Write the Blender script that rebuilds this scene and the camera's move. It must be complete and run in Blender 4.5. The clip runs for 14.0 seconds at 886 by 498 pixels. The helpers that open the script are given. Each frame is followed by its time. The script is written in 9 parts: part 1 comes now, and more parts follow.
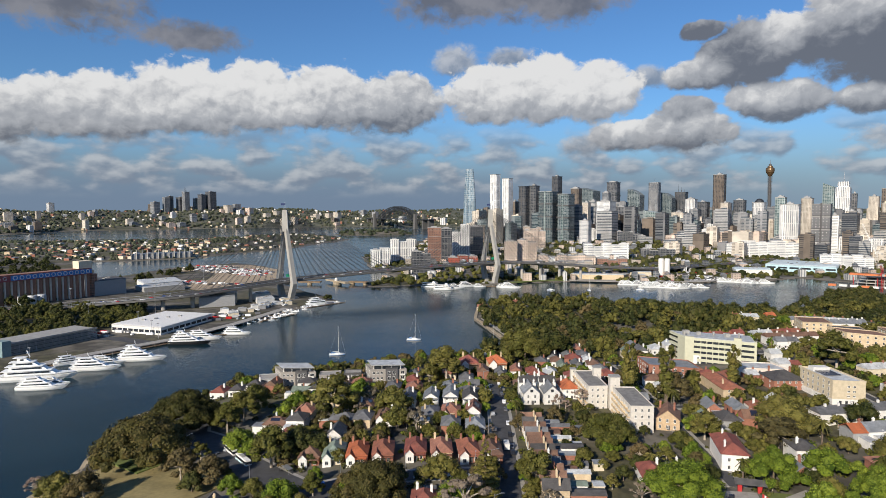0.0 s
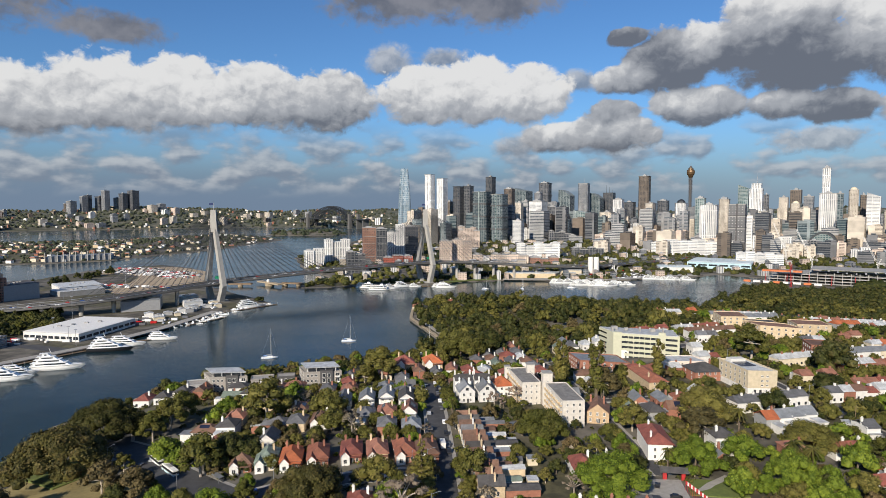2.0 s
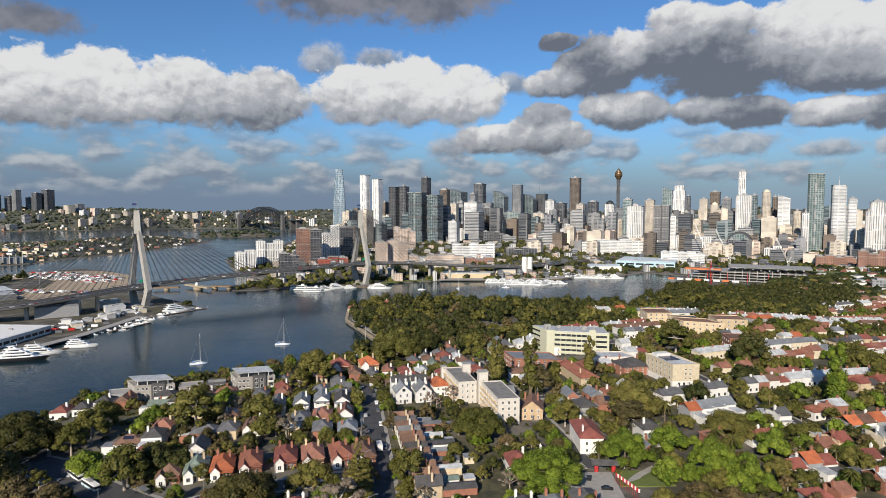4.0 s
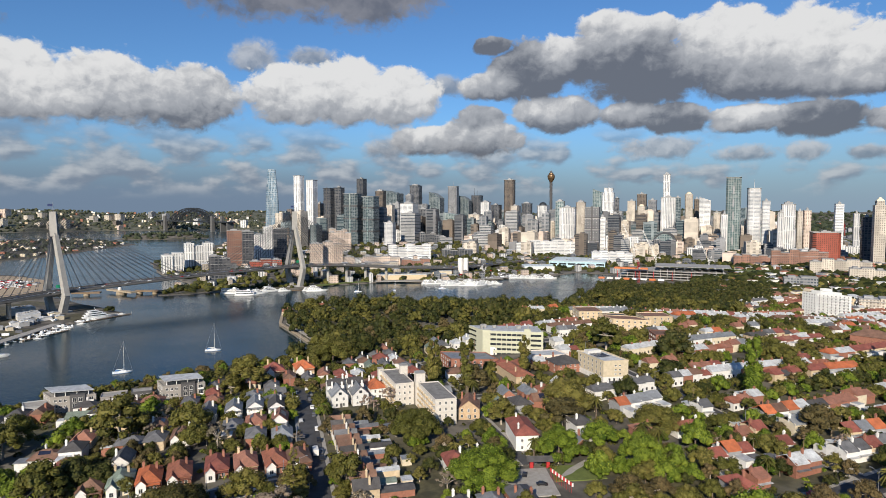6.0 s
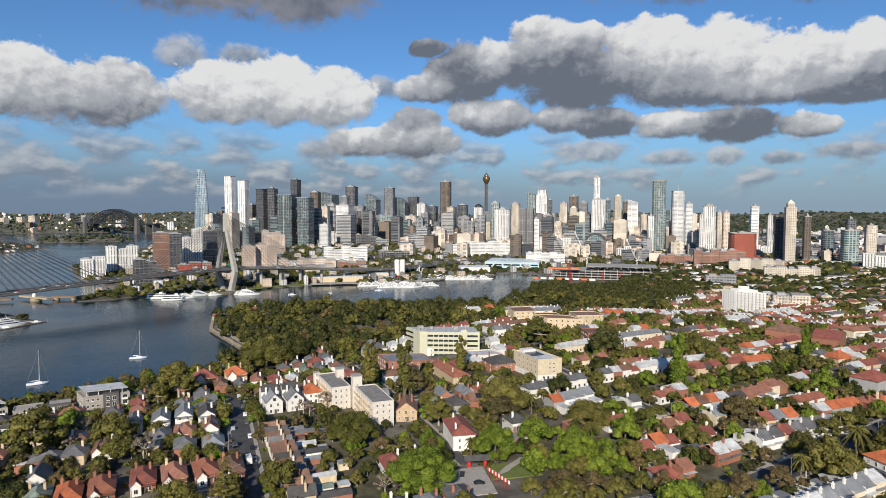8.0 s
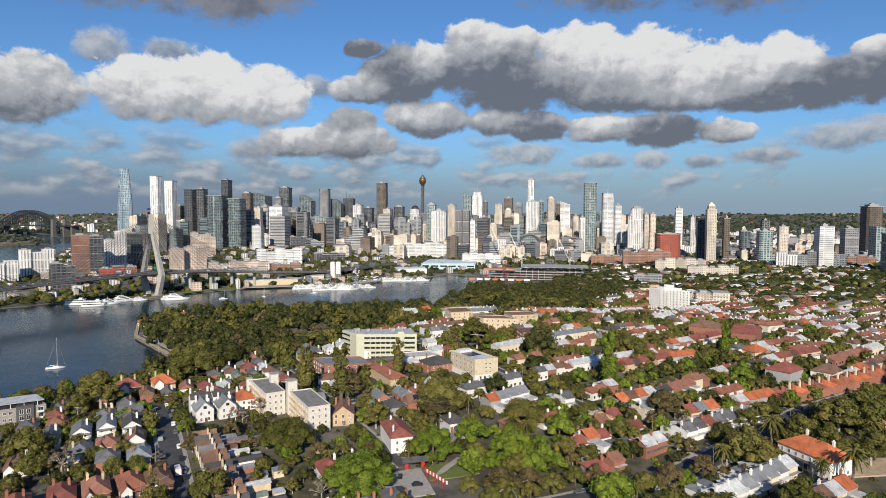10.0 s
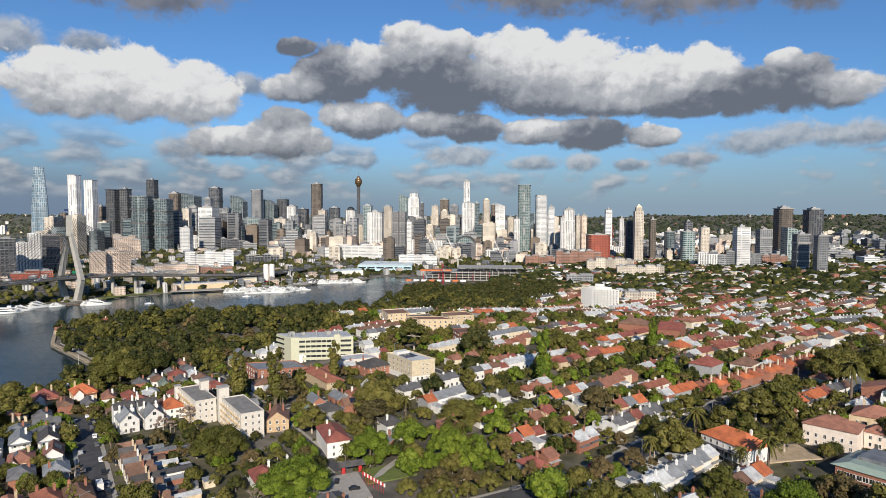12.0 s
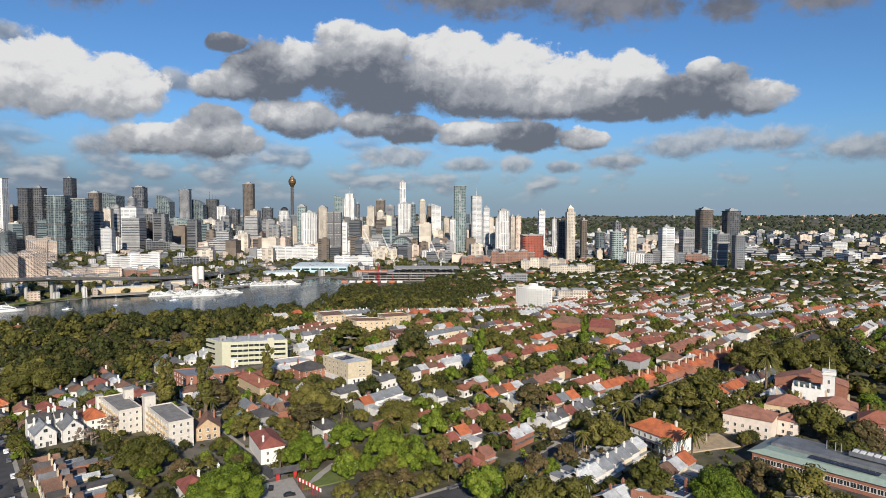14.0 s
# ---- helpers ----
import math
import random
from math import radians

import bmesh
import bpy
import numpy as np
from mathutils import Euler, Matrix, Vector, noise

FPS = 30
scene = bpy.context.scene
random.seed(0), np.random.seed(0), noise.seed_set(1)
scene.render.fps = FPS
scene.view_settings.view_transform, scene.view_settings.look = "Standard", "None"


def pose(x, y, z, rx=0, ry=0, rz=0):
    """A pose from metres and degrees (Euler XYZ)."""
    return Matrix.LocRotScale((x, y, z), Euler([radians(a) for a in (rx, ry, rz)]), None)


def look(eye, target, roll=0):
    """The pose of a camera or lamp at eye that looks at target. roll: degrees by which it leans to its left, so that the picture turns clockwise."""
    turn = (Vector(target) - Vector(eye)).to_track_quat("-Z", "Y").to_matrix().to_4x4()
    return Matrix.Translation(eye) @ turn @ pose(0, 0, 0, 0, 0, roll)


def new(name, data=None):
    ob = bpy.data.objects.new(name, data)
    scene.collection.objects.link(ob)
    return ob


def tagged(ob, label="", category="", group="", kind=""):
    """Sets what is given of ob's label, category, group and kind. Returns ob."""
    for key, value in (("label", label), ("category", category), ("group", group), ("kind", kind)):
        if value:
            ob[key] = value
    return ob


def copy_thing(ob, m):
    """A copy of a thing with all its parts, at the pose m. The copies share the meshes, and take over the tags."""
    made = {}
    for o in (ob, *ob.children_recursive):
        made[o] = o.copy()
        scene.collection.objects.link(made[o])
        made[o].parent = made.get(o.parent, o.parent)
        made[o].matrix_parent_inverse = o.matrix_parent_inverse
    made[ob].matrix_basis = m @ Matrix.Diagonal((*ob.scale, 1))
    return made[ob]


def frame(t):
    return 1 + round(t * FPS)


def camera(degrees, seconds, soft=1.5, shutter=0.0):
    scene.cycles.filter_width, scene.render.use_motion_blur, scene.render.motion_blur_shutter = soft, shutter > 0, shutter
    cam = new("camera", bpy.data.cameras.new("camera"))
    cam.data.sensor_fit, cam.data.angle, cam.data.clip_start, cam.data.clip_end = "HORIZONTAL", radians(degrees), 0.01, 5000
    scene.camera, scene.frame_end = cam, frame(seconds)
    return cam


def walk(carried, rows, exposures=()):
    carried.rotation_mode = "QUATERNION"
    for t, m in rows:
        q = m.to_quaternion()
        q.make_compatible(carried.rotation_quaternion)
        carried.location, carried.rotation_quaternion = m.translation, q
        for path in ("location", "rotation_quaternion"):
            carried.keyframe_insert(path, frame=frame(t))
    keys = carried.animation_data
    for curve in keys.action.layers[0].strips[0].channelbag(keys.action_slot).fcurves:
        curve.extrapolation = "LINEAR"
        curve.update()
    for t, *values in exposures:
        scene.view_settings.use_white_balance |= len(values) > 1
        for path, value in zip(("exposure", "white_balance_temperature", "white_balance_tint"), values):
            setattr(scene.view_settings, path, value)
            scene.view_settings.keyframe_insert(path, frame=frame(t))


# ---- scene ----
# A hovering camera turns slowly to the right over a harbour suburb.
cam = camera(71.45, 14.0, 0.5)
EYE = 121.0
PATH = [
    (0.0, 0.000, -3.754, 0.100),
    (0.5, -1.517, -3.767, 0.088),
    (1.0, -3.029, -3.773, 0.076),
    (1.5, -4.536, -3.773, 0.064),
    (2.0, -6.038, -3.768, 0.052),
    (2.5, -7.536, -3.757, 0.041),
    (3.0, -9.031, -3.742, 0.029),
    (3.5, -10.522, -3.722, 0.018),
    (4.0, -12.009, -3.699, 0.006),
    (4.5, -13.494, -3.672, -0.005),
    (5.0, -14.976, -3.642, -0.016),
    (5.5, -16.456, -3.609, -0.027),
    (6.0, -17.934, -3.574, -0.038),
    (6.5, -19.411, -3.537, -0.049),
    (7.0, -20.886, -3.499, -0.060),
    (7.5, -22.360, -3.459, -0.071),
    (8.0, -23.833, -3.419, -0.082),
    (8.5, -25.306, -3.379, -0.093),
    (9.0, -26.779, -3.339, -0.103),
    (9.5, -28.251, -3.300, -0.114),
    (10.0, -29.724, -3.262, -0.124),
    (10.5, -31.198, -3.225, -0.135),
    (11.0, -32.672, -3.190, -0.145),
    (11.5, -34.148, -3.157, -0.155),
    (12.0, -35.625, -3.127, -0.165),
    (12.5, -37.103, -3.100, -0.175),
    (13.0, -38.584, -3.077, -0.185),
    (13.5, -40.066, -3.057, -0.195),
    (14.0, -41.551, -3.042, -0.205),
]
walk(cam, [(t, pose(0, 0, EYE, 90 + pitch, lean, yaw)) for t, yaw, pitch, lean in PATH])

# ---- light: low afternoon sun from behind the camera's left, broken cumulus ----
SUN_AZ, SUN_EL = radians(-148), radians(27)
sun_way = Vector((math.sin(SUN_AZ) * math.cos(SUN_EL), math.cos(SUN_AZ) * math.cos(SUN_EL), math.sin(SUN_EL)))
sun = new("sun", bpy.data.lights.new("sun", "SUN"))
sun.data.energy, sun.data.angle, sun.data.color = 5.8, radians(0.55), (1.0, 0.9, 0.76)
sun.matrix_world = look(sun_way * 100, (0, 0, 0))

world = bpy.data.worlds.new("world")
scene.world = world
world.use_nodes = True
wt = world.node_tree
wt.nodes.clear()


class Nodes:
    """Small helper that writes node graphs as expressions."""

    def __init__(self, tree):
        self.tree = tree

    def add(self, kind):
        return self.tree.nodes.new(kind)

    def link(self, a, b):
        self.tree.links.new(a, b)

    def put(self, socket, value):
        if isinstance(value, bpy.types.NodeSocket):
            self.link(value, socket)
        else:
            socket.default_value = value

    def math(self, op, a, b=0.0, c=0.0, clamp=False):
        n = self.add("ShaderNodeMath")
        n.operation, n.use_clamp = op, clamp
        for s, v in zip(n.inputs, (a, b, c)):
            self.put(s, v)
        return n.outputs[0]

    def mix(self, f, a, b, blend="MIX"):
        n = self.add("ShaderNodeMix")
        n.data_type, n.blend_type = "RGBA", blend
        self.put(n.inputs[0], f)
        self.put(n.inputs[6], a if isinstance(a, bpy.types.NodeSocket) else (*a, 1))
        self.put(n.inputs[7], b if isinstance(b, bpy.types.NodeSocket) else (*b, 1))
        return n.outputs[2]

    def ramp(self, v, lo, hi, to0=0.0, to1=1.0, smooth=True):
        n = self.add("ShaderNodeMapRange")
        n.interpolation_type = "SMOOTHSTEP" if smooth else "LINEAR"
        for i, x in enumerate((v, lo, hi, to0, to1)):
            self.put(n.inputs[i], x)
        return n.outputs[0]

    def noise(self, vec, scale, detail=4.0, rough=0.55, lac=2.0, color=False, dist=0.0):
        n = self.add("ShaderNodeTexNoise")
        self.put(n.inputs["Vector"], vec)
        n.inputs["Scale"].default_value = scale
        n.inputs["Detail"].default_value = detail
        n.inputs["Roughness"].default_value = rough
        n.inputs["Lacunarity"].default_value = lac
        n.inputs["Distortion"].default_value = dist
        return n.outputs["Color" if color else "Fac"]

    def vec(self, x, y, z=0.0):
        n = self.add("ShaderNodeCombineXYZ")
        for s, v in zip(n.inputs, (x, y, z)):
            self.put(s, v)
        return n.outputs[0]

    def split(self, v):
        n = self.add("ShaderNodeSeparateXYZ")
        self.link(v, n.inputs[0])
        return n.outputs


W = Nodes(wt)
ray = W.add("ShaderNodeTexCoord").outputs["Generated"]
rx, ry, rz = W.split(ray)
DEG = 180 / math.pi
az = W.math("MULTIPLY", W.math("ARCTAN2", rx, ry), DEG)
el = W.math("MULTIPLY", W.math("ARCSINE", rz), DEG)
sky = W.add("ShaderNodeTexSky")
sky.sky_type, sky.sun_disc, sky.sun_elevation, sky.sun_rotation = "NISHITA", False, SUN_EL, SUN_AZ
sky.air_density, sky.dust_density, sky.ozone_density = 1.0, 0.5, 2.0
blue = W.mix(1.0, sky.outputs[0], (0.070, 0.110, 0.155), "MULTIPLY")

# cumulus: centre azimuth, elevation, half width, height above and depth below the centre (degrees), brightness
CLOUDS = (
    (-37, 7.2, 7.5, 2.8, 2.4, 0.72), (-29, 7.8, 7, 3.3, 2.4, 0.80), (-22, 8.6, 6.5, 3.9, 2.6, 0.86), (-16.4, 9.0, 5.8, 4.0, 2.7, 0.90), (-10, 9.2, 5.2, 3.7, 2.6, 0.80), (-4.6, 9.0, 5.4, 3.4, 2.5, 0.62),
    (4.6, 10.0, 5.0, 3.2, 2.8, 0.92), (9.0, 10.2, 5.4, 3.6, 3.0, 0.98), (13.2, 10.0, 5.0, 3.0, 2.8, 0.94),
    (26.0, 12.2, 4.6, 3.0, 2.8, 0.24), (28.6, 13.4, 2.4, 2.2, 1.8, 0.98), (22.6, 11.0, 3.6, 1.7, 1.4, 0.72), (22.4, 14.5, 1.9, 1.0, 0.8, 0.18),
    (28.4, 8.2, 4.0, 2.3, 1.4, 0.56), (26.2, 8.7, 2.2, 1.5, 1.1, 0.86), (16.6, 6.2, 4.0, 1.7, 1.4, 0.74), (21.4, 6.5, 4.6, 2.0, 1.8, 0.62), (21.4, 8.5, 2.6, 1.3, 1.2, 0.48),
)
CLOUDS_EAST = (
    (31.0, 13.2, 3.4, 2.4, 2.8, 0.30), (36.0, 11.8, 6.2, 3.4, 3.0, 0.14), (33.0, 15.4, 3.4, 1.9, 1.6, 0.84), (36.2, 15.0, 3.0, 1.6, 1.4, 0.78), (42.4, 13.4, 5.2, 3.4, 2.8, 0.96),
    (47.6, 12.8, 5.4, 3.2, 2.8, 0.98), (45, 10.6, 6.5, 2.2, 2.0, 0.42), (52.6, 11.6, 4.8, 2.9, 2.6, 0.86), (50.5, 10.0, 5.5, 1.9, 1.6, 0.66), (58.2, 12.0, 3.4, 2.4, 2.0, 0.98),
    (61.2, 10.2, 4.6, 2.2, 2.2, 0.16), (64.8, 10.8, 3.4, 2.3, 2.6, 0.22), (64.3, 12.3, 1.7, 1.0, 0.8, 0.92), (68.2, 9.8, 2.9, 1.7, 1.6, 0.70), (57.0, 9.4, 4.6, 1.5, 1.2, 0.30),
    (34.6, 8.2, 3.0, 1.4, 1.4, 0.62), (38.2, 7.8, 3.4, 1.6, 1.4, 0.28), (44.2, 7.6, 3.8, 1.3, 1.4, 0.80), (49.2, 7.2, 4.2, 1.7, 1.6, 0.14), (54.0, 6.9, 2.9, 1.2, 1.0, 0.72),
)
CLOUDS_SOFT = (
    (37.2, 5.4, 4.6, 1.3, 1.2, 0.62), (62.4, 6.0, 4.2, 1.4, 1.1, 0.58), (65.2, 6.5, 3.0, 1.4, 1.2, 0.60), (69.2, 6.3, 4.6, 1.3, 1.1, 0.62), (75.6, 5.4, 4.6, 1.2, 1.2, 0.5), (48.3, 4.7, 1.8, 1.1, 0.9, 0.62),
    (44.0, 4.7, 2.8, 0.9, 0.8, 0.52), (52.5, 4.5, 2.0, 0.7, 0.7, 0.5), (57.0, 4.8, 3.2, 0.8, 0.8, 0.5), (1.2, 13.0, 2.6, 1.8, 1.4, 0.62), (6.0, 13.4, 3.0, 1.0, 0.9, 0.55), (18.2, 11.2, 2.2, 1.2, 1.1, 0.5), (13.0, 5.6, 2.6, 1.2, 1.0, 0.5),
)
CLOUDS_HIGH = (
    (-33, 16.6, 10, 4.4, 3.6, 0.3), (-21.5, 14.2, 5.0, 1.6, 1.4, 0.3), (2.5, 18.6, 9.5, 3.4, 3.0, 0.3), (11.0, 18.4, 7.5, 3.4, 2.9, 0.3), (46, 19.8, 11, 3.2, 3.0, 0.3), (57, 18.7, 8.5, 3.2, 2.8, 0.3),
    (66, 17.0, 3.4, 1.8, 1.6, 0.3), (74.5, 17.4, 6.0, 3.0, 2.2, 0.3), (-60, 12.6, 16, 8, 4, 0.3), (100, 11.6, 14, 7, 3, 0.3),
)


def cells(vec, scale, detail, smooth=0.6):
    """Rounded heads like those of cumulus, 1 on their crowns."""
    n = W.add("ShaderNodeTexVoronoi")
    n.feature, n.voronoi_dimensions, n.normalize = "SMOOTH_F1", "2D", True
    W.put(n.inputs["Vector"], vec)
    for k, v in (("Scale", scale), ("Detail", detail), ("Roughness", 0.52), ("Lacunarity", 2.2), ("Smoothness", smooth)):
        n.inputs[k].default_value = v
    return W.math("SUBTRACT", 1.0, n.outputs["Distance"])


warp_a = W.math("MULTIPLY", W.math("SUBTRACT", W.noise(W.vec(az, el, 3.0), 0.55, 4.0, 0.55), 0.5), 1.7)
warp_e = W.math("MULTIPLY", W.math("SUBTRACT", W.noise(W.vec(az, el, 9.0), 0.55, 4.0, 0.55), 0.5), 1.2)
azw, elw = W.math("ADD", az, warp_a), W.math("ADD", el, warp_e)
flat = W.vec(azw, W.math("MULTIPLY", elw, 1.25))
toward_sun = W.vec(W.math("SUBTRACT", azw, 0.35), W.math("MULTIPLY", W.math("ADD", elw, 0.5), 1.25))
puff = cells(flat, 0.42, 3.0)
# the same heads a little nearer to the sun: their difference shades the sides turned away from it
lit = cells(toward_sun, 0.42, 3.0)
lump = W.noise(W.vec(az, W.math("MULTIPLY", el, 1.5)), 0.16, 3.0, 0.5)
fray = W.noise(flat, 0.9, 6.0, 0.6)


def heap(rows):
    """Greatest body, height in the cloud and brightness over a group of cumulus."""
    body = level = tone = total = None
    for a, e, w, up, dn, b in rows:
        x = W.math("DIVIDE", W.math("SUBTRACT", az, a), w)
        d = W.math("SUBTRACT", el, e)
        y = W.math("ADD", W.math("DIVIDE", W.math("MAXIMUM", d, 0.0), up), W.math("DIVIDE", W.math("MINIMUM", d, 0.0), dn))
        q = W.math("SUBTRACT", 1.0, W.math("SQRT", W.math("ADD", W.math("MULTIPLY", x, x), W.math("MULTIPLY", y, y))))
        k = W.math("MAXIMUM", W.math("ADD", q, 0.25), 0.0)
        k = W.math("MULTIPLY", k, k)
        body = q if body is None else W.math("SMOOTH_MAX", body, q, 0.10)
        level = W.math("MULTIPLY", k, y) if level is None else W.math("MULTIPLY_ADD", k, y, level)
        tone = W.math("MULTIPLY", k, b) if tone is None else W.math("MULTIPLY_ADD", k, b, tone)
        total = k if total is None else W.math("ADD", total, k)
    total = W.math("MAXIMUM", total, 0.004)
    return body, W.math("DIVIDE", level, total), W.math("DIVIDE", tone, total)


body, level, tone = heap(CLOUDS + CLOUDS_EAST)
edge = W.math("ADD", body, W.math("ADD", W.math("MULTIPLY", W.math("SUBTRACT", puff, 0.70), 0.80), W.math("MULTIPLY", W.math("SUBTRACT", fray, 0.5), 0.34)))
cover = W.ramp(edge, 0.0, W.ramp(level, -0.6, 0.5, 0.30, 0.17))
relief = W.math("MULTIPLY", W.math("SUBTRACT", puff, lit), 1.05)
rough_light = W.math("MULTIPLY", W.math("SUBTRACT", W.noise(flat, 0.30, 6.0, 0.52), 0.5), 0.62)
light = W.math("ADD", W.math("MULTIPLY_ADD", level, 0.50, -0.04), W.math("ADD", W.math("MULTIPLY_ADD", tone, 1.25, -0.15), W.math("ADD", relief, rough_light)))
light = W.math("SUBTRACT", light, W.ramp(level, -0.15, -0.85, 0.0, 0.20))
white = W.mix(W.ramp(light, 0.60, 1.22), W.mix(W.ramp(light, 0.02, 0.72), (0.195, 0.215, 0.26), (0.54, 0.56, 0.60)), (1.06, 1.055, 1.045))
soft, soft_level, soft_tone = heap(CLOUDS_SOFT)
soft_cover = W.ramp(W.math("ADD", soft, W.math("ADD", W.math("MULTIPLY", W.math("SUBTRACT", puff, 0.70), 0.9), W.math("MULTIPLY", W.math("SUBTRACT", fray, 0.5), 0.9))), -0.05, 0.55)
soft_light = W.math("ADD", W.math("MULTIPLY_ADD", soft_level, 0.35, 0.0), W.math("ADD", soft_tone, W.math("ADD", relief, rough_light)))
pearl = W.mix(W.ramp(soft_light, 0.15, 1.0), (0.27, 0.32, 0.40), (0.74, 0.76, 0.79))
high, _, _ = heap(CLOUDS_HIGH)
high_edge = W.math("ADD", high, W.math("MULTIPLY", W.math("SUBTRACT", lump, 0.48), 0.9))
high_cover = W.ramp(W.math("ADD", high_edge, W.math("MULTIPLY", W.math("SUBTRACT", fray, 0.5), 1.0)), 0.0, 0.55)
grey = W.mix(W.ramp(W.math("ADD", W.noise(flat, 0.25, 4.0, 0.5), W.math("MULTIPLY", relief, 0.4)), 0.3, 0.7), (0.19, 0.20, 0.235), (0.34, 0.34, 0.37))

# rows of small far cumulus above the horizon, thinner towards the east
far_vec = W.vec(W.math("MULTIPLY", az, 0.5), W.math("MULTIPLY", el, 0.95))
far_noise = W.noise(far_vec, 0.50, 5.0, 0.45)
far_lit = W.noise(W.vec(W.math("MULTIPLY", W.math("SUBTRACT", az, 0.3), 0.5), W.math("MULTIPLY", W.math("ADD", el, 0.42), 0.95)), 0.50, 4.0, 0.45)
band = W.math("MULTIPLY", W.ramp(el, 0.8, 2.6), W.ramp(el, 8.2, 5.0))
thin = W.ramp(az, 14, 50, 0.0, 0.13)
far_cover = W.math("MULTIPLY", band, W.ramp(W.math("SUBTRACT", far_noise, thin), 0.40, 0.56))
far_col = W.mix(W.ramp(W.math("MULTIPLY_ADD", W.math("SUBTRACT", far_noise, far_lit), 3.4, 0.42), 0.1, 0.95), (0.28, 0.34, 0.44), (0.70, 0.73, 0.77))
haze = W.mix(W.ramp(el, 9.0, -0.5), blue, W.mix(W.ramp(az, -10, 60), (0.27, 0.36, 0.47), (0.36, 0.49, 0.62)))
veil = W.mix(W.math("MULTIPLY", W.ramp(el, 5.5, 1.0, 0, 0.75), W.ramp(az, 40, 0)), haze, (0.225, 0.315, 0.455))
s1 = W.mix(W.math("MULTIPLY", far_cover, 0.8), veil, far_col)
s2 = W.mix(W.math("MULTIPLY", high_cover, 0.92), s1, grey)
s3 = W.mix(W.math("MULTIPLY", cover, 0.97), W.mix(W.math("MULTIPLY", soft_cover, 0.85), s2, pearl), white)
bg = W.add("ShaderNodeBackground")
W.link(s3, bg.inputs[0])
bg.inputs[1].default_value = 0.72
W.link(bg.outputs[0], W.add("ShaderNodeOutputWorld").inputs[0])


# ---- shape of the land ----
GLEBE = ((-900, -1200), (-520, -300), (-300, 40), (-184, 205), (-171, 250), (-166, 273), (-173, 305), (-177, 348), (-150, 400), (-128, 438),
         (-63, 469), (-11, 500), (28, 496), (50, 506), (56, 548), (33, 664), (40, 740), (108, 772), (200, 748), (300, 728), (386, 690), (440, 735), (504, 825), (600, 925), (657, 985),
         (900, 1030), (1500, 1500), (4000, 2600), (5200, 0), (3000, -3000))
ROZELLE = ((-900, -100), (-430, 330), (-321, 439), (-304, 482), (-247, 553), (-213, 634), (-184, 731), (-136, 797), (-200, 890), (-259, 979),
           (-294, 1096), (-370, 1280), (-453, 1351), (-557, 1249), (-585, 1020), (-690, 1210), (-820, 1390), (-3000, 1560), (-5000, 800))
BALMAIN = ((-805, 1410), (-728, 1425), (-616, 1504), (-562, 1677), (-481, 1840), (-434, 2104), (-364, 2412), (-450, 2600), (-640, 2640),
           (-860, 2420), (-1150, 2330), (-1542, 2250), (-1700, 2060), (-3500, 1800), (-3000, 1555), (-830, 1385))
PYRMONT = ((657, 985), (620, 1060), (548, 1020), (477, 1017), (417, 985), (294, 985), (220, 1011), (143, 996), (76, 962), (-39, 962), (-117, 942),
           (-125, 993), (-80, 1074), (-155, 1276), (-203, 1533), (-150, 1900), (-100, 2241), (20, 2700), (260, 3100), (700, 3500), (2500, 4300), (5200, 3000), (5200, 1000), (1500, 1300), (900, 1035))
NORTH = ((-5200, 2200), (-2088, 2950), (-2049, 3414), (-1700, 3677), (-838, 4060), (300, 4080), (900, 3950), (2500, 4290), (2600, 5600), (-5600, 5600))
ISLET = ((-510, 2830), (-330, 2790), (-140, 2825), (-145, 2950), (-350, 2990), (-500, 2930))
LANDS = [np.array(p, float) for p in (GLEBE, ROZELLE, BALMAIN, PYRMONT, NORTH, ISLET)]


def shore(poly, x, y):
    """Distance inside (plus) or outside (minus) a polygon; x, y are arrays."""
    a, b = poly, np.roll(poly, -1, 0)
    best = np.full(x.shape, 1e9)
    odd = np.zeros(x.shape, bool)
    for (x0, y0), (x1, y1) in zip(a, b):
        dx, dy = x1 - x0, y1 - y0
        s = np.clip(((x - x0) * dx + (y - y0) * dy) / (dx * dx + dy * dy), 0, 1)
        best = np.minimum(best, np.hypot(x - x0 - s * dx, y - y0 - s * dy))
        if dy:
            odd ^= ((y0 > y) != (y1 > y)) & (x < x0 + (y - y0) / dy * dx)
    return np.where(odd, best, -best)


def ease(v, lo, hi):
    s = np.clip((v - lo) / (hi - lo), 0, 1)
    return s * s * (3 - 2 * s)


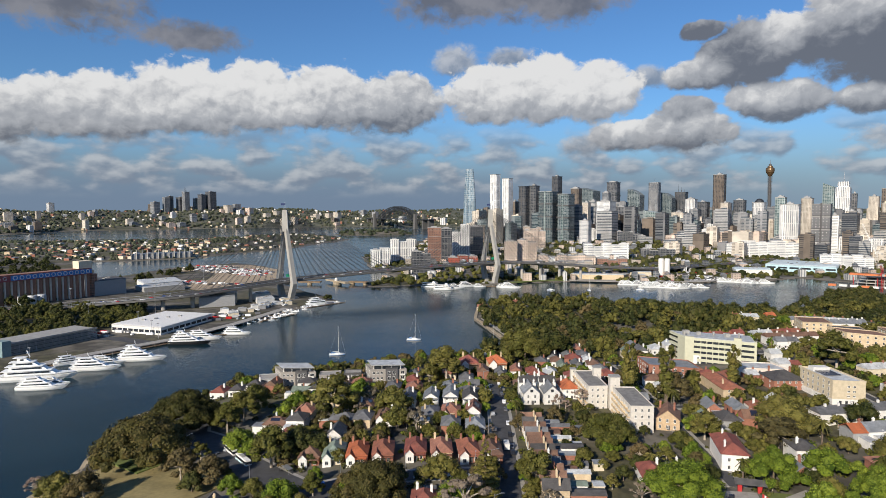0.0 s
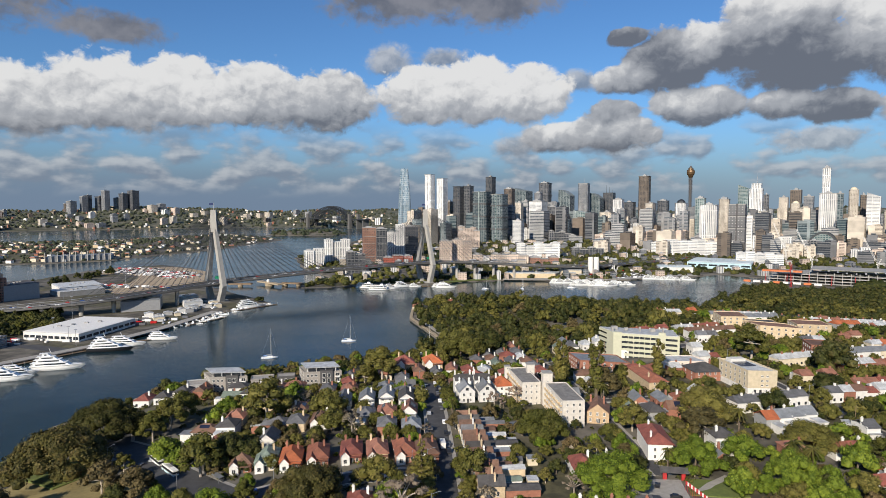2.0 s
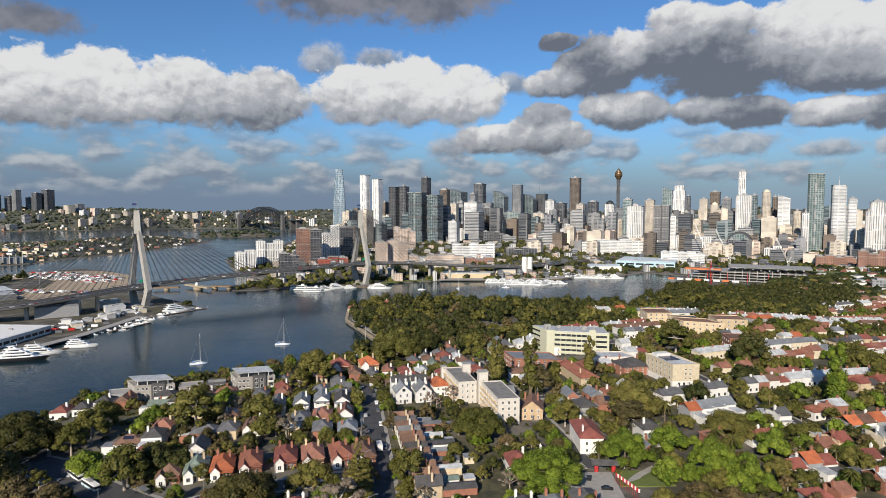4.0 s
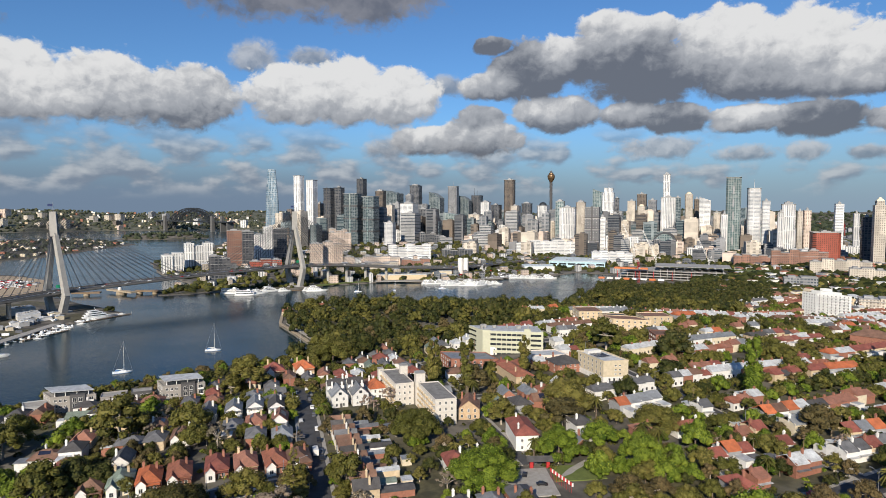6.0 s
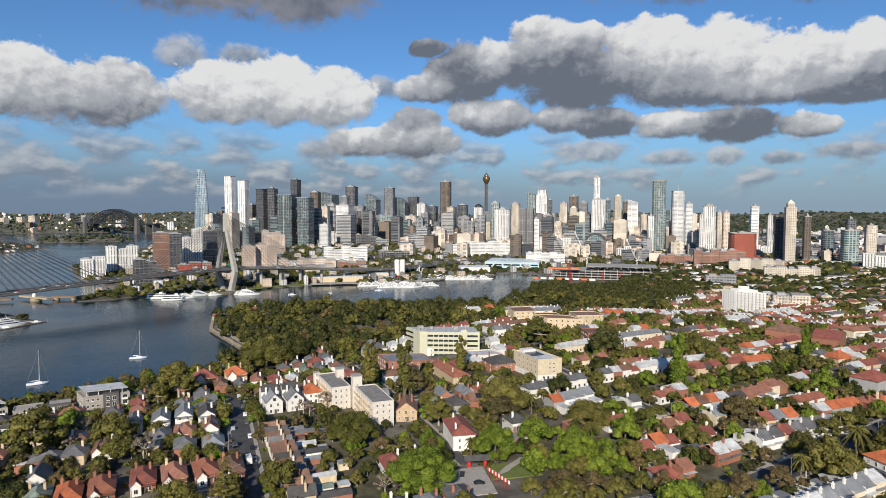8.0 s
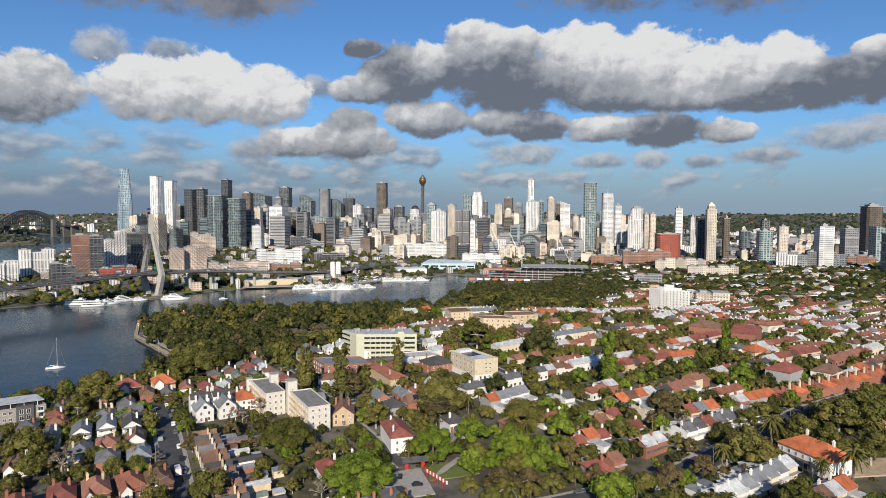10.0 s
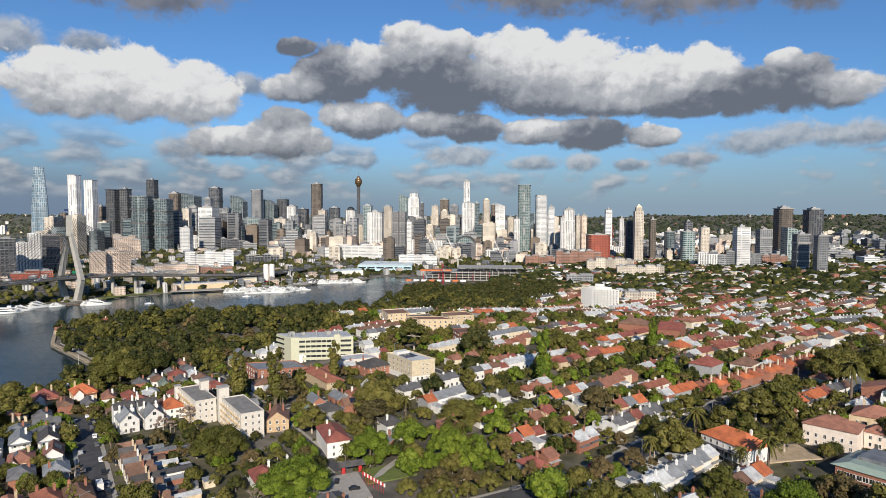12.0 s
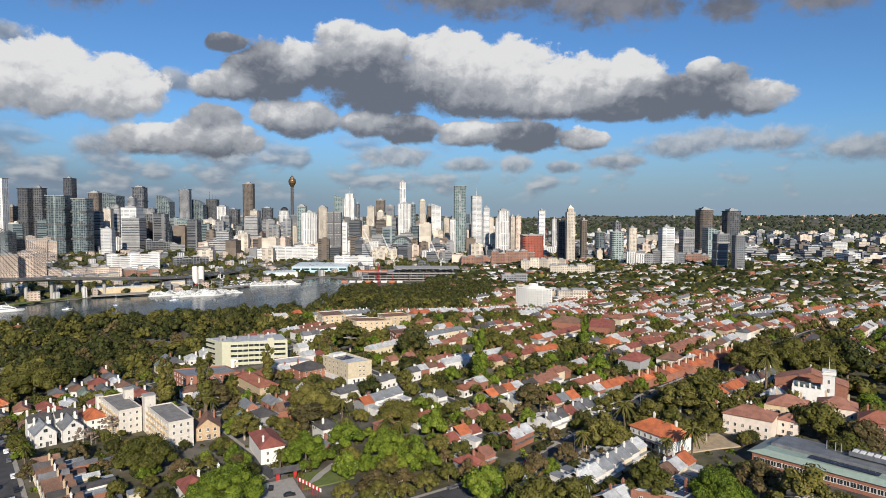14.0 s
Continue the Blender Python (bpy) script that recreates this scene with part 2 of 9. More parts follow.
def heights(x, y):
    """Ground level; below 0 is sea bed."""
    x, y = np.atleast_1d(np.asarray(x, float)), np.atleast_1d(np.asarray(y, float))
    d = [shore(p, x, y) for p in LANDS]
    r, a = np.hypot(x, y), np.degrees(np.arctan2(x, y))
    z = np.full(x.shape, -3.0)
    edge = lambda s: ease(s, -1.5, 1.0)
    glebe = 1.6 + 5 * ease(d[0], 0, 45) + 9 * ease(d[0], 30, 190) + 8 * ease(x, 60, 330) * ease(d[0], 40, 200)
    glebe -= 16 * ease(r, 560, 760) * ease(x, 150, 400)
    glebe += 9 * ease(r, 1000, 1500) + 16 * ease(r, 1500, 2600)
    glebe += 8 * ease(a, 58, 72) * ease(r, 300, 700) + 90 * ease(r, 3200, 4700)
    glebe = np.maximum(glebe, 2.2 + 0 * x)
    rozelle = 2.2 + 6 * ease(-x, 330, 480) * ease(1100 - y, 0, 500) + 12 * ease(r, 1300, 2200)
    balmain = 1.8 + (6 + 12 * ease(x, -1000, -600)) * ease(d[2], 20, 220)
    pyrmont = 2.0 + 8 * ease(d[3], 30, 140) + 14 * ease(d[3], 200, 800) + 20 * ease(r, 2500, 3300) + 50 * ease(r, 3600, 4800)
    pyrmont = 2.0 + (pyrmont - 2.0) * ease(d[3], 10, 70)
    wave = 9 * np.sin(a * 0.33 + 1.2) + 7 * np.sin(a * 0.83 + 0.3) + 4 * np.sin(a * 1.9)
    north = 2.0 + 16 * ease(d[4], 0, 90) + 50 * ease(d[4], 80, 700) + (34 + 0.6 * wave) * ease(r, 4000, 4850) + 22 * np.exp(-((a + 20) / 7.0) ** 2) * ease(d[4], 40, 350)
    islet = 1.5 + 16 * ease(d[5], 5, 70)
    for s, h in zip(d, (glebe, rozelle, balmain, pyrmont, north, islet)):
        z = np.maximum(z, -3.0 + (h + 3.0) * edge(s))
    # rim of hills that closes the view
    z = np.maximum(z, np.where(r > 4300, (88 + 0.8 * wave + 10 * ease(-a, 0, 30) + 32 * ease(a, 12, 40)) * ease(r, 4350, 4900), -9))
    return z


GX0, GY0, GSTEP = -460.0, 60.0, 4.0
_gx, _gy = np.meshgrid(np.arange(GX0, 980, GSTEP), np.arange(GY0, 960, GSTEP), indexing="ij")
_gz = heights(_gx.ravel(), _gy.ravel()).reshape(_gx.shape)


def ground(x, y):
    """Ground level at a point; a table serves the near land."""
    i, j = (x - GX0) / GSTEP, (y - GY0) / GSTEP
    if 0 <= i < _gz.shape[0] - 1 and 0 <= j < _gz.shape[1] - 1:
        a, b = int(i), int(j)
        u, v = i - a, j - b
        return float((_gz[a, b] * (1 - u) + _gz[a + 1, b] * u) * (1 - v) + (_gz[a, b + 1] * (1 - u) + _gz[a + 1, b + 1] * u) * v)
    return float(heights(x, y)[0])


# ---- helpers for meshes ----
def material(name):
    m = bpy.data.materials.new(name)
    m.use_nodes = True
    m.node_tree.nodes.clear()
    n = Nodes(m.node_tree)
    b = n.add("ShaderNodeBsdfPrincipled")
    n.link(b.outputs[0], n.add("ShaderNodeOutputMaterial").inputs[0])
    return m, n, b


def finish(n, b, color, rough=0.7, metal=0.0, bump=None, spec=None):
    n.put(b.inputs["Base Color"], color if isinstance(color, bpy.types.NodeSocket) else (*color, 1))
    n.put(b.inputs["Roughness"], rough)
    b.inputs["Metallic"].default_value = metal
    if spec is not None:
        b.inputs["Specular IOR Level"].default_value = spec
    if bump is not None:
        h, strength, dist = bump
        k = n.add("ShaderNodeBump")
        k.inputs["Strength"].default_value, k.inputs["Distance"].default_value = strength, dist
        n.link(h, k.inputs["Height"])
        n.link(k.outputs[0], b.inputs["Normal"])


def coords(n, which="Object"):
    return n.add("ShaderNodeTexCoord").outputs[which]


def place(n):
    return n.add("ShaderNodeNewGeometry").outputs["Position"]


def plain(name, col, rough=0.7, metal=0.0, var=0.18, scale=0.6, bump=0.0, tint=0.0):
    """A painted or cast surface with stains at two scales; tint varies it from thing to thing."""
    m, n, b = material(name)
    p = place(n)
    v = n.math("ADD", n.math("MULTIPLY", n.noise(p, scale, 5), 0.65), n.math("MULTIPLY", n.noise(p, scale * 7, 3), 0.35))
    f = n.ramp(v, 0.3, 0.7, 1 - var, 1 + var * 0.6)
    if tint:
        f = n.math("MULTIPLY", f, n.ramp(n.add("ShaderNodeObjectInfo").outputs["Random"], 0, 1, 1 - tint, 1 + tint, False))
    c = n.mix(1.0, (*col,), n.vec(f, f, f), "MULTIPLY")
    finish(n, b, c, rough, metal, (n.noise(p, scale * 5, 4), bump, 0.05) if bump else None)
    return m


def mesh_of(name, bm, mats):
    me = bpy.data.meshes.new(name)
    bm.normal_update()
    bm.to_mesh(me)
    bm.free()
    for m in mats if isinstance(mats, (list, tuple)) else (mats,):
        me.materials.append(m)
    return me


def part(name, bm, mat, parent=None, label=""):
    """One mesh object from a bmesh (or a ready mesh), under a thing or a part."""
    ob = new(name, bm if isinstance(bm, bpy.types.Mesh) else mesh_of(name, bm, mat))
    if parent is not None:
        ob.parent = parent
    return tagged(ob, label)


def thing(name, label, category, m=None, group="", kind=""):
    ob = new(name)
    if m is not None:
        ob.matrix_basis = m
    return tagged(ob, label, category, group, kind)


def box(bm, x0, x1, y0, y1, z0, z1, mat=0, taper=0.0):
    t = taper
    v = [bm.verts.new(p) for p in ((x0, y0, z0), (x1, y0, z0), (x1, y1, z0), (x0, y1, z0),
                                   (x0 + t, y0 + t, z1), (x1 - t, y0 + t, z1), (x1 - t, y1 - t, z1), (x0 + t, y1 - t, z1))]
    for q in ((3, 2, 1, 0), (4, 5, 6, 7), (0, 1, 5, 4), (1, 2, 6, 5), (2, 3, 7, 6), (3, 0, 4, 7)):
        bm.faces.new([v[i] for i in q]).material_index = mat
    return bm


def boxes(*rows):
    bm = bmesh.new()
    for r in rows:
        box(bm, *r)
    return bm


def prism(bm, pts, z0, z1, top=1.0, mat=0):
    """A column over a plan of points, the top scaled about the middle."""
    cx, cy = sum(p[0] for p in pts) / len(pts), sum(p[1] for p in pts) / len(pts)
    lo = [bm.verts.new((x, y, z0)) for x, y in pts]
    hi = [bm.verts.new((cx + (x - cx) * top, cy + (y - cy) * top, z1)) for x, y in pts]
    n = len(pts)
    for i in range(n):
        bm.faces.new((lo[i], lo[(i + 1) % n], hi[(i + 1) % n], hi[i])).material_index = mat
    bm.faces.new(hi).material_index = mat
    bm.faces.new(lo[::-1]).material_index = mat
    return bm


def ring(n, r, ry=None, turn=0.0):
    return [(r * math.cos(turn + 2 * math.pi * i / n), (ry or r) * math.sin(turn + 2 * math.pi * i / n)) for i in range(n)]


def lathe(bm, profile, n=12, cx=0.0, cy=0.0, mat=0):
    """Rings of (radius, z) from the bottom up."""
    rows = [[bm.verts.new((cx + x, cy + y, z)) for x, y in ring(n, max(r, 0.001))] for r, z in profile]
    for lo, hi in zip(rows, rows[1:]):
        for i in range(n):
            bm.faces.new((lo[i], lo[(i + 1) % n], hi[(i + 1) % n], hi[i])).material_index = mat
    bm.faces.new(rows[-1]).material_index = mat
    bm.faces.new(rows[0][::-1]).material_index = mat
    return bm


def rod(bm, a, b, r0, r1=None, n=6, mat=0):
    """A round bar from a to b."""
    a, b = Vector(a), Vector(b)
    q = (b - a).to_track_quat("Z", "Y")
    r1 = r0 if r1 is None else r1
    lo = [bm.verts.new(a + q @ Vector((x, y, 0))) for x, y in ring(n, r0)]
    hi = [bm.verts.new(b + q @ Vector((x, y, 0))) for x, y in ring(n, r1)]
    for i in range(n):
        bm.faces.new((lo[i], lo[(i + 1) % n], hi[(i + 1) % n], hi[i])).material_index = mat
    bm.faces.new(hi).material_index = mat
    bm.faces.new(lo[::-1]).material_index = mat
    return bm


def beam(bm, a, b, w, h, mat=0, w2=None, h2=None):
    """A square bar from a to b, w across and h upright, that may taper."""
    a, b = Vector(a), Vector(b)
    way = (b - a).normalized()
    side = way.cross(Vector((0, 0, 1)))
    side = side.normalized() if side.length > 1e-3 else Vector((1, 0, 0))
    up = side.cross(way).normalized()
    w2, h2 = w if w2 is None else w2, h if h2 is None else h2
    lo = [bm.verts.new(a + side * (sx * w / 2) + up * (sy * h / 2)) for sx, sy in ((-1, -1), (1, -1), (1, 1), (-1, 1))]
    hi = [bm.verts.new(b + side * (sx * w2 / 2) + up * (sy * h2 / 2)) for sx, sy in ((-1, -1), (1, -1), (1, 1), (-1, 1))]
    for i in range(4):
        bm.faces.new((lo[i], lo[(i + 1) % 4], hi[(i + 1) % 4], hi[i])).material_index = mat
    bm.faces.new(hi).material_index = mat
    bm.faces.new(lo[::-1]).material_index = mat
    return bm


def at(x, y, turn=0.0, z=None):
    return pose(x, y, ground(x, y) if z is None else z, 0, 0, turn)


# ---- materials ----
def facade(name, wall, glass, floor=3.5, bay=3.0, tall=0.6, wide=0.7, rough=0.25, tint=0.0, wall_rough=0.7):
    """A far facade: rows of glazing set in a wall, by height and by run along the wall."""
    m, n, b = material(name)
    x, y, z = n.split(coords(n))
    run = n.math("ADD", x, y)
    u = n.math("FRACT", n.math("DIVIDE", run, bay))
    v = n.math("FRACT", n.math("DIVIDE", z, floor))
    nrm = n.split(n.add("ShaderNodeNewGeometry").outputs["Normal"])
    upright = n.math("LESS_THAN", n.math("ABSOLUTE", nrm[2]), 0.5)
    pane = n.math("MULTIPLY", n.math("LESS_THAN", u, wide), n.math("MULTIPLY", n.math("LESS_THAN", v, tall), upright))
    cell = n.vec(n.math("FLOOR", n.math("DIVIDE", run, bay)), n.math("FLOOR", n.math("DIVIDE", z, floor)))
    wn = n.add("ShaderNodeTexWhiteNoise")
    wn.noise_dimensions = "2D"
    n.link(cell, wn.inputs["Vector"])
    dark = n.ramp(wn.outputs["Value"], 0, 1, 0.65, 1.3, False)
    g = n.mix(1.0, (*glass,), n.vec(dark, dark, dark), "MULTIPLY")
    strip = n.add("ShaderNodeTexWhiteNoise")
    strip.noise_dimensions = "2D"
    n.link(n.vec(n.math("FLOOR", n.math("DIVIDE", run, bay * 3)), n.math("FLOOR", n.math("DIVIDE", z, floor * 9))), strip.inputs["Vector"])
    piers = n.ramp(strip.outputs["Value"], 0, 1, 0.78, 1.12, False)
    pane = n.math("MULTIPLY", pane, n.ramp(wn.outputs["Value"], 0.0, 0.5, 0.35, 1.0))
    st = n.math("MULTIPLY", piers, n.ramp(n.noise(place(n), 0.05, 5), 0.3, 0.7, 0.82, 1.1))
    if tint:
        st = n.math("MULTIPLY", st, n.ramp(n.add("ShaderNodeObjectInfo").outputs["Random"], 0, 1, 1 - tint, 1 + tint, False))
    w = n.mix(1.0, (*wall,), n.vec(st, st, st), "MULTIPLY")
    finish(n, b, n.mix(pane, w, g), n.math("MULTIPLY_ADD", pane, rough - wall_rough, wall_rough), spec=0.3)
    return m


def roofing(name, col, rough=0.75, pitch=0.34, tint=0.25, metal=0.0):
    """Tile or sheet roof: courses across the slope, lichen and patches."""
    m, n, b = material(name)
    p = place(n)
    o = coords(n)
    z = n.split(o)[2]
    x, y, _ = n.split(o)
    course = n.math("FRACT", n.math("DIVIDE", z, pitch * 0.6))
    seam = n.math("FRACT", n.math("DIVIDE", n.math("ADD", x, y), pitch))
    v = n.math("ADD", n.math("MULTIPLY", n.noise(p, 0.35, 4), 0.6), n.math("MULTIPLY", n.noise(p, 2.6, 3), 0.4))
    f = n.math("MULTIPLY", n.ramp(v, 0.3, 0.7, 0.62, 1.22), n.ramp(n.add("ShaderNodeObjectInfo").outputs["Random"], 0, 1, 1 - tint, 1 + tint, False))
    f = n.math("MULTIPLY", f, n.ramp(course, 0.0, 0.25, 0.82, 1.0))
    c = n.mix(1.0, (*col,), n.vec(f, f, f), "MULTIPLY")
    c = n.mix(n.ramp(n.noise(p, 0.8, 5), 0.58, 0.75, 0, 0.45), c, (0.14, 0.13, 0.11))
    finish(n, b, c, rough, metal, (n.math("ADD", course, seam), 0.4, 0.05))
    return m


def leaf(name, a, c, rough=0.6, dry=(0.12, 0.085, 0.035), dry_share=0.25):
    m, n, b = material(name)
    g = n.add("ShaderNodeNewGeometry")
    r = g.outputs["Random Per Island"]
    o = n.add("ShaderNodeObjectInfo").outputs["Random"]
    col = n.mix(r, a, c)
    col = n.mix(n.ramp(n.math("ADD", n.noise(place(n), 0.22, 3), n.math("MULTIPLY", r, 0.25)), 0.62, 0.8, 0, dry_share), col, dry)
    f = n.ramp(o, 0, 1, 0.68, 1.28, False)
    col = n.mix(1.0, col, n.vec(f, n.math("MULTIPLY_ADD", f, 0.75, 0.22), f), "MULTIPLY")
    finish(n, b, col, rough, spec=0.12)
    return m


LEAF_OLIVE = leaf("leaf_olive", (0.044, 0.047, 0.011), (0.150, 0.143, 0.032))
LEAF_DARK = leaf("leaf_dark", (0.014, 0.020, 0.006), (0.066, 0.074, 0.018))
# far bush: green greyed and lightened in the colour to suggest distance haze
LEAF_HAZED = leaf("leaf_hazed_bush", (0.034, 0.044, 0.026), (0.085, 0.096, 0.056), dry_share=0.1)
LEAF_BRIGHT = leaf("leaf_bright", (0.034, 0.062, 0.008), (0.180, 0.232, 0.026), dry_share=0.08)
LEAF_FIG = leaf("leaf_fig", (0.024, 0.026, 0.008), (0.098, 0.090, 0.024), dry_share=0.35)
LEAF_BROWN = leaf("leaf_brown", (0.045, 0.038, 0.016), (0.145, 0.115, 0.048), dry_share=0.5)
LEAF_BARE = leaf("leaf_bare", (0.16, 0.125, 0.09), (0.26, 0.21, 0.16), dry=(0.2, 0.15, 0.11))
BARK = plain("bark", (0.16, 0.12, 0.09), 0.9, var=0.4, scale=1.5, bump=0.6)
BARK_PALE = plain("bark_pale", (0.42, 0.36, 0.29), 0.8, var=0.35, scale=1.0)

TERRACOTTA = roofing("roof_terracotta", (0.29, 0.108, 0.064))
ORANGE = roofing("roof_orange", (0.47, 0.135, 0.052))
RED = roofing("roof_red", (0.25, 0.078, 0.056))
BROWN = roofing("roof_brown", (0.19, 0.105, 0.07))
SLATE = roofing("roof_slate", (0.13, 0.13, 0.135))
DARK = roofing("roof_dark", (0.075, 0.07, 0.068))
GREEN_ROOF = roofing("roof_green", (0.17, 0.21, 0.17))
ZINC = roofing("roof_zinc", (0.22, 0.23, 0.24), 0.45, 0.6)
PALE_ROOF = roofing("roof_pale", (0.52, 0.53, 0.53), 0.5, 0.7, 0.15)
MOTTLED = roofing("roof_mottled", (0.30, 0.135, 0.09))

WHITE = plain("white_paint", (0.72, 0.70, 0.66), 0.6, var=0.12, tint=0.1)
CREAM = plain("cream_render", (0.66, 0.57, 0.42), 0.8, var=0.15, tint=0.12)
PINKISH = plain("pale_pink_render", (0.72, 0.62, 0.53), 0.8, var=0.12)
SAND = plain("sand_render", (0.55, 0.43, 0.28), 0.85, var=0.2, tint=0.15)
TAN = plain("tan_brick", (0.50, 0.36, 0.22), 0.85, var=0.2)
GREYWALL = plain("grey_render", (0.32, 0.32, 0.32), 0.8, var=0.15, tint=0.15)
TAUPE = plain("taupe_render", (0.30, 0.275, 0.245), 0.8, var=0.12)
CHARCOAL = plain("charcoal_render", (0.085, 0.082, 0.082), 0.8, var=0.15)
BRICK = plain("red_brick", (0.30, 0.13, 0.085), 0.88, var=0.25, scale=1.2, tint=0.15)
OLIVE_WALL = plain("sage_render", (0.50, 0.49, 0.36), 0.8, var=0.1)
CONCRETE = plain("concrete", (0.33, 0.32, 0.30), 0.85, var=0.2, scale=0.3)
PALE_CONCRETE = plain("pale_concrete", (0.36, 0.345, 0.315), 0.8, var=0.18, scale=0.15)
ASPHALT = plain("asphalt", (0.062, 0.062, 0.066), 0.9, var=0.3, scale=0.25)
PAVING = plain("paving", (0.33, 0.31, 0.28), 0.9, var=0.2, scale=0.5)
GLASS = plain("window_glass", (0.03, 0.035, 0.042), 0.12, var=0.3)
DARK_METAL = plain("dark_metal", (0.06, 0.065, 0.07), 0.5, 0.6)
STEEL = plain("steel", (0.35, 0.36, 0.38), 0.45, 0.7)
GELCOAT = plain("white_gelcoat", (0.84, 0.84, 0.82), 0.3, var=0.06)
BLUE_PAINT = plain("blue_paint", (0.05, 0.20, 0.50), 0.4)
RED_PAINT = plain("red_paint", (0.42, 0.03, 0.03), 0.5)
YELLOW = plain("yellow_paint", (0.75, 0.42, 0.03), 0.5)
AQUA = plain("aqua_sheet", (0.42, 0.58, 0.63), 0.5, var=0.15)
BLACK = plain("black_paint", (0.02, 0.02, 0.022), 0.35)
NAVY = plain("navy_cloth", (0.02, 0.035, 0.11), 0.8)
EARTH = plain("bare_earth", (0.40, 0.31, 0.21), 0.95, var=0.3, scale=0.4)
TIMBER = plain("weathered_timber", (0.22, 0.15, 0.09), 0.85, var=0.35, scale=1.5)
SOLAR = plain("solar_panel", (0.02, 0.024, 0.045), 0.2, var=0.2)
SIGN_GREEN = plain("sign_green", (0.02, 0.26, 0.14), 0.5)


def grounds():
    """Lawn, soil and paved town ground, by place."""
    m, n, b = material("ground")
    p = place(n)
    big, fine = n.noise(p, 0.012, 5), n.noise(p, 0.16, 5)
    soil = n.mix(n.ramp(fine, 0.35, 0.65), (0.045, 0.042, 0.022), (0.10, 0.09, 0.045))
    town = n.mix(n.ramp(n.noise(p, 0.05, 4), 0.4, 0.6), (0.055, 0.05, 0.042), (0.15, 0.135, 0.11))
    col = n.mix(n.ramp(big, 0.42, 0.56), soil, town)
    x, y, z = n.split(p)
    far = n.ramp(y, 3000, 4300)
    woods = n.mix(n.ramp(n.noise(p, 0.03, 6), 0.35, 0.65), (0.045, 0.055, 0.036), (0.13, 0.125, 0.09))
    col = n.mix(far, col, woods)
    wet = n.ramp(z, 1.7, 0.6)
    col = n.mix(wet, col, (0.16, 0.14, 0.11))
    finish(n, b, col, 0.95, bump=(n.noise(p, 0.6, 5), 0.4, 0.4))
    return m


def sea():
    m, n, b = material("sea")
    p = place(n)
    x, y, z = n.split(p)
    drift = n.vec(x, n.math("MULTIPLY", y, 0.6), 0.0)
    w = n.math("ADD", n.math("MULTIPLY", n.noise(drift, 0.09, 3), 0.6), n.math("MULTIPLY", n.noise(drift, 0.6, 3), 0.4))
    slick = n.noise(n.vec(n.math("MULTIPLY", x, 0.6), y, 0.0), 0.008, 4, 0.6)
    col = n.mix(n.ramp(slick, 0.35, 0.65), (0.007, 0.022, 0.031), (0.012, 0.033, 0.044))
    finish(n, b, col, n.ramp(slick, 0.35, 0.7, 0.10, 0.20), bump=(w, 0.38, 0.6), spec=0.22)
    b.inputs["IOR"].default_value = 1.333
    return m


GROUND, SEA = grounds(), sea()
GRASS = plain("lawn", (0.12, 0.15, 0.035), 0.95, var=0.3, scale=0.12)
DRY_GRASS = plain("dry_lawn", (0.26, 0.21, 0.09), 0.95, var=0.3, scale=0.08)
SANDSTONE = plain("sandstone", (0.36, 0.29, 0.20), 0.9, var=0.3, scale=0.6)
MULCH = plain("bark_mulch", (0.17, 0.07, 0.035), 0.95, var=0.3, scale=0.8)

F_WHITE = facade("facade_white", (0.66, 0.645, 0.62), (0.19, 0.20, 0.21), 33.0, 4.6, 0.95, 0.42, tint=0.14)
F_PALE = facade("facade_pale", (0.68, 0.67, 0.65), (0.22, 0.235, 0.25), 3.6, 17.0, 0.42, 0.9, 0.3, tint=0.12)
F_CREAM = facade("facade_cream", (0.54, 0.48, 0.40), (0.20, 0.175, 0.15), 3.3, 3.4, 0.55, 0.5, tint=0.18)
F_GREY = facade("facade_grey", (0.235, 0.235, 0.24), (0.07, 0.085, 0.10), 4.2, 4.0, 0.55, 0.7, tint=0.2)
F_BANDS = facade("facade_bands", (0.36, 0.355, 0.345), (0.06, 0.07, 0.085), 4.4, 80.0, 0.5, 1.01, tint=0.15)
F_BROWN = facade("facade_brown", (0.155, 0.125, 0.10), (0.045, 0.045, 0.047), 4.4, 5.0, 0.6, 0.55, tint=0.2)
F_DARK = facade("facade_dark", (0.14, 0.14, 0.145), (0.035, 0.042, 0.052), 4.8, 6.0, 0.72, 0.72, 0.2, tint=0.3)
F_GLASS = facade("facade_glass", (0.20, 0.23, 0.235), (0.035, 0.055, 0.066), 4.6, 6.5, 0.74, 0.74, 0.15, tint=0.25)
F_TEAL = facade("facade_teal", (0.30, 0.345, 0.335), (0.06, 0.10, 0.105), 4.6, 6.0, 0.7, 0.7, 0.12, tint=0.2)
F_STRIPS = facade("facade_strips", (0.70, 0.695, 0.68), (0.17, 0.18, 0.19), 46.0, 6.8, 0.94, 0.20, tint=0.08)
F_BRICK = facade("facade_brick", (0.27, 0.145, 0.105), (0.06, 0.06, 0.06), 3.4, 3.6, 0.45, 0.45)
F_PINK = facade("facade_pink", (0.58, 0.47, 0.39), (0.17, 0.135, 0.115), 3.3, 3.8, 0.5, 0.5, tint=0.15)
F_DOTS = facade("facade_dots", (0.16, 0.16, 0.165), (0.45, 0.44, 0.42), 6.5, 7.0, 0.28, 0.22, 0.6)
F_RED = facade("facade_red", (0.33, 0.085, 0.055), (0.09, 0.05, 0.04), 4.0, 3.6, 0.5, 0.5)
F_SILO = plain("silo_brick", (0.30, 0.155, 0.105), 0.85, var=0.15, scale=0.2)

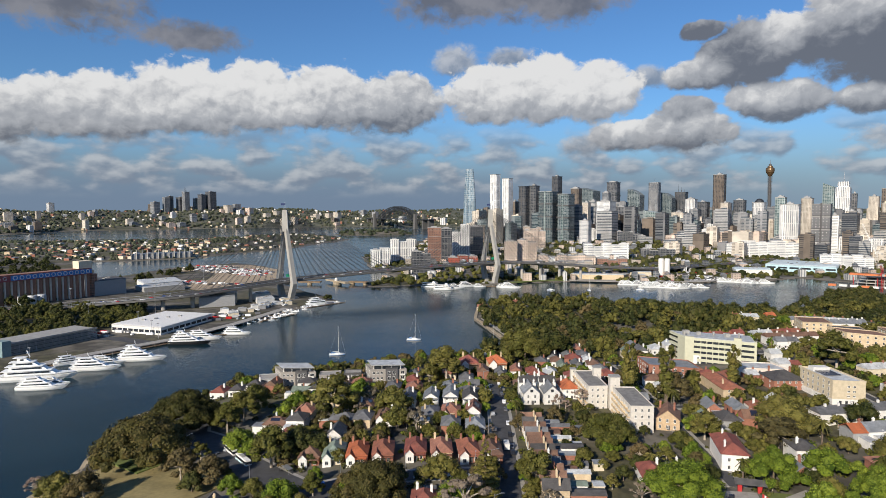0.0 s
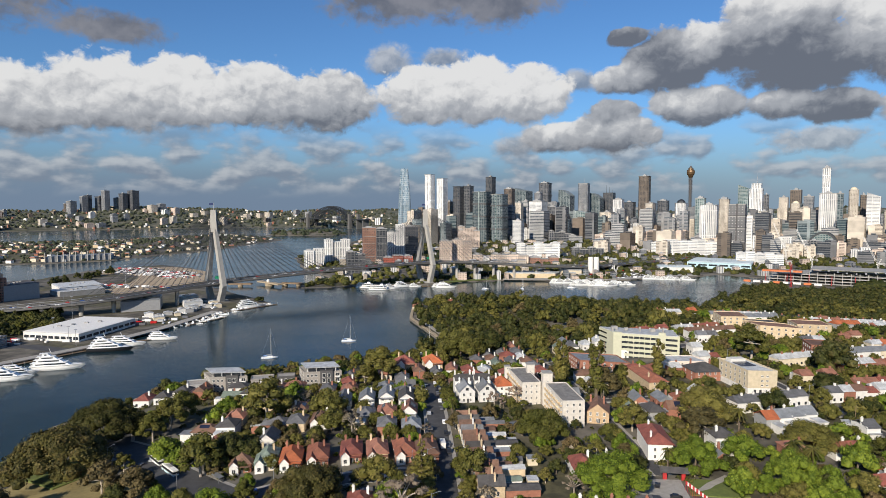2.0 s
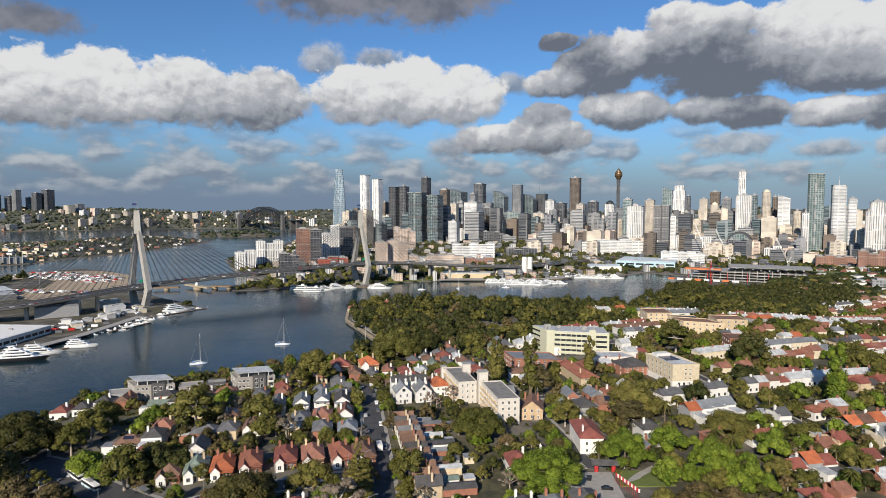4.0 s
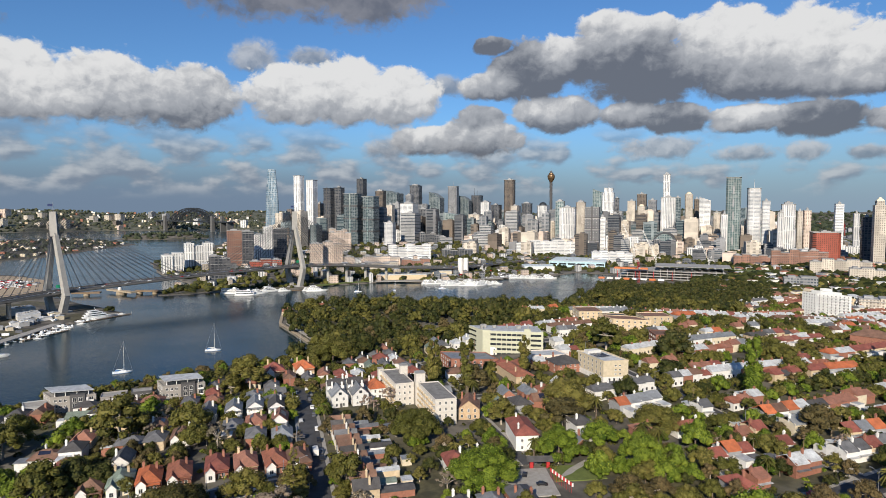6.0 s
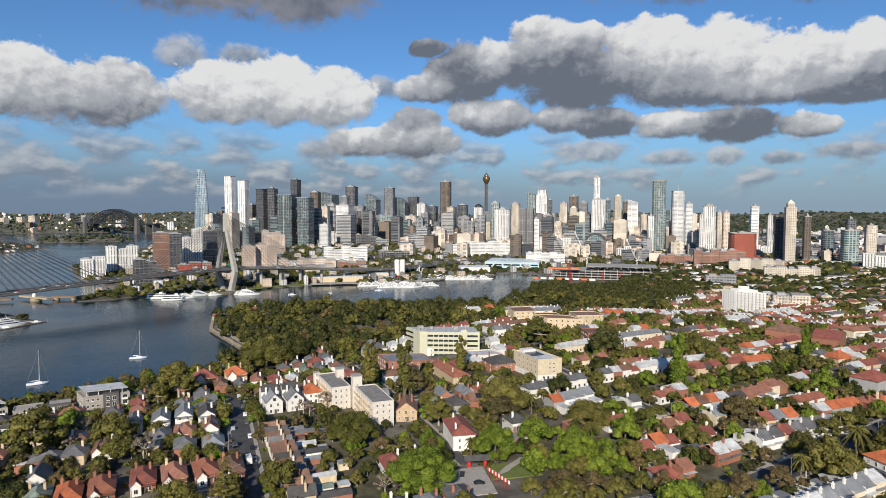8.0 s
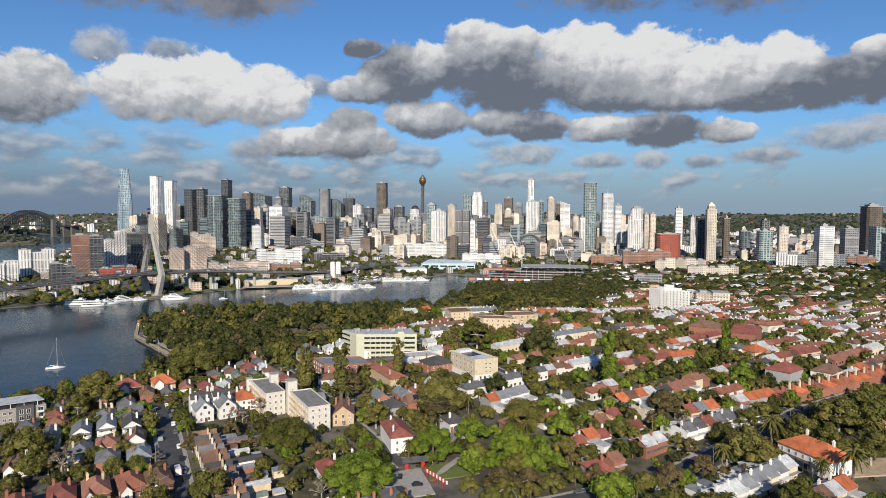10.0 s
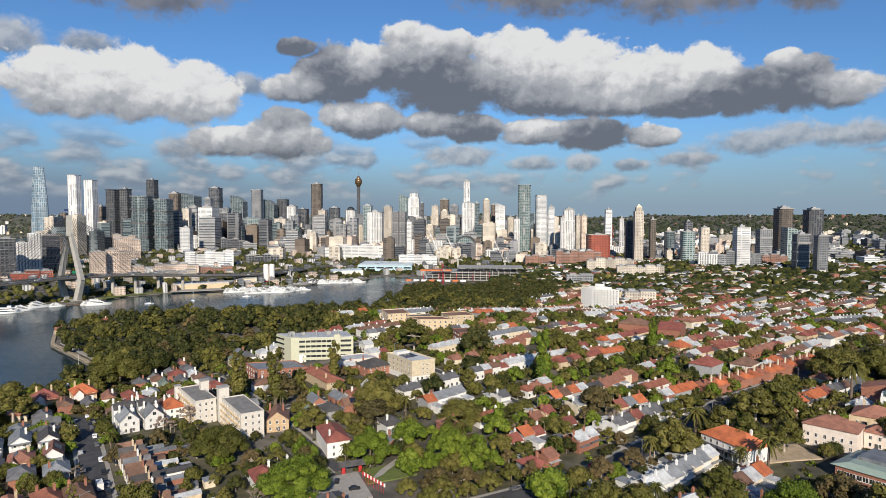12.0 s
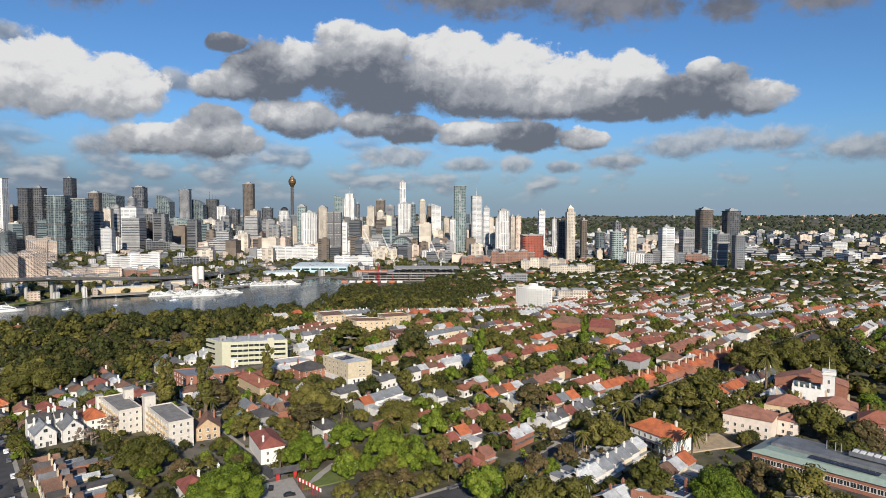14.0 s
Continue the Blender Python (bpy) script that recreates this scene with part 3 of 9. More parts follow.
CREAM_FLATS = plain("cream_flats", (0.60, 0.555, 0.49), 0.85, var=0.14)
TAN_FLATS = plain("tan_flats", (0.54, 0.455, 0.32), 0.85, var=0.16)
F_WHITE_BLOCK = plain("white_block", (0.72, 0.71, 0.68), 0.75, var=0.12)
DARK_ROOF = plain("bitumen_roof", (0.22, 0.21, 0.195), 0.9, var=0.35, scale=0.35)
GREEN_SHEET = plain("green_sheet", (0.27, 0.34, 0.29), 0.55, var=0.15)

# ---- setting: land, water, roads ----
def land():
    """One sheet of ground to the horizon, finer near the camera's stand."""
    azs = np.radians(np.concatenate([np.linspace(-180, -48, 45)[:-1], np.linspace(-48, 92, 561), np.linspace(92, 180, 30)[1:-1]]))
    rs = np.concatenate([[0.05, 40, 90, 140], np.geomspace(180, 1500, 190), np.geomspace(1520, 4960, 110)])
    a, r = np.meshgrid(azs, rs)
    x, y = r * np.sin(a), r * np.cos(a)
    z = heights(x.ravel(), y.ravel())
    co = np.stack([x.ravel(), y.ravel(), z], 1)
    na, nr = len(azs), len(rs)
    i, j = np.meshgrid(np.arange(nr - 1), np.arange(na), indexing="ij")
    k = (j + 1) % na
    faces = np.stack([i * na + j, (i + 1) * na + j, (i + 1) * na + k, i * na + k], -1).reshape(-1, 4)
    me = bpy.data.meshes.new("ground")
    me.from_pydata(co.tolist(), [], faces[:, ::-1].tolist())
    me.materials.append(GROUND)
    me.shade_smooth()
    tagged(new("ground", me), "hilly harbourside ground of soil, lawn and paving", "ground", kind="structure")


land()
sea_mesh = bmesh.new()
prism(sea_mesh, ring(72, 4950), -0.6, 0.0)
tagged(part("water", sea_mesh, SEA), "dark slate-blue rippled harbour water", "water", kind="structure")


def drape(name, pts, width, mat, label, lift=0.12, kind="structure", category="road", step=6.0, bed=None):
    """A strip with thickness laid over the ground along a line of points."""
    bm = bmesh.new()
    rows = []
    line = []
    for (x0, y0), (x1, y1) in zip(pts, pts[1:]):
        n = max(1, int(math.hypot(x1 - x0, y1 - y0) / step))
        line += [(x0 + (x1 - x0) * i / n, y0 + (y1 - y0) * i / n) for i in range(n)]
    line.append(pts[-1])
    for i, (x, y) in enumerate(line):
        (xa, ya), (xb, yb) = line[max(i - 1, 0)], line[min(i + 1, len(line) - 1)]
        s = Vector((yb - ya, xa - xb)).normalized() * width / 2
        e = s * ((bed or width) / width)
        z = max(ground(x, y), ground(x + e.x, y + e.y), ground(x - e.x, y - e.y)) + lift
        rows.append([bm.verts.new((x + k * s.x, y + k * s.y, z + dz)) for k, dz in ((-1, 0), (1, 0), (1, -0.7), (-1, -0.7))])
    for a, b in zip(rows, rows[1:]):
        for i in range(4):
            bm.faces.new((a[i], a[(i + 1) % 4], b[(i + 1) % 4], b[i]))
    bm.faces.new(rows[0]), bm.faces.new(rows[-1][::-1])
    bmesh.ops.recalc_face_normals(bm, faces=bm.faces)
    return tagged(part(name, bm, mat), label, category, kind=kind)


# ---- cable-stayed road bridge ----
def smooth_line(pts, n=10):
    """A Catmull-Rom curve through points."""
    p = [Vector(q) for q in pts]
    p = [2 * p[0] - p[1]] + p + [2 * p[-1] - p[-2]]
    out = []
    for a, b, c, d in zip(p, p[1:], p[2:], p[3:]):
        for i in range(n):
            t = i / n
            out.append(0.5 * (2 * b + (c - a) * t + (2 * a - 5 * b + 4 * c - d) * t * t + (3 * b - a - 3 * c + d) * t ** 3))
    return out + [p[-2]]


PYLON_W, PYLON_E = Vector((-209, 817, 0)), Vector((76, 990, 0))
AXIS = (PYLON_E - PYLON_W).normalized()
CROSS = Vector((-AXIS.y, AXIS.x, 0))
DECK = smooth_line([(-640, 560, 6), (-530, 660, 7.5), (-430, 706, 10), (-385, 712, 13), (-322, 722, 17.5), (-268, 764, 21.5), (-209, 817, 26), (-140, 859, 29.5), (-66, 904, 32.5),
                    (10, 950, 34), (76, 990, 34), (138, 1014, 32), (203, 1025, 28), (282, 1037, 22), (380, 1075, 16), (480, 1150, 14), (600, 1230, 13), (760, 1300, 13)], 8)


def sweep(bm, line, section, mat=0):
    """A closed section of (across, up) carried along a line."""
    rows = []
    for i, p in enumerate(line):
        a, b = line[max(i - 1, 0)], line[min(i + 1, len(line) - 1)]
        s = Vector((b.y - a.y, a.x - b.x, 0)).normalized()
        rows.append([bm.verts.new(p + s * u + Vector((0, 0, v))) for u, v in section])
    n = len(section)
    for a, b in zip(rows, rows[1:]):
        for i in range(n):
            bm.faces.new((a[i], a[(i + 1) % n], b[(i + 1) % n], b[i])).material_index = mat
    bm.faces.new(rows[0]), bm.faces.new(rows[-1][::-1])
    bmesh.ops.recalc_face_normals(bm, faces=bm.faces)
    return bm


def bridge():
    b = thing("cable_stayed_bridge", "grey concrete cable-stayed road bridge with two A-shaped pylons over the harbour", "bridge")
    part("deck", sweep(bmesh.new(), DECK, ((-15, 0), (15, 0), (15, -1.0), (9, -2.4), (-9, -2.4), (-15, -1.0))), DECK_GREY, b)
    part("roadway", sweep(bmesh.new(), DECK, ((-13.4, 0.02), (13.4, 0.02), (13.4, 0.14), (-13.4, 0.14))), ASPHALT, b, "dark asphalt carriageway")
    for s in (-14.6, 14.6, -0.4):
        part("parapet", sweep(bmesh.new(), DECK, ((s - 0.2, 0), (s + 0.2, 0), (s + 0.2, 1.2), (s - 0.2, 1.2))), DECK_GREY, b)
    for s in (-15.2, 15.2):
        part("guard_rail", sweep(bmesh.new(), DECK, ((s - 0.15, 2.3), (s + 0.15, 2.3), (s + 0.15, 2.7), (s - 0.15, 2.7))), STEEL, b)
    for foot, bearing in ((PYLON_W, -42), (PYLON_E, -33)):
        across = Vector((math.sin(radians(bearing)), math.cos(radians(bearing)), 0))
        deck_z = min((q for q in DECK), key=lambda q: (q.xy - foot.xy).length).z
        for s in (-1, 1):
            leg = bmesh.new()
            beam(leg, foot + across * (10 * s) + Vector((0, 0, -1)), foot + across * (20.5 * s) + Vector((0, 0, deck_z - 3)), 7.0, 7.6, 0, 6.0, 6.6)
            beam(leg, foot + across * (20.5 * s) + Vector((0, 0, deck_z - 4)), foot + across * (2.2 * s) + Vector((0, 0, 94)), 6.0, 6.6, 0, 4.4, 5.4)
            part("leg", leg, PALE_CONCRETE, b)
        part("crossbeam", beam(bmesh.new(), foot + across * -20 + Vector((0, 0, deck_z - 4.2)), foot + across * 20 + Vector((0, 0, deck_z - 4.2)), 4, 3), CONCRETE, b)
        head = bmesh.new()
        beam(head, foot + Vector((0, 0, 91)), foot + Vector((0, 0, 119.5)), 9.0, 8.0, 0, 6.4, 6.4)
        part("pylon_head", head, PALE_CONCRETE, b)
        part("pile_cap", lathe(bmesh.new(), ((16, -3), (16, 2.2), (15, 3)), 20, foot.x, foot.y), CONCRETE, b)
        mast = rod(bmesh.new(), foot + Vector((0, 0, 119)), foot + Vector((0, 0, 130)), 0.35, 0.2)
        pole = part("flagpole", mast, STEEL, b)
        flag = bmesh.new()
        box(flag, -5.5, -0.4, -0.08, 0.08, 0, 2.8)
        f = part("flag", flag, NAVY, pole, "dark blue flag")
        f.location = foot + Vector((0, 0, 125.6))
        sign = part("direction_sign", boxes((-4.5, 4.5, -0.2, 0.2, 0, 3.6)), SIGN_GREEN, b, "green overhead road sign")
        sign.matrix_basis = Matrix.Translation(foot - CROSS * 8 + AXIS * 2 + Vector((0, 0, deck_z + 5.5))) @ pose(0, 0, 0, 0, 0, 20)
        part("sign_gantry", beam(bmesh.new(), foot - CROSS * 14 + AXIS * 2.6 + Vector((0, 0, deck_z + 7)), foot + CROSS * 14 + AXIS * 2.6 + Vector((0, 0, deck_z + 7)), 0.6, 0.6), STEEL, b)
        near = min(range(len(DECK)), key=lambda i: (DECK[i].xy - foot.xy).length)
        for side in (-1, 1):
            for way in (-1, 1):
                # distance along the deck from the pylon
                run, i, marks = 0.0, near, []
                while len(marks) < 17 and 0 < i < len(DECK) - 1:
                    step = (DECK[i + way] - DECK[i]).length
                    while len(marks) < 17 and run + step > 14 + 9.2 * len(marks):
                        k = (14 + 9.2 * len(marks) - run) / step
                        p = DECK[i].lerp(DECK[i + way], k)
                        t = (DECK[i + way] - DECK[i]).normalized()
                        marks.append(p + Vector((t.y, -t.x, 0)) * 14.8 * side * way)
                    run, i = run + step, i + way
                for j, p in enumerate(marks):
                    top = foot + Vector((0, 0, 93 + 24.5 * j / 16)) + AXIS * way * 2
                    part("stay_cable", rod(bmesh.new(), p, top, 0.26, 0.26, 3), CABLE, b)
    # piers under the approaches
    for i in range(3, len(DECK), 4):
        p = DECK[i]
        if min((p.xy - PYLON_W.xy).length, (p.xy - PYLON_E.xy).length) < 26 or (p - PYLON_W).dot(AXIS) > 10 > (p - PYLON_E).dot(AXIS):
            continue
        g = max(ground(p.x, p.y), -2)
        if p.z - g > 5:
            part("pier", lathe(bmesh.new(), ((2.4, g - 1), (2.4, p.z - 5), (3.6, p.z - 2.3)), 12, p.x, p.y), PALE_CONCRETE, b)
    for i in range(2, len(DECK) - 2, 3):
        p = DECK[i]
        part("lamp_post", rod(bmesh.new(), p, p + Vector((0, 0, 11)), 0.16, 0.1, 4), STEEL, b)


DECK_GREY = plain("deck_grey", (0.115, 0.112, 0.107), 0.85, var=0.2, scale=0.2)
CABLE = plain("stay_cable", (0.06, 0.06, 0.065), 0.5)
bridge()


def arch_bridge(x, y, turn, z_deck=59.0, span=460.0):
    """Steel arch bridge with stone pylons, far down the harbour."""
    b = thing("arch_bridge", "dark grey steel arch bridge with stone pylons, far off", "bridge", pose(x, y, 0, 0, 0, turn))
    n = 28
    for side in (-13, 13):
        for name, rise, base in (("upper_chord", 134.0, 72.0), ("lower_chord", 116.0, 14.0)):
            bm = bmesh.new()
            pts = [Vector((-span / 2 + span * i / n, side, base + (rise - base) * (1 - (2 * i / n - 1) ** 2))) for i in range(n + 1)]
            for a, c in zip(pts, pts[1:]):
                beam(bm, a, c, 4.0, 4.5)
            part(name, bm, DARK_METAL, b)
        web = bmesh.new()
        for i in range(n + 1):
            s = 1 - (2 * i / n - 1) ** 2
            xx = -span / 2 + span * i / n
            beam(web, (xx, side, 14 + 102 * s), (xx, side, 72 + 62 * s), 2.2, 2.2)
            if i < n:
                s2 = 1 - (2 * (i + 1) / n - 1) ** 2
                beam(web, (xx, side, 72 + 62 * s), (xx + span / n, side, 14 + 102 * s2), 2.0, 2.0)
            if 14 + 102 * s > z_deck + 2:
                beam(web, (xx, side, z_deck), (xx, side, 14 + 102 * s), 1.4, 1.4)
        part("web", web, DARK_METAL, b)
    part("deck", boxes((-390, 390, -24, 24, z_deck - 6, z_deck)), DARK_METAL, b)
    for ex in (-1, 1):
        for side in (-30, 30):
            part("stone_pylon", boxes((ex * 250 - 11, ex * 250 + 11, side - 9, side + 9, 0, 89, 0, 2)), DECK_GREY, b)
        for k in range(2):
            part("pier", boxes((ex * (310 + 62 * k) - 5, ex * (310 + 62 * k) + 5, -20, 20, -2, z_deck - 5)), DECK_GREY, b)




# ---- city towers ----
def tower(x, y, w, d, top, mat, crown, turn=-40.0):
    """An office or apartment tower whose roof reaches the level top."""
    g = ground(x, y)
    h = top - g
    kinds = {F_PALE: "pale white", F_STRIPS: "white finned", F_WHITE: "white", F_CREAM: "cream", F_DARK: "dark", F_GLASS: "blue-grey glass", F_TEAL: "green glass", F_BROWN: "brown",
             F_GREY: "grey", F_BANDS: "grey banded", F_PINK: "pink rendered", F_BRICK: "red brick", F_RED: "rust red", F_DOTS: "dark speckled"}
    tall = h > 55
    t = thing("tower_block" if tall else "city_building", f"{kinds[mat]} {'high-rise tower' if tall else 'mid-rise block'} with rows of windows", "tower" if tall else "building",
              pose(x, y, g, 0, 0, turn + (x * 7 + y * 3) % 9 - 4))
    bm = bmesh.new()
    b = 0.0
    hw, hd = w / 2, d / 2
    if crown == "slant":
        box(bm, -hw, hw, -hd, hd, -3, h * 0.93)
        v = [bm.verts.new(p) for p in ((-hw, -hd, h * 0.93), (hw, -hd, h * 0.93), (hw, hd, h * 0.93), (-hw, hd, h * 0.93), (-hw, -hd, h), (-hw, hd, h))]
        for q in ((0, 1, 4), (1, 2, 5, 4), (2, 3, 5), (3, 0, 4, 5)):
            bm.faces.new([v[i] for i in q])
    elif crown == "curve":
        n = 8
        prof = [(-hw, -3)] + [(-hw + 2 * hw * i / n, h * (0.86 + 0.14 * math.cos(i / n * math.pi / 2))) for i in range(n + 1)] + [(hw, -3)]
        lo, hi = [bm.verts.new((px, -hd, pz)) for px, pz in prof], [bm.verts.new((px, hd, pz)) for px, pz in prof]
        bm.faces.new(lo), bm.faces.new(hi[::-1])
        for i in range(len(prof)):
            k = (i + 1) % len(prof)
            bm.faces.new((lo[k], lo[i], hi[i], hi[k]))
    elif crown == "crown":
        box(bm, -hw, hw, -hd, hd, -3, h * 0.86)
        box(bm, -hw * 0.75, hw * 0.75, -hd * 0.75, hd * 0.75, h * 0.86, h * 0.95)
    elif crown == "gablet":
        box(bm, -hw, hw, -hd, hd, -3, h * 0.9)
        box(bm, -hw * 0.7, hw * 0.7, -hd * 0.7, hd * 0.7, h * 0.9, h * 0.96)
    else:
        c = min(w, d) * 0.12
        prism(bm, [(-hw + c, -hd), (hw - c, -hd), (hw, -hd + c), (hw, hd - c), (hw - c, hd), (-hw + c, hd), (-hw, hd - c), (-hw, -hd + c)] if int(x) % 3 else
              [(-hw, -hd), (hw, -hd), (hw, hd), (-hw, hd)], -3, h)
    part("tower_body" if tall else "body", bm, mat, t)
    # floor-plate ledges and corner piers stand proud of the glass
    if tall:
        for k in range(1, 4):
            z = h * k / 4
            part("ledge", boxes((-hw - 0.5, hw + 0.5, -hd - 0.5, hd + 0.5, z, z + 2.2)), CONCRETE if mat not in (F_DARK, F_GLASS, F_BROWN) else DARK_METAL, t) if crown not in ("crown",) and int(x + y) % 5 == 0 else None
    if crown in ("plain", "notch", "fins", "plant", "spire", "masts", "dome") :
        part("parapet", boxes((-hw - 0.3, hw + 0.3, -hd - 0.3, -hd + 0.5, h, h + 1.5), (-hw - 0.3, hw + 0.3, hd - 0.5, hd + 0.3, h, h + 1.5),
                              (-hw - 0.3, -hw + 0.5, -hd + 0.5, hd - 0.5, h, h + 1.5), (hw - 0.5, hw + 0.3, -hd + 0.5, hd - 0.5, h, h + 1.5)), CONCRETE if mat is not F_DARK else DARK_METAL, t)
    if crown in ("plant", "plain") :
        s = 0.35 if crown == "plain" else 0.6
        part("plant_room", boxes((-hw * s, hw * s, -hd * s, hd * s, h - 0.5, h + min(5.5, h * 0.06)), (-hw * s * 0.5, hw * s * 0.2, -hd * s * 0.6, hd * s * 0.3, h + 1, h + min(8, h * 0.09))), GREYWALL, t)
    if crown == "notch":
        for k in range(5):
            part("service_slot", boxes((-hw * 0.12, hw * 0.12, -hd - 0.6, -hd + 0.4, h * (0.1 + 0.17 * k), h * (0.2 + 0.17 * k))), GREYWALL, t)
    if crown == "fins":
        for k in range(3):
            part("recess_band", boxes((-hw - 0.4, hw + 0.4, -hd - 0.4, hd + 0.4, h * (0.25 + 0.25 * k), h * (0.25 + 0.25 * k) + 4.5)), CHARCOAL, t)
        part("fin", boxes((-hw * 0.1, hw * 0.1, -hd - 0.8, -hd + 0.2, 4, h + 3)), F_TEAL if mat is F_GLASS else CHARCOAL, t)
    if crown == "dome":
        part("dome", lathe(bmesh.new(), [(hw * 0.8 * math.cos(a), h + hw * 0.8 * math.sin(a)) for a in np.linspace(0, 1.5, 6)], 14), DARK_METAL if mat is F_WHITE else CREAM, t)
    if crown in ("spire", "crown"):
        part("spire", rod(bmesh.new(), (0, 0, h * 0.94), (0, 0, h + 24), 1.2, 0.2, 6), STEEL, t)
    if crown == "gablet":
        part("roof_cap", prism(bmesh.new(), [(-hw * .7, -hd * .7), (hw * .7, -hd * .7), (hw * .7, hd * .7), (-hw * .7, hd * .7)], h * 0.96, h * 1.02, 0.1), CREAM, t)
    if crown == "masts":
        for k in range(3):
            part("mast", rod(bmesh.new(), (hw * (k - 1) * 0.6, 0, h - 1), (hw * (k - 1) * 0.6, 0, h + 34 - 10 * k), 0.9, 0.3, 5), DARK_METAL, t)


def needle_tower():
    """Tall leaf-shaped glass hotel tower, twisted and tapering."""
    x, y = 99, 2298
    g = ground(x, y)
    t = thing("tower_block", "tall curved blue-grey glass tower tapering to its top", "tower", pose(x, y, g, 0, 0, -25))
    n, levels, H = 36, 40, 268 - g
    for name, phase, sgn in (("west_petal", 0.0, -1), ("east_petal", 1.2, 1)):
        bm = bmesh.new()
        rows = []
        for i in range(levels + 1):
            s = i / levels
            r = 26 * (1 - 0.50 * s ** 1.7) * (0.92 + 0.08 * math.sin(s * 3.1))
            tw = 0.9 * s + phase
            row = []
            for k in range(n):
                a = 2 * math.pi * k / n
                rad = r * (0.68 + 0.1 * math.cos(3 * (a - tw)))
                row.append(bm.verts.new((sgn * r * 0.42 + rad * math.cos(a), rad * 0.8 * math.sin(a), H * s * (1 if sgn < 0 else 0.995))))
            rows.append(row)
        for lo, hi in zip(rows, rows[1:]):
            for k in range(n):
                bm.faces.new((lo[k], lo[(k + 1) % n], hi[(k + 1) % n], hi[k]))
        bm.faces.new(rows[-1])
        part(name, bm, F_SKIN, t)


F_SKIN = facade("facade_skin", (0.34, 0.40, 0.44), (0.115, 0.17, 0.215), 7.8, 6.0, 0.85, 0.75, 0.12)
needle_tower()


def lookout_tower():
    """Slender shaft with a turret and spire."""
    x, y = 1233, 2335
    g = ground(x, y)
    t = thing("lookout_tower", "slender dark lookout tower with a bronze turret and spire", "tower", pose(x, y, g))
    top = 302 - g
    part("shaft", lathe(bmesh.new(), ((7.5, -3), (5.5, 60), (4.6, top - 62)), 14), CHARCOAL, t)
    part("turret", lathe(bmesh.new(), ((5, top - 62), (9, top - 56), (14.5, top - 46), (15.5, top - 38), (14.5, top - 33), (14.5, top - 31), (10, top - 29), (9, top - 23)), 20), TURRET, t, "dark bronze turret")
    part("water_tank", lathe(bmesh.new(), ((6, top - 23), (5, top - 17), (2.5, top - 15)), 14), CHARCOAL, t)
    part("spire", rod(bmesh.new(), (0, 0, top - 16), (0, 0, top), 1.1, 0.3, 6), STEEL, t)
    for k in range(12):
        a = k * math.pi / 6
        part("guy_cable", rod(bmesh.new(), (9 * math.cos(a), 9 * math.sin(a), 30), (8 * math.cos(a + 1), 8 * math.sin(a + 1), top - 57), 0.25, 0.25, 3), CHARCOAL, t)


TURRET = plain("bronze_turret", (0.16, 0.10, 0.05), 0.45, 0.5)
lookout_tower()
arch_bridge(-284, 3890, -55)
tower(175, 2073, 27, 27, 233, F_STRIPS, "notch")
tower(213, 2039, 26, 26, 218, F_STRIPS, "notch")
tower(259, 1973, 27, 27, 190, F_DARK, "fins")
tower(292, 1974, 26, 26, 192, F_DARK, "plain")
tower(329, 1932, 48, 48, 172, F_GLASS, "fins")
tower(379, 1903, 41, 41, 164, F_GLASS, "fins")
tower(435, 2360, 28, 28, 241, F_DARK, "plain")
tower(249, 2136, 21, 21, 144, F_BROWN, "plain")
tower(485, 2248, 32, 32, 192, F_BROWN, "plant")
tower(568, 2383, 55, 55, 200, F_GLASS, "slant")
tower(665, 2410, 41, 41, 220, F_DARK, "plant")
tower(589, 2223, 25, 25, 176, F_GREY, "plant")
tower(498, 2143, 22, 22, 140, F_CREAM, "plain")
tower(533, 2186, 27, 27, 147, F_BANDS, "plain")
tower(486, 1837, 42, 42, 141, F_PALE, "plant")
tower(477, 1787, 45, 45, 112, F_BANDS, "plain")
tower(394, 1705, 27, 27, 87, F_PALE, "plain")
tower(760, 2434, 49, 49, 196, F_GLASS, "curve")
tower(842, 2460, 39, 39, 221, F_GREY, "spire")
tower(908, 2490, 44, 44, 184, F_GLASS, "curve")
tower(972, 2519, 41, 41, 185, F_DARK, "masts")
tower(677, 1988, 39, 39, 113, F_TEAL, "slant")
tower(614, 2113, 35, 35, 124, F_DARK, "plant")
tower(858, 2134, 32, 32, 151, F_WHITE, "plant")
tower(932, 2212, 37, 37, 142, F_DARK, "plain")
tower(980, 2191, 37, 37, 238, F_BROWN, "plain")
tower(733, 1914, 39, 39, 108, F_CREAM, "plain")
tower(978, 2137, 25, 25, 138, F_CREAM, "plain")
tower(1040, 2163, 37, 37, 147, F_DARK, "plant")
tower(1049, 2047, 36, 36, 138, F_WHITE, "dome")
tower(960, 1754, 25, 25, 150, F_TEAL, "plant")
tower(883, 1569, 43, 43, 129, F_WHITE, "plain")
tower(1016, 1722, 27, 27, 147, F_CREAM, "plant")
tower(864, 1406, 36, 36, 129, F_DOTS, "fins")
tower(1218, 1951, 31, 31, 199, F_TEAL, "slant")
tower(1251, 1930, 38, 38, 212, F_WHITE, "crown")
tower(1303, 1956, 15, 15, 165, F_DARK, "plain")
tower(912, 1435, 17, 17, 103, F_PALE, "plain")
tower(1105, 1667, 24, 24, 111, F_CREAM, "plain")
tower(1317, 1886, 25, 25, 155, F_CREAM, "plain")
tower(1374, 1906, 31, 31, 180, F_BROWN, "plain")
tower(1286, 1785, 24, 24, 134, F_CREAM, "dome")
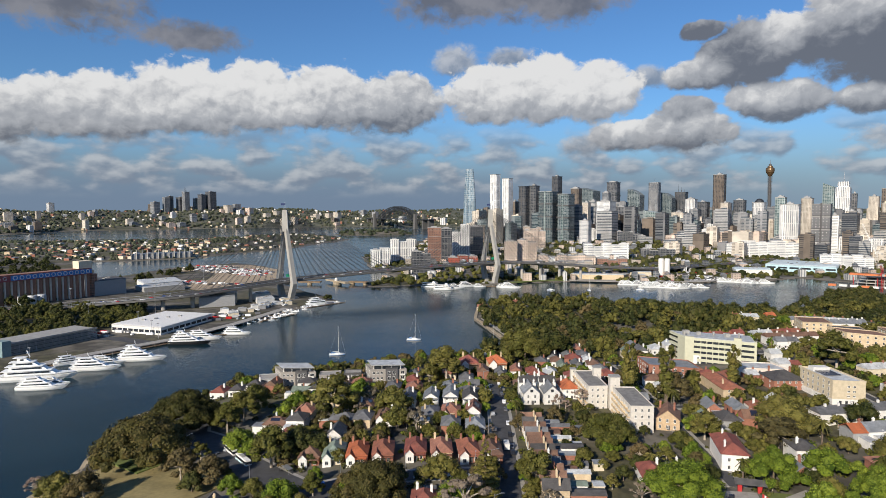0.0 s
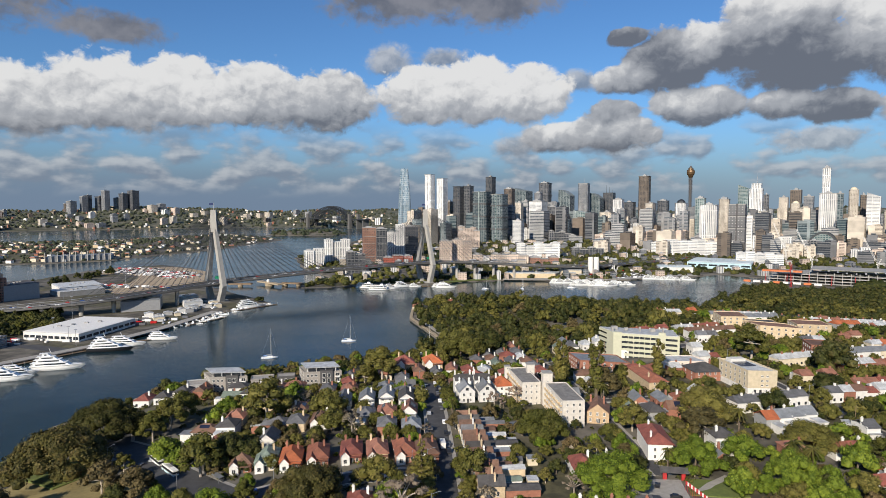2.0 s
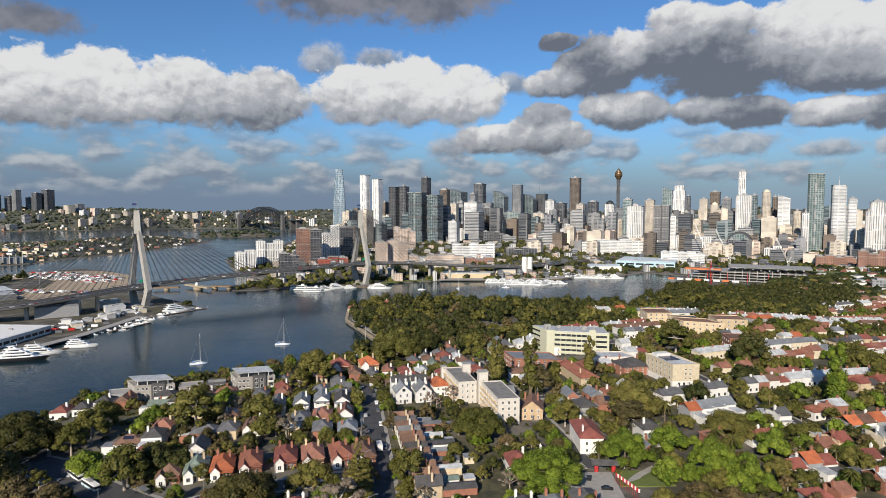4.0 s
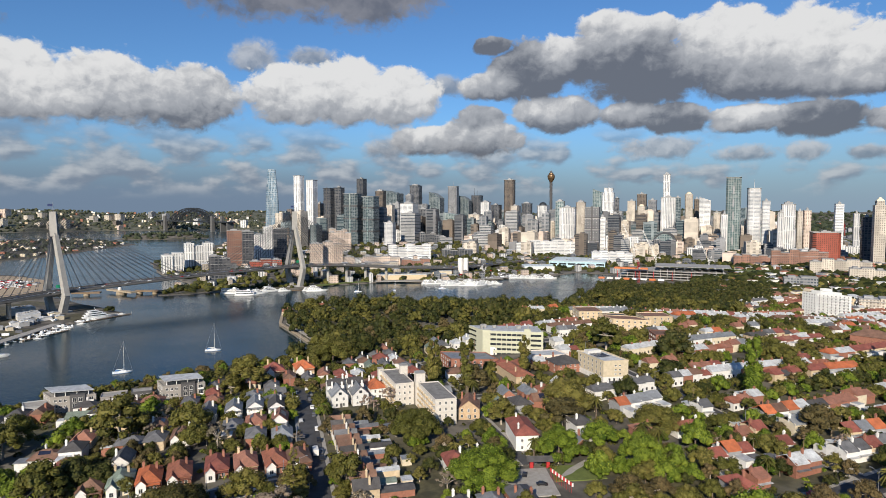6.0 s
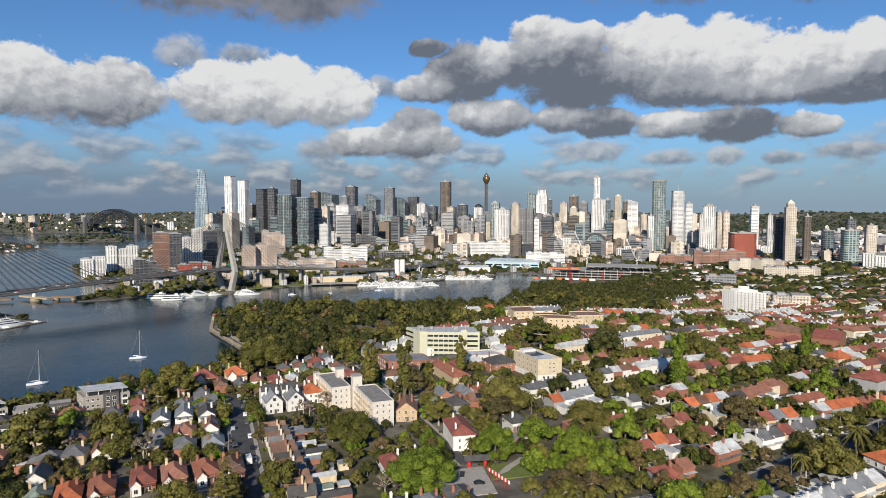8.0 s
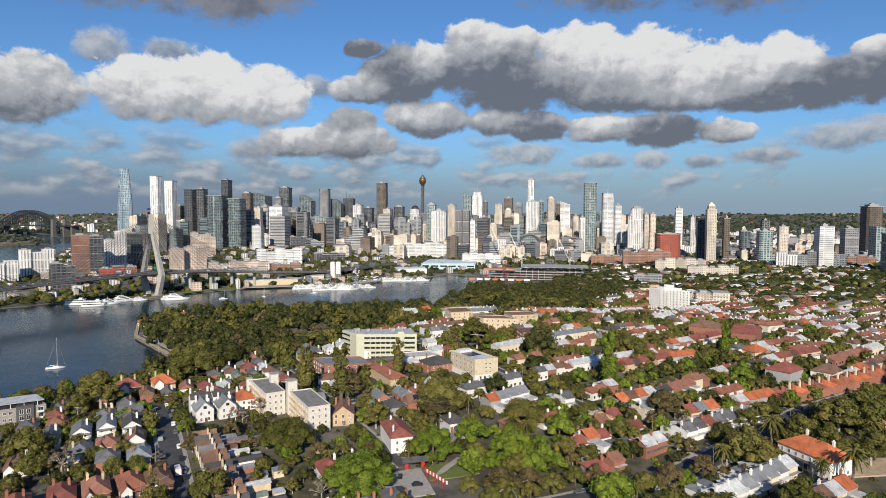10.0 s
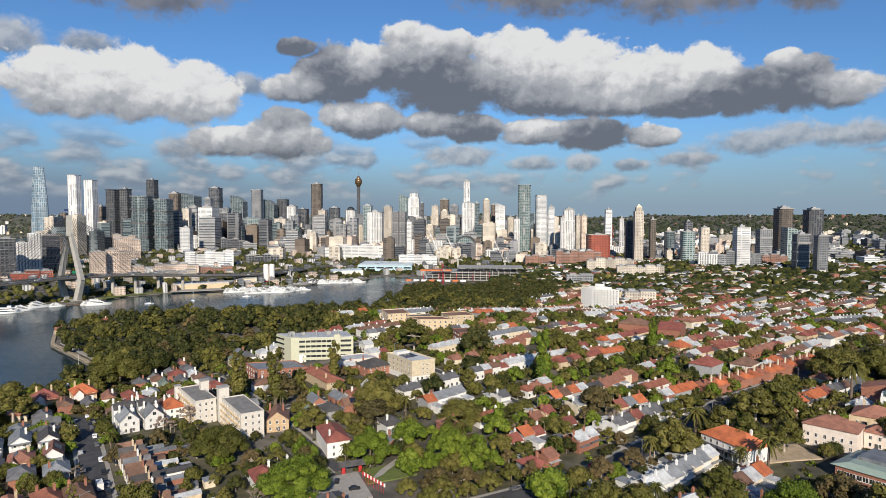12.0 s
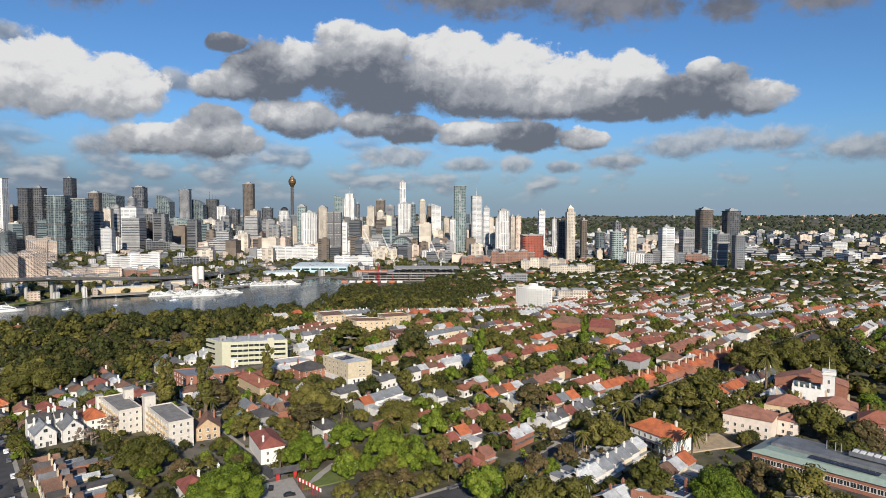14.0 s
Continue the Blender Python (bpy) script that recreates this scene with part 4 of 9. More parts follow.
tower(1314, 1764, 26, 26, 156, F_GREY, "plain")
tower(1231, 1576, 44, 44, 160, F_WHITE, "plain")
tower(1233, 1588, 19, 19, 230, F_WHITE, "plant")
tower(1246, 1552, 17, 17, 160, F_GLASS, "plain")
tower(1276, 1540, 22, 22, 169, F_CREAM, "dome")
tower(1325, 1564, 14, 14, 156, F_BROWN, "plain")
tower(1278, 1473, 30, 30, 161, F_PALE, "slant")
tower(1264, 1350, 37, 37, 210, F_TEAL, "notch")
tower(1300, 1316, 31, 31, 180, F_PALE, "spire")
tower(1321, 1295, 19, 19, 146, F_PALE, "plain")
tower(1268, 1415, 18, 18, 115, F_CREAM, "plain")
tower(1215, 1328, 15, 15, 111, F_WHITE, "plain")
tower(1247, 1156, 29, 29, 136, F_WHITE, "plant")
tower(1199, 1133, 12, 12, 116, F_WHITE, "plain")
tower(1263, 1138, 11, 11, 120, F_CREAM, "plain")
tower(1288, 1140, 16, 16, 121, F_PINK, "plain")
tower(1314, 1078, 17, 17, 136, F_PALE, "plain")
tower(1145, 969, 50, 46, 76, F_RED, "plain")
tower(1161, 868, 19, 19, 145, F_CREAM, "gablet")
tower(1189, 915, 16, 16, 107, F_DARK, "plain")
tower(1220, 873, 13, 13, 112, F_BROWN, "plain")
tower(1515, 972, 18, 18, 105, F_DARK, "plain")
tower(1375, 1083, 12, 12, 114, F_WHITE, "plain")
tower(1535, 732, 34, 34, 139, F_BROWN, "plant")
tower(1606, 695, 35, 35, 136, F_DARK, "plant")
tower(1362, 630, 32, 32, 98, F_TEAL, "curve")
tower(1230, 668, 26, 26, 98, F_PALE, "plain")
tower(1338, 677, 25, 25, 92, F_GREY, "plain")
tower(1366, 833, 20, 20, 93, F_CREAM, "plain")
tower(1232, 553, 24, 24, 87, F_GREY, "plain")
tower(1199, 504, 19, 19, 86, F_GREY, "plain")
tower(1324, 899, 21, 21, 82, F_GLASS, "plain")
tower(1262, 810, 27, 27, 85, F_TEAL, "plain")
tower(-1881, 4198, 36, 36, 199, F_GREY, "plain")
tower(-1866, 4226, 31, 31, 207, F_DARK, "plain")
tower(-1816, 4281, 50, 50, 200, F_DARK, "plain")
tower(-1768, 4247, 40, 40, 238, F_GREY, "masts")
tower(-1672, 4285, 44, 44, 220, F_DARK, "plain")
tower(-1624, 4325, 58, 58, 240, F_DARK, "plain")
tower(-1722, 4309, 32, 32, 193, F_GLASS, "plain")
tower(-1936, 4151, 47, 47, 168, F_GREY, "plain")
tower(-1478, 4250, 51, 51, 145, F_CREAM, "plain")
tower(-1446, 4325, 42, 42, 153, F_GREY, "plain")
tower(-1970, 4157, 24, 24, 153, F_BROWN, "plain")
tower(-1157, 4297, 39, 39, 105, F_CREAM, "plain")
tower(-1209, 4231, 39, 39, 90, F_CREAM, "plain")
tower(-751, 4386, 48, 48, 96, F_CREAM, "plain")
tower(-813, 4395, 41, 41, 88, F_CREAM, "plain")
tower(-908, 4387, 54, 54, 72, F_CREAM, "plain")
tower(-2522, 3966, 37, 37, 160, F_WHITE, "plant")
tower(-2415, 3678, 24, 24, 110, F_CREAM, "plain")
tower(-2197, 3754, 26, 26, 96, F_CREAM, "plain")


# ---- boats ----
def hull(bm, L, B, z0, z1, rake=0.12, mat=0, n=10):
    """A pointed hull; the bow at +x."""
    rows = []
    for z, k in ((z0, 0.72), (z0 + (z1 - z0) * 0.5, 0.95), (z1, 1.0)):
        f = (z - z0) / (z1 - z0)
        row = []
        for i in range(n + 1):
            s = i / n
            x = -L / 2 + s * L * (1 - rake * (1 - f))
            w = B / 2 * k * (1 - max(0, (s - 0.55) / 0.45) ** 2.2) * (0.9 + 0.1 * min(1, s * 6))
            row.append((x, w))
        rows.append([bm.verts.new((x, w, z)) for x, w in row] + [bm.verts.new((x, -w, z)) for x, w in row[::-1]])
    m = len(rows[0])
    for a, b in zip(rows, rows[1:]):
        for i in range(m):
            bm.faces.new((a[(i + 1) % m], a[i], b[i], b[(i + 1) % m])).material_index = mat
    bm.faces.new(rows[-1][::-1]).material_index = mat
    bm.faces.new(rows[0]).material_index = mat
    bmesh.ops.remove_doubles(bm, verts=bm.verts, dist=0.001)
    bmesh.ops.recalc_face_normals(bm, faces=bm.faces)
    return bm


BOATS = {}


def motor_yacht(x, y, L, turn, dark=False, decks=2):
    key = ("yacht", round(L / 6), dark, decks)
    m = pose(x, y, 0, 0, 0, turn)
    if key in BOATS:
        return copy_thing(BOATS[key], m)
    t = thing("motor_yacht", ("dark-hulled white" if dark else "white") + " motor yacht moored in the bay", "boat", m, group="moored boats")
    B = L * 0.21
    fb = L * 0.075
    part("hull", hull(bmesh.new(), L, B, -0.4, fb), BLACK if dark else GELCOAT, t)
    part("bulwark", hull(bmesh.new(), L * 0.99, B * 0.98, fb, fb + L * 0.02), GELCOAT, t)
    z, l0, l1 = fb + L * 0.02, -0.42, 0.22
    for k in range(decks + 1):
        h = L * 0.052
        w = B * (0.78 - 0.12 * k)
        s = bmesh.new()
        x0, x1 = L * (l0 + 0.05 * k), L * (l1 - 0.11 * k)
        v = [s.verts.new(p) for p in ((x0, -w / 2, z), (x1, -w / 2 * 0.8, z), (x1, w / 2 * 0.8, z), (x0, w / 2, z), (x0, -w / 2, z + h), (x1 - h * 1.4, -w / 2 * 0.75, z + h), (x1 - h * 1.4, w / 2 * 0.75, z + h), (x0, w / 2, z + h))]
        for q in ((3, 2, 1, 0), (4, 5, 6, 7), (0, 1, 5, 4), (1, 2, 6, 5), (2, 3, 7, 6), (3, 0, 4, 7)):
            s.faces.new([v[i] for i in q])
        part("cabin", s, GELCOAT, t)
        part("window_band", boxes((x0 + L * 0.04, x1 - h * 1.6, -w / 2 - 0.06, w / 2 + 0.06, z + h * 0.35, z + h * 0.72)), GLASS, t, "dark tinted window band")
        part("deck_overhang", boxes((x0 - L * 0.05, x1 - h, -w / 2 - L * 0.006, w / 2 + L * 0.006, z + h, z + h + L * 0.008)), GELCOAT, t)
        z += h + L * 0.008
    mast = rod(bmesh.new(), (-L * 0.12, 0, z), (-L * 0.16, 0, z + L * 0.1), L * 0.006, L * 0.003)
    beam(mast, (-L * 0.145, -L * 0.03, z + L * 0.06), (-L * 0.145, L * 0.03, z + L * 0.06), L * 0.008, L * 0.008)
    part("radar_mast", mast, GELCOAT, t)
    BOATS[key] = t
    return t


def sail_boat(x, y, L, turn, tall=None):
    m = pose(x, y, 0, 0, 0, turn)
    key = ("sail", round(L))
    if key in BOATS:
        return copy_thing(BOATS[key], m)
    t = thing("sailing_yacht", "white sailing yacht with a bare mast and furled sail", "boat", m, group="moored boats")
    part("hull", hull(bmesh.new(), L, L * 0.27, -0.3, L * 0.09), GELCOAT, t)
    part("waterline_stripe", hull(bmesh.new(), L * 0.965, L * 0.262, -0.32, 0.12), BLUE_PAINT, t)
    part("cabin", boxes((-L * 0.15, L * 0.18, -L * 0.07, L * 0.07, L * 0.085, L * 0.135, 0, 0.1)), GELCOAT, t)
    part("cockpit_cover", boxes((-L * 0.36, -L * 0.15, -L * 0.08, L * 0.08, L * 0.17, L * 0.19), (-L * 0.35, -L * 0.34, -L * 0.07, -L * 0.06, L * 0.08, L * 0.17), (-L * 0.35, -L * 0.34, L * 0.06, L * 0.07, L * 0.08, L * 0.17)), BLUE_PAINT, t)
    H = tall or L * 1.3
    part("mast", rod(bmesh.new(), (L * 0.08, 0, L * 0.1), (L * 0.08, 0, H), 0.14, 0.09), WHITE, t)
    part("boom", rod(bmesh.new(), (L * 0.08, 0, L * 0.2), (-L * 0.3, 0, L * 0.2), 0.26, 0.2), WHITE, t, "furled sail on the boom")
    for k, (px, py) in enumerate(((L * 0.49, 0), (-L * 0.48, 0), (L * 0.05, L * 0.12), (L * 0.05, -L * 0.12))):
        part("stay", rod(bmesh.new(), (px, py, L * 0.09), (L * 0.08, 0, H * 0.98), 0.06 if k else 0.1, 0.04, 3), STEEL, t)
    BOATS[key] = t
    return t


def small_boat(x, y, L, turn):
    m = pose(x, y, 0, 0, 0, turn)
    key = ("small", round(L / 3))
    if key in BOATS:
        return copy_thing(BOATS[key], m)
    t = thing("motor_boat", "small white motor boat at a marina berth", "boat", m, group="moored boats")
    part("hull", hull(bmesh.new(), L, L * 0.3, -0.2, L * 0.1), GELCOAT, t)
    part("cabin", boxes((-L * 0.2, L * 0.18, -L * 0.1, L * 0.1, L * 0.1, L * 0.22, 0, L * 0.02)), GELCOAT, t)
    part("windscreen", boxes((-L * 0.1, L * 0.19, -L * 0.105, L * 0.105, L * 0.15, L * 0.19)), GLASS, t)
    BOATS[key] = t
    return t


def ferry(x, y, L, turn):
    t = thing("ferry", "white two-deck harbour ferry at its wharf", "boat", pose(x, y, 0, 0, 0, turn), group="moored boats")
    part("hull", hull(bmesh.new(), L, L * 0.27, -0.4, 1.8), GELCOAT, t)
    for k in range(2):
        part("deck_house", boxes((-L * 0.44, L * (0.3 - 0.12 * k), -L * 0.12, L * 0.12, 1.8 + 2.8 * k, 4.4 + 2.8 * k)), GELCOAT, t)
        part("window_band", boxes((-L * 0.43, L * (0.29 - 0.12 * k), -L * 0.122, L * 0.122, 2.6 + 2.8 * k, 3.8 + 2.8 * k)), GLASS, t)
        part("roof_deck", boxes((-L * 0.46, L * (0.32 - 0.12 * k), -L * 0.128, L * 0.128, 4.4 + 2.8 * k, 4.6 + 2.8 * k)), WHITE, t)
    part("wheelhouse", boxes((0, L * 0.12, -L * 0.07, L * 0.07, 7.4, 9.4, 0, 0.3)), GELCOAT, t)


for row in ((-287, 432, 50, 14, False, 3), (-270, 408, 32, 8, False, 2), (-262, 458, 36, 10, False, 2), (-241, 487, 38, 8, False, 3), (-227, 546, 37, 6, True, 3),
            (-222, 566, 32, 4, False, 2), (-229, 580, 20, 0, False, 2), (-199, 589, 27, 0, False, 2), (-290, 476, 21, 40, False, 2), (-262, 474, 26, 15, False, 2), (-268, 419, 19, 6, False, 2),
            (-155, 770, 34, 30, False, 2)):
    motor_yacht(*row)
sail_boat(-87.9, 504.4, 13.5, 8, 24)
sail_boat(-26.8, 561.4, 14.0, -6, 21)
sail_boat(41.5, 512, 13.6, 12, 22)
ferry(-16, 941, 36, -22)
ferry(3, 915, 34, -15)
for row in ((20, 928, 26, 10), (38, 947, 30, 20), (57, 946, 18, 5), (103, 930, 30, -8), (92, 941, 20, 12)):
    motor_yacht(*row)
brng = random.Random(4)
# berths on the west shore, in the fish-market basin and off the wharves
for x0, y0, x1, y1, n, lo, hi in ((-207, 640, -180, 735, 10, 7, 12), (-190, 660, -166, 742, 8, 7, 13), (-172, 745, -135, 795, 10, 7, 14),
                                  (282, 972, 398, 926, 12, 13, 24), (285, 984, 405, 958, 13, 8, 18), (300, 942, 372, 915, 5, 16, 26), (455, 1004, 530, 976, 9, 12, 24)):
    for k in range(n):
        s = (k + 0.5) / n
        x, y = x0 + (x1 - x0) * s + brng.uniform(-2, 2), y0 + (y1 - y0) * s + brng.uniform(-2, 2)
        L = brng.uniform(lo, hi)
        (motor_yacht(x, y, 12 + 6 * round((L - 12) / 6), brng.uniform(-30, 20)) if L > 13.5 else small_boat(x, y, L, brng.choice((0, 90, 180)) + brng.uniform(-15, 15)))
for x, y in ((356, 985), (368, 962), (292, 905), (215, 900), (160, 905)):
    sail_boat(x, y, 12, brng.uniform(0, 360), 20)


def pontoon(pts, w=2.6, piles=True):
    """A floating jetty with piles."""
    t = thing("jetty", "grey timber floating jetty with piles", "jetty")
    for (x0, y0), (x1, y1) in zip(pts, pts[1:]):
        part("deck", beam(bmesh.new(), (x0, y0, 0.55), (x1, y1, 0.55), w, 0.5), TIMBER, t)
        n = max(1, int(math.hypot(x1 - x0, y1 - y0) / 14))
        for k in range(n + 1):
            x, y = x0 + (x1 - x0) * k / n, y0 + (y1 - y0) * k / n
            part("pile", rod(bmesh.new(), (x + w * 0.55, y, -3), (x + w * 0.55, y, 3.2), 0.22, 0.2), PALE_CONCRETE, t)


pontoon(((-312, 448), (-296, 476), (-268, 520), (-244, 551)), 4)
pontoon(((-296, 476), (-266, 486)))
pontoon(((-252, 545), (-212, 570)))
pontoon(((-240, 571), (-201, 592)))
pontoon(((-210, 636), (-178, 735)))
pontoon(((-196, 655), (-170, 700)))
pontoon(((-170, 742), (-128, 790)))
pontoon(((-30, 955), (120, 946)))
pontoon(((290, 990), (400, 950)))
pontoon(((465, 1010), (520, 985)))


# ---- western shore: silos, car park, halls, terminal ----
def silos():
    a, b = Vector((-512, 715)), Vector((-464, 808))
    g = 5.5
    way = (b - a)
    ln = way.length
    t = thing("grain_silos", "row of red-brown brick silos under a long sign band", "silos", pose(a.x, a.y, g, 0, 0, math.degrees(math.atan2(way.y, way.x))))
    n = 14
    for k in range(-4, n):
        x = ln * (k + 0.5) / n
        part("silo", lathe(bmesh.new(), ((3.05, -6), (3.05, 32)), 14, x, 3.0), F_SILO, t)
        part("pilaster", boxes((x - ln / n / 2 - 0.5, x - ln / n / 2 + 0.5, -1.0, 2, -6, 32)), PINKISH, t)
    part("gallery", boxes((-30, ln, 0, 14, 32, 38.5)), F_SILO, t)
    part("sign_board", boxes((-30, ln, -1.4, -0.9, 30.6, 38)), SIGN_RED, t, "long red and blue advertising band with pale rings")
    part("sign_panel", boxes((6, ln, -1.52, -1.4, 31.6, 37.4)), BLUE_PAINT, t)
    for k in range(13):
        x = 11 + (ln - 16) * k / 12
        o = bmesh.new()
        for i in range(16):
            p, q = i * math.pi / 8, (i + 1) * math.pi / 8
            beam(o, (x + 2.3 * math.cos(p), -1.62, 34.5 + 2.3 * math.sin(p)), (x + 2.3 * math.cos(q), -1.62, 34.5 + 2.3 * math.sin(q)), 0.2, 0.8)
        part("sign_ring", o, WHITE, t)
    words = bpy.data.curves.new("lettering", "FONT")
    words.body, words.size, words.extrude = "ever we G", 6.4, 0.08
    words.materials.append(WHITE)
    o = new("lettering", words)
    o.parent, o.matrix_basis = t, pose(-25.5, -1.5, 32.4, 90, 0, 0)
    part("head_house", boxes((ln - 16, ln + 2, 0, 13, 38.5, 48)), CREAM, t, "cream rendered head house")
    part("stair_tower", boxes((ln + 2, ln + 9, 1, 12, -6, 30)), F_BRICK, t)
    for k in range(3):
        part("tank", lathe(bmesh.new(), ((5, -5), (5, 12), (4.6, 13)), 16, 12 + 11 * k, -12), PALE_ROOF, t)


SIGN_RED = plain("sign_red", (0.30, 0.07, 0.07), 0.6)
silos()


def deck_park():
    """A three-level open car park."""
    a, b = Vector((-350, 492)), Vector((-318, 560))
    way = b - a
    ln = way.length
    t = thing("car_park", "three-level grey concrete car park with slatted sides", "car park", pose(a.x, a.y, 2.2, 0, 0, math.degrees(math.atan2(way.y, way.x))))
    for k in range(4):
        part("deck_slab", boxes((0, ln, 0, 32, 3.1 * k + 0.1, 3.1 * k + 0.5)), CONCRETE, t)
        if k < 3:
            for j in range(5):
                part("louvre", boxes((0, ln, -0.25, -0.05, 3.1 * k + 0.7 + 0.48 * j, 3.1 * k + 0.95 + 0.48 * j)), (GREYWALL, CONCRETE, CHARCOAL)[j % 3], t)
    for k in range(12):
        part("column", boxes((ln * k / 11.2, ln * k / 11.2 + 0.6, 0.1, 0.7, 0, 9.6)), CONCRETE, t)
    part("back_wall", boxes((0, ln, 31, 31.4, -1, 9.5)), CHARCOAL, t)
    part("stair_core", boxes((-7, -0.2, -1, 8, -1, 13)), TEAL_WALL, t, "teal-grey stair core")
    part("roof_rail", boxes((0, ln, -0.2, -0.1, 9.9, 10.9)), STEEL, t)


TEAL_WALL = plain("teal_wall", (0.20, 0.28, 0.28), 0.6)
deck_park()


def shed(name, label, pts, h, wall, roof, rise=1.0, windows=0):
    """A large low hall over four corners."""
    P = [Vector(p) for p in pts]
    mid = sum(P, Vector((0, 0))) / 4
    t = thing(name, label, "hall", pose(mid.x, mid.y, max(ground(*mid), 1.5)))
    Q = [p - mid for p in P]
    part("wall", prism(bmesh.new(), [tuple(q) for q in Q], -3, h), wall, t)
    part("roof", prism(bmesh.new(), [tuple(q * 1.015) for q in Q], h, h + rise, 0.93), roof, t)
    for k in range(windows):
        for e0, e1 in ((Q[0], Q[1]), (Q[1], Q[2])):
            c = e0.lerp(e1, (k + 0.5) / windows)
            o = part("glazing", boxes((-(e1 - e0).length / windows * 0.4, (e1 - e0).length / windows * 0.4, -0.1, 0.1, h * 0.25, h * 0.6)), GLASS, t)
            o.matrix_basis = pose(c.x, c.y, 0, 0, 0, math.degrees(math.atan2((e1 - e0).y, (e1 - e0).x)))
    for k in range(4):
        c = Q[0].lerp(Q[2], 0.3 + 0.12 * k)
        part("roof_vent", boxes((c.x - 1.6, c.x + 1.6, c.y - 1.2, c.y + 1.2, h + rise - 0.2, h + rise + 1.1)), CONCRETE, t)
    return t


shed("exhibition_hall", "long white flat-roofed hall by the marina", ((-322, 592), (-266, 574), (-247, 652), (-303, 668)), 7.5, WHITE, WHITE, 0.6, 9)
shed("boat_shed", "grey-green metal boat shed", ((-294, 735), (-256, 752), (-266, 790), (-304, 775)), 12, GREYWALL, ZINC, 1.5)
shed("boat_shed", "small white metal boat shed", ((-232, 762), (-214, 776), (-222, 795), (-240, 782)), 6, WHITE, PALE_ROOF, 1.0)
shed("boat_shed", "small white metal workshop shed", ((-250, 800), (-230, 815), (-240, 835), (-260, 818)), 7, WHITE, PALE_ROOF, 1.0)
shed("warehouse", "dark grey industrial block behind the silos", ((-462, 812), (-440, 850), (-470, 880), (-495, 840)), 20, GREYWALL, DARK, 0.5)
shed("warehouse", "long white-roofed terminal shed", ((-440, 900), (-400, 940), (-430, 985), (-475, 950)), 8, WHITE, PALE_ROOF, 1.0)
shed("warehouse", "low pale terminal shed", ((-420, 860), (-380, 900), (-400, 925), (-445, 885)), 7, CONCRETE, PALE_ROOF, 1.0)
shed("cruise_terminal", "long grey wave-roofed terminal on the far wharf", ((-735, 1450), (-625, 1520), (-630, 1550), (-745, 1478)), 11, GREYWALL, ZINC, 2.0)
drape("terminal_apron", ((-520, 1230), (-430, 1240), (-360, 1150), (-330, 1010), (-400, 930)), 120, EARTH, "tan gravel and concrete vehicle terminal apron", 0.25, category="pavement", step=20)
drape("wharf_road", ((-500, 520), (-365, 560), (-300, 560), (-262, 540)), 14, ASPHALT, "grey marina car park and road", 0.2)
drape("marina_promenade", ((-318, 446), (-301, 484), (-247, 557), (-214, 636), (-188, 732)), 10, PAVING, "pale marina promenade", 0.35, category="pavement")
for k in range(12):
    x, y = (-735 + 110 * k / 11, 1448 + 70 * k / 11)
    mast = thing("wharf_column", "tall pale concrete wharf column", "column", pose(x, y, 1.8))
    part("shaft", rod(bmesh.new(), (0, 0, -2), (0, 0, 22), 1.4, 1.2), PALE_CONCRETE, mast)
for x, y, h in ((-420, 690, 26), (-372, 640, 22), (-330, 700, 24), (-480, 900, 30), (-395, 1010, 30), (-345, 1150, 28), (-300, 600, 18), (-275, 575, 14), (-262, 560, 14), (-320, 470, 12)):
    lp = thing("light_mast", "slim grey floodlight mast", "lamp", pose(x, y, max(ground(x, y), 1)))
    part("pole", rod(bmesh.new(), (0, 0, -1), (0, 0, h), 0.28, 0.14), STEEL, lp)
    part("lamp_head", boxes((-1.2, 1.2, -0.4, 0.4, h - 0.3, h + 0.3)), STEEL, lp)


# ---- vehicles ----
def car_mesh(L=4.4, W=1.8, H=1.45):
    bm = bmesh.new()
    prof = [(-L / 2, 0.35), (-L / 2, 0.85), (-L * 0.36, 0.95), (-L * 0.26, H), (L * 0.10, H), (L * 0.25, 0.95), (L * 0.47, 0.8), (L / 2, 0.55), (L / 2, 0.35)]
    lo, hi = [bm.verts.new((x, -W / 2, z)) for x, z in prof], [bm.verts.new((x, W / 2, z)) for x, z in prof]
    for i in range(len(prof)):
        k = (i + 1) % len(prof)
        bm.faces.new((lo[i], lo[k], hi[k], hi[i]))
    bm.faces.new(lo[::-1]), bm.faces.new(hi)
    return bm


CAR_PAINTS = [plain("car_" + n, c, 0.25, var=0.04) for n, c in (("white", (0.8, 0.8, 0.8)), ("silver", (0.4, 0.41, 0.42)), ("black", (0.02, 0.02, 0.022)), ("red", (0.4, 0.02, 0.02)), ("blue", (0.03, 0.1, 0.35)), ("grey", (0.12, 0.12, 0.13)), ("yellow", (0.75, 0.5, 0.03)))]
CAR_WORDS = ("white", "silver", "black", "red", "blue", "grey", "yellow")
CARS = {}
TYRE = plain("tyre", (0.02, 0.02, 0.02), 0.8)


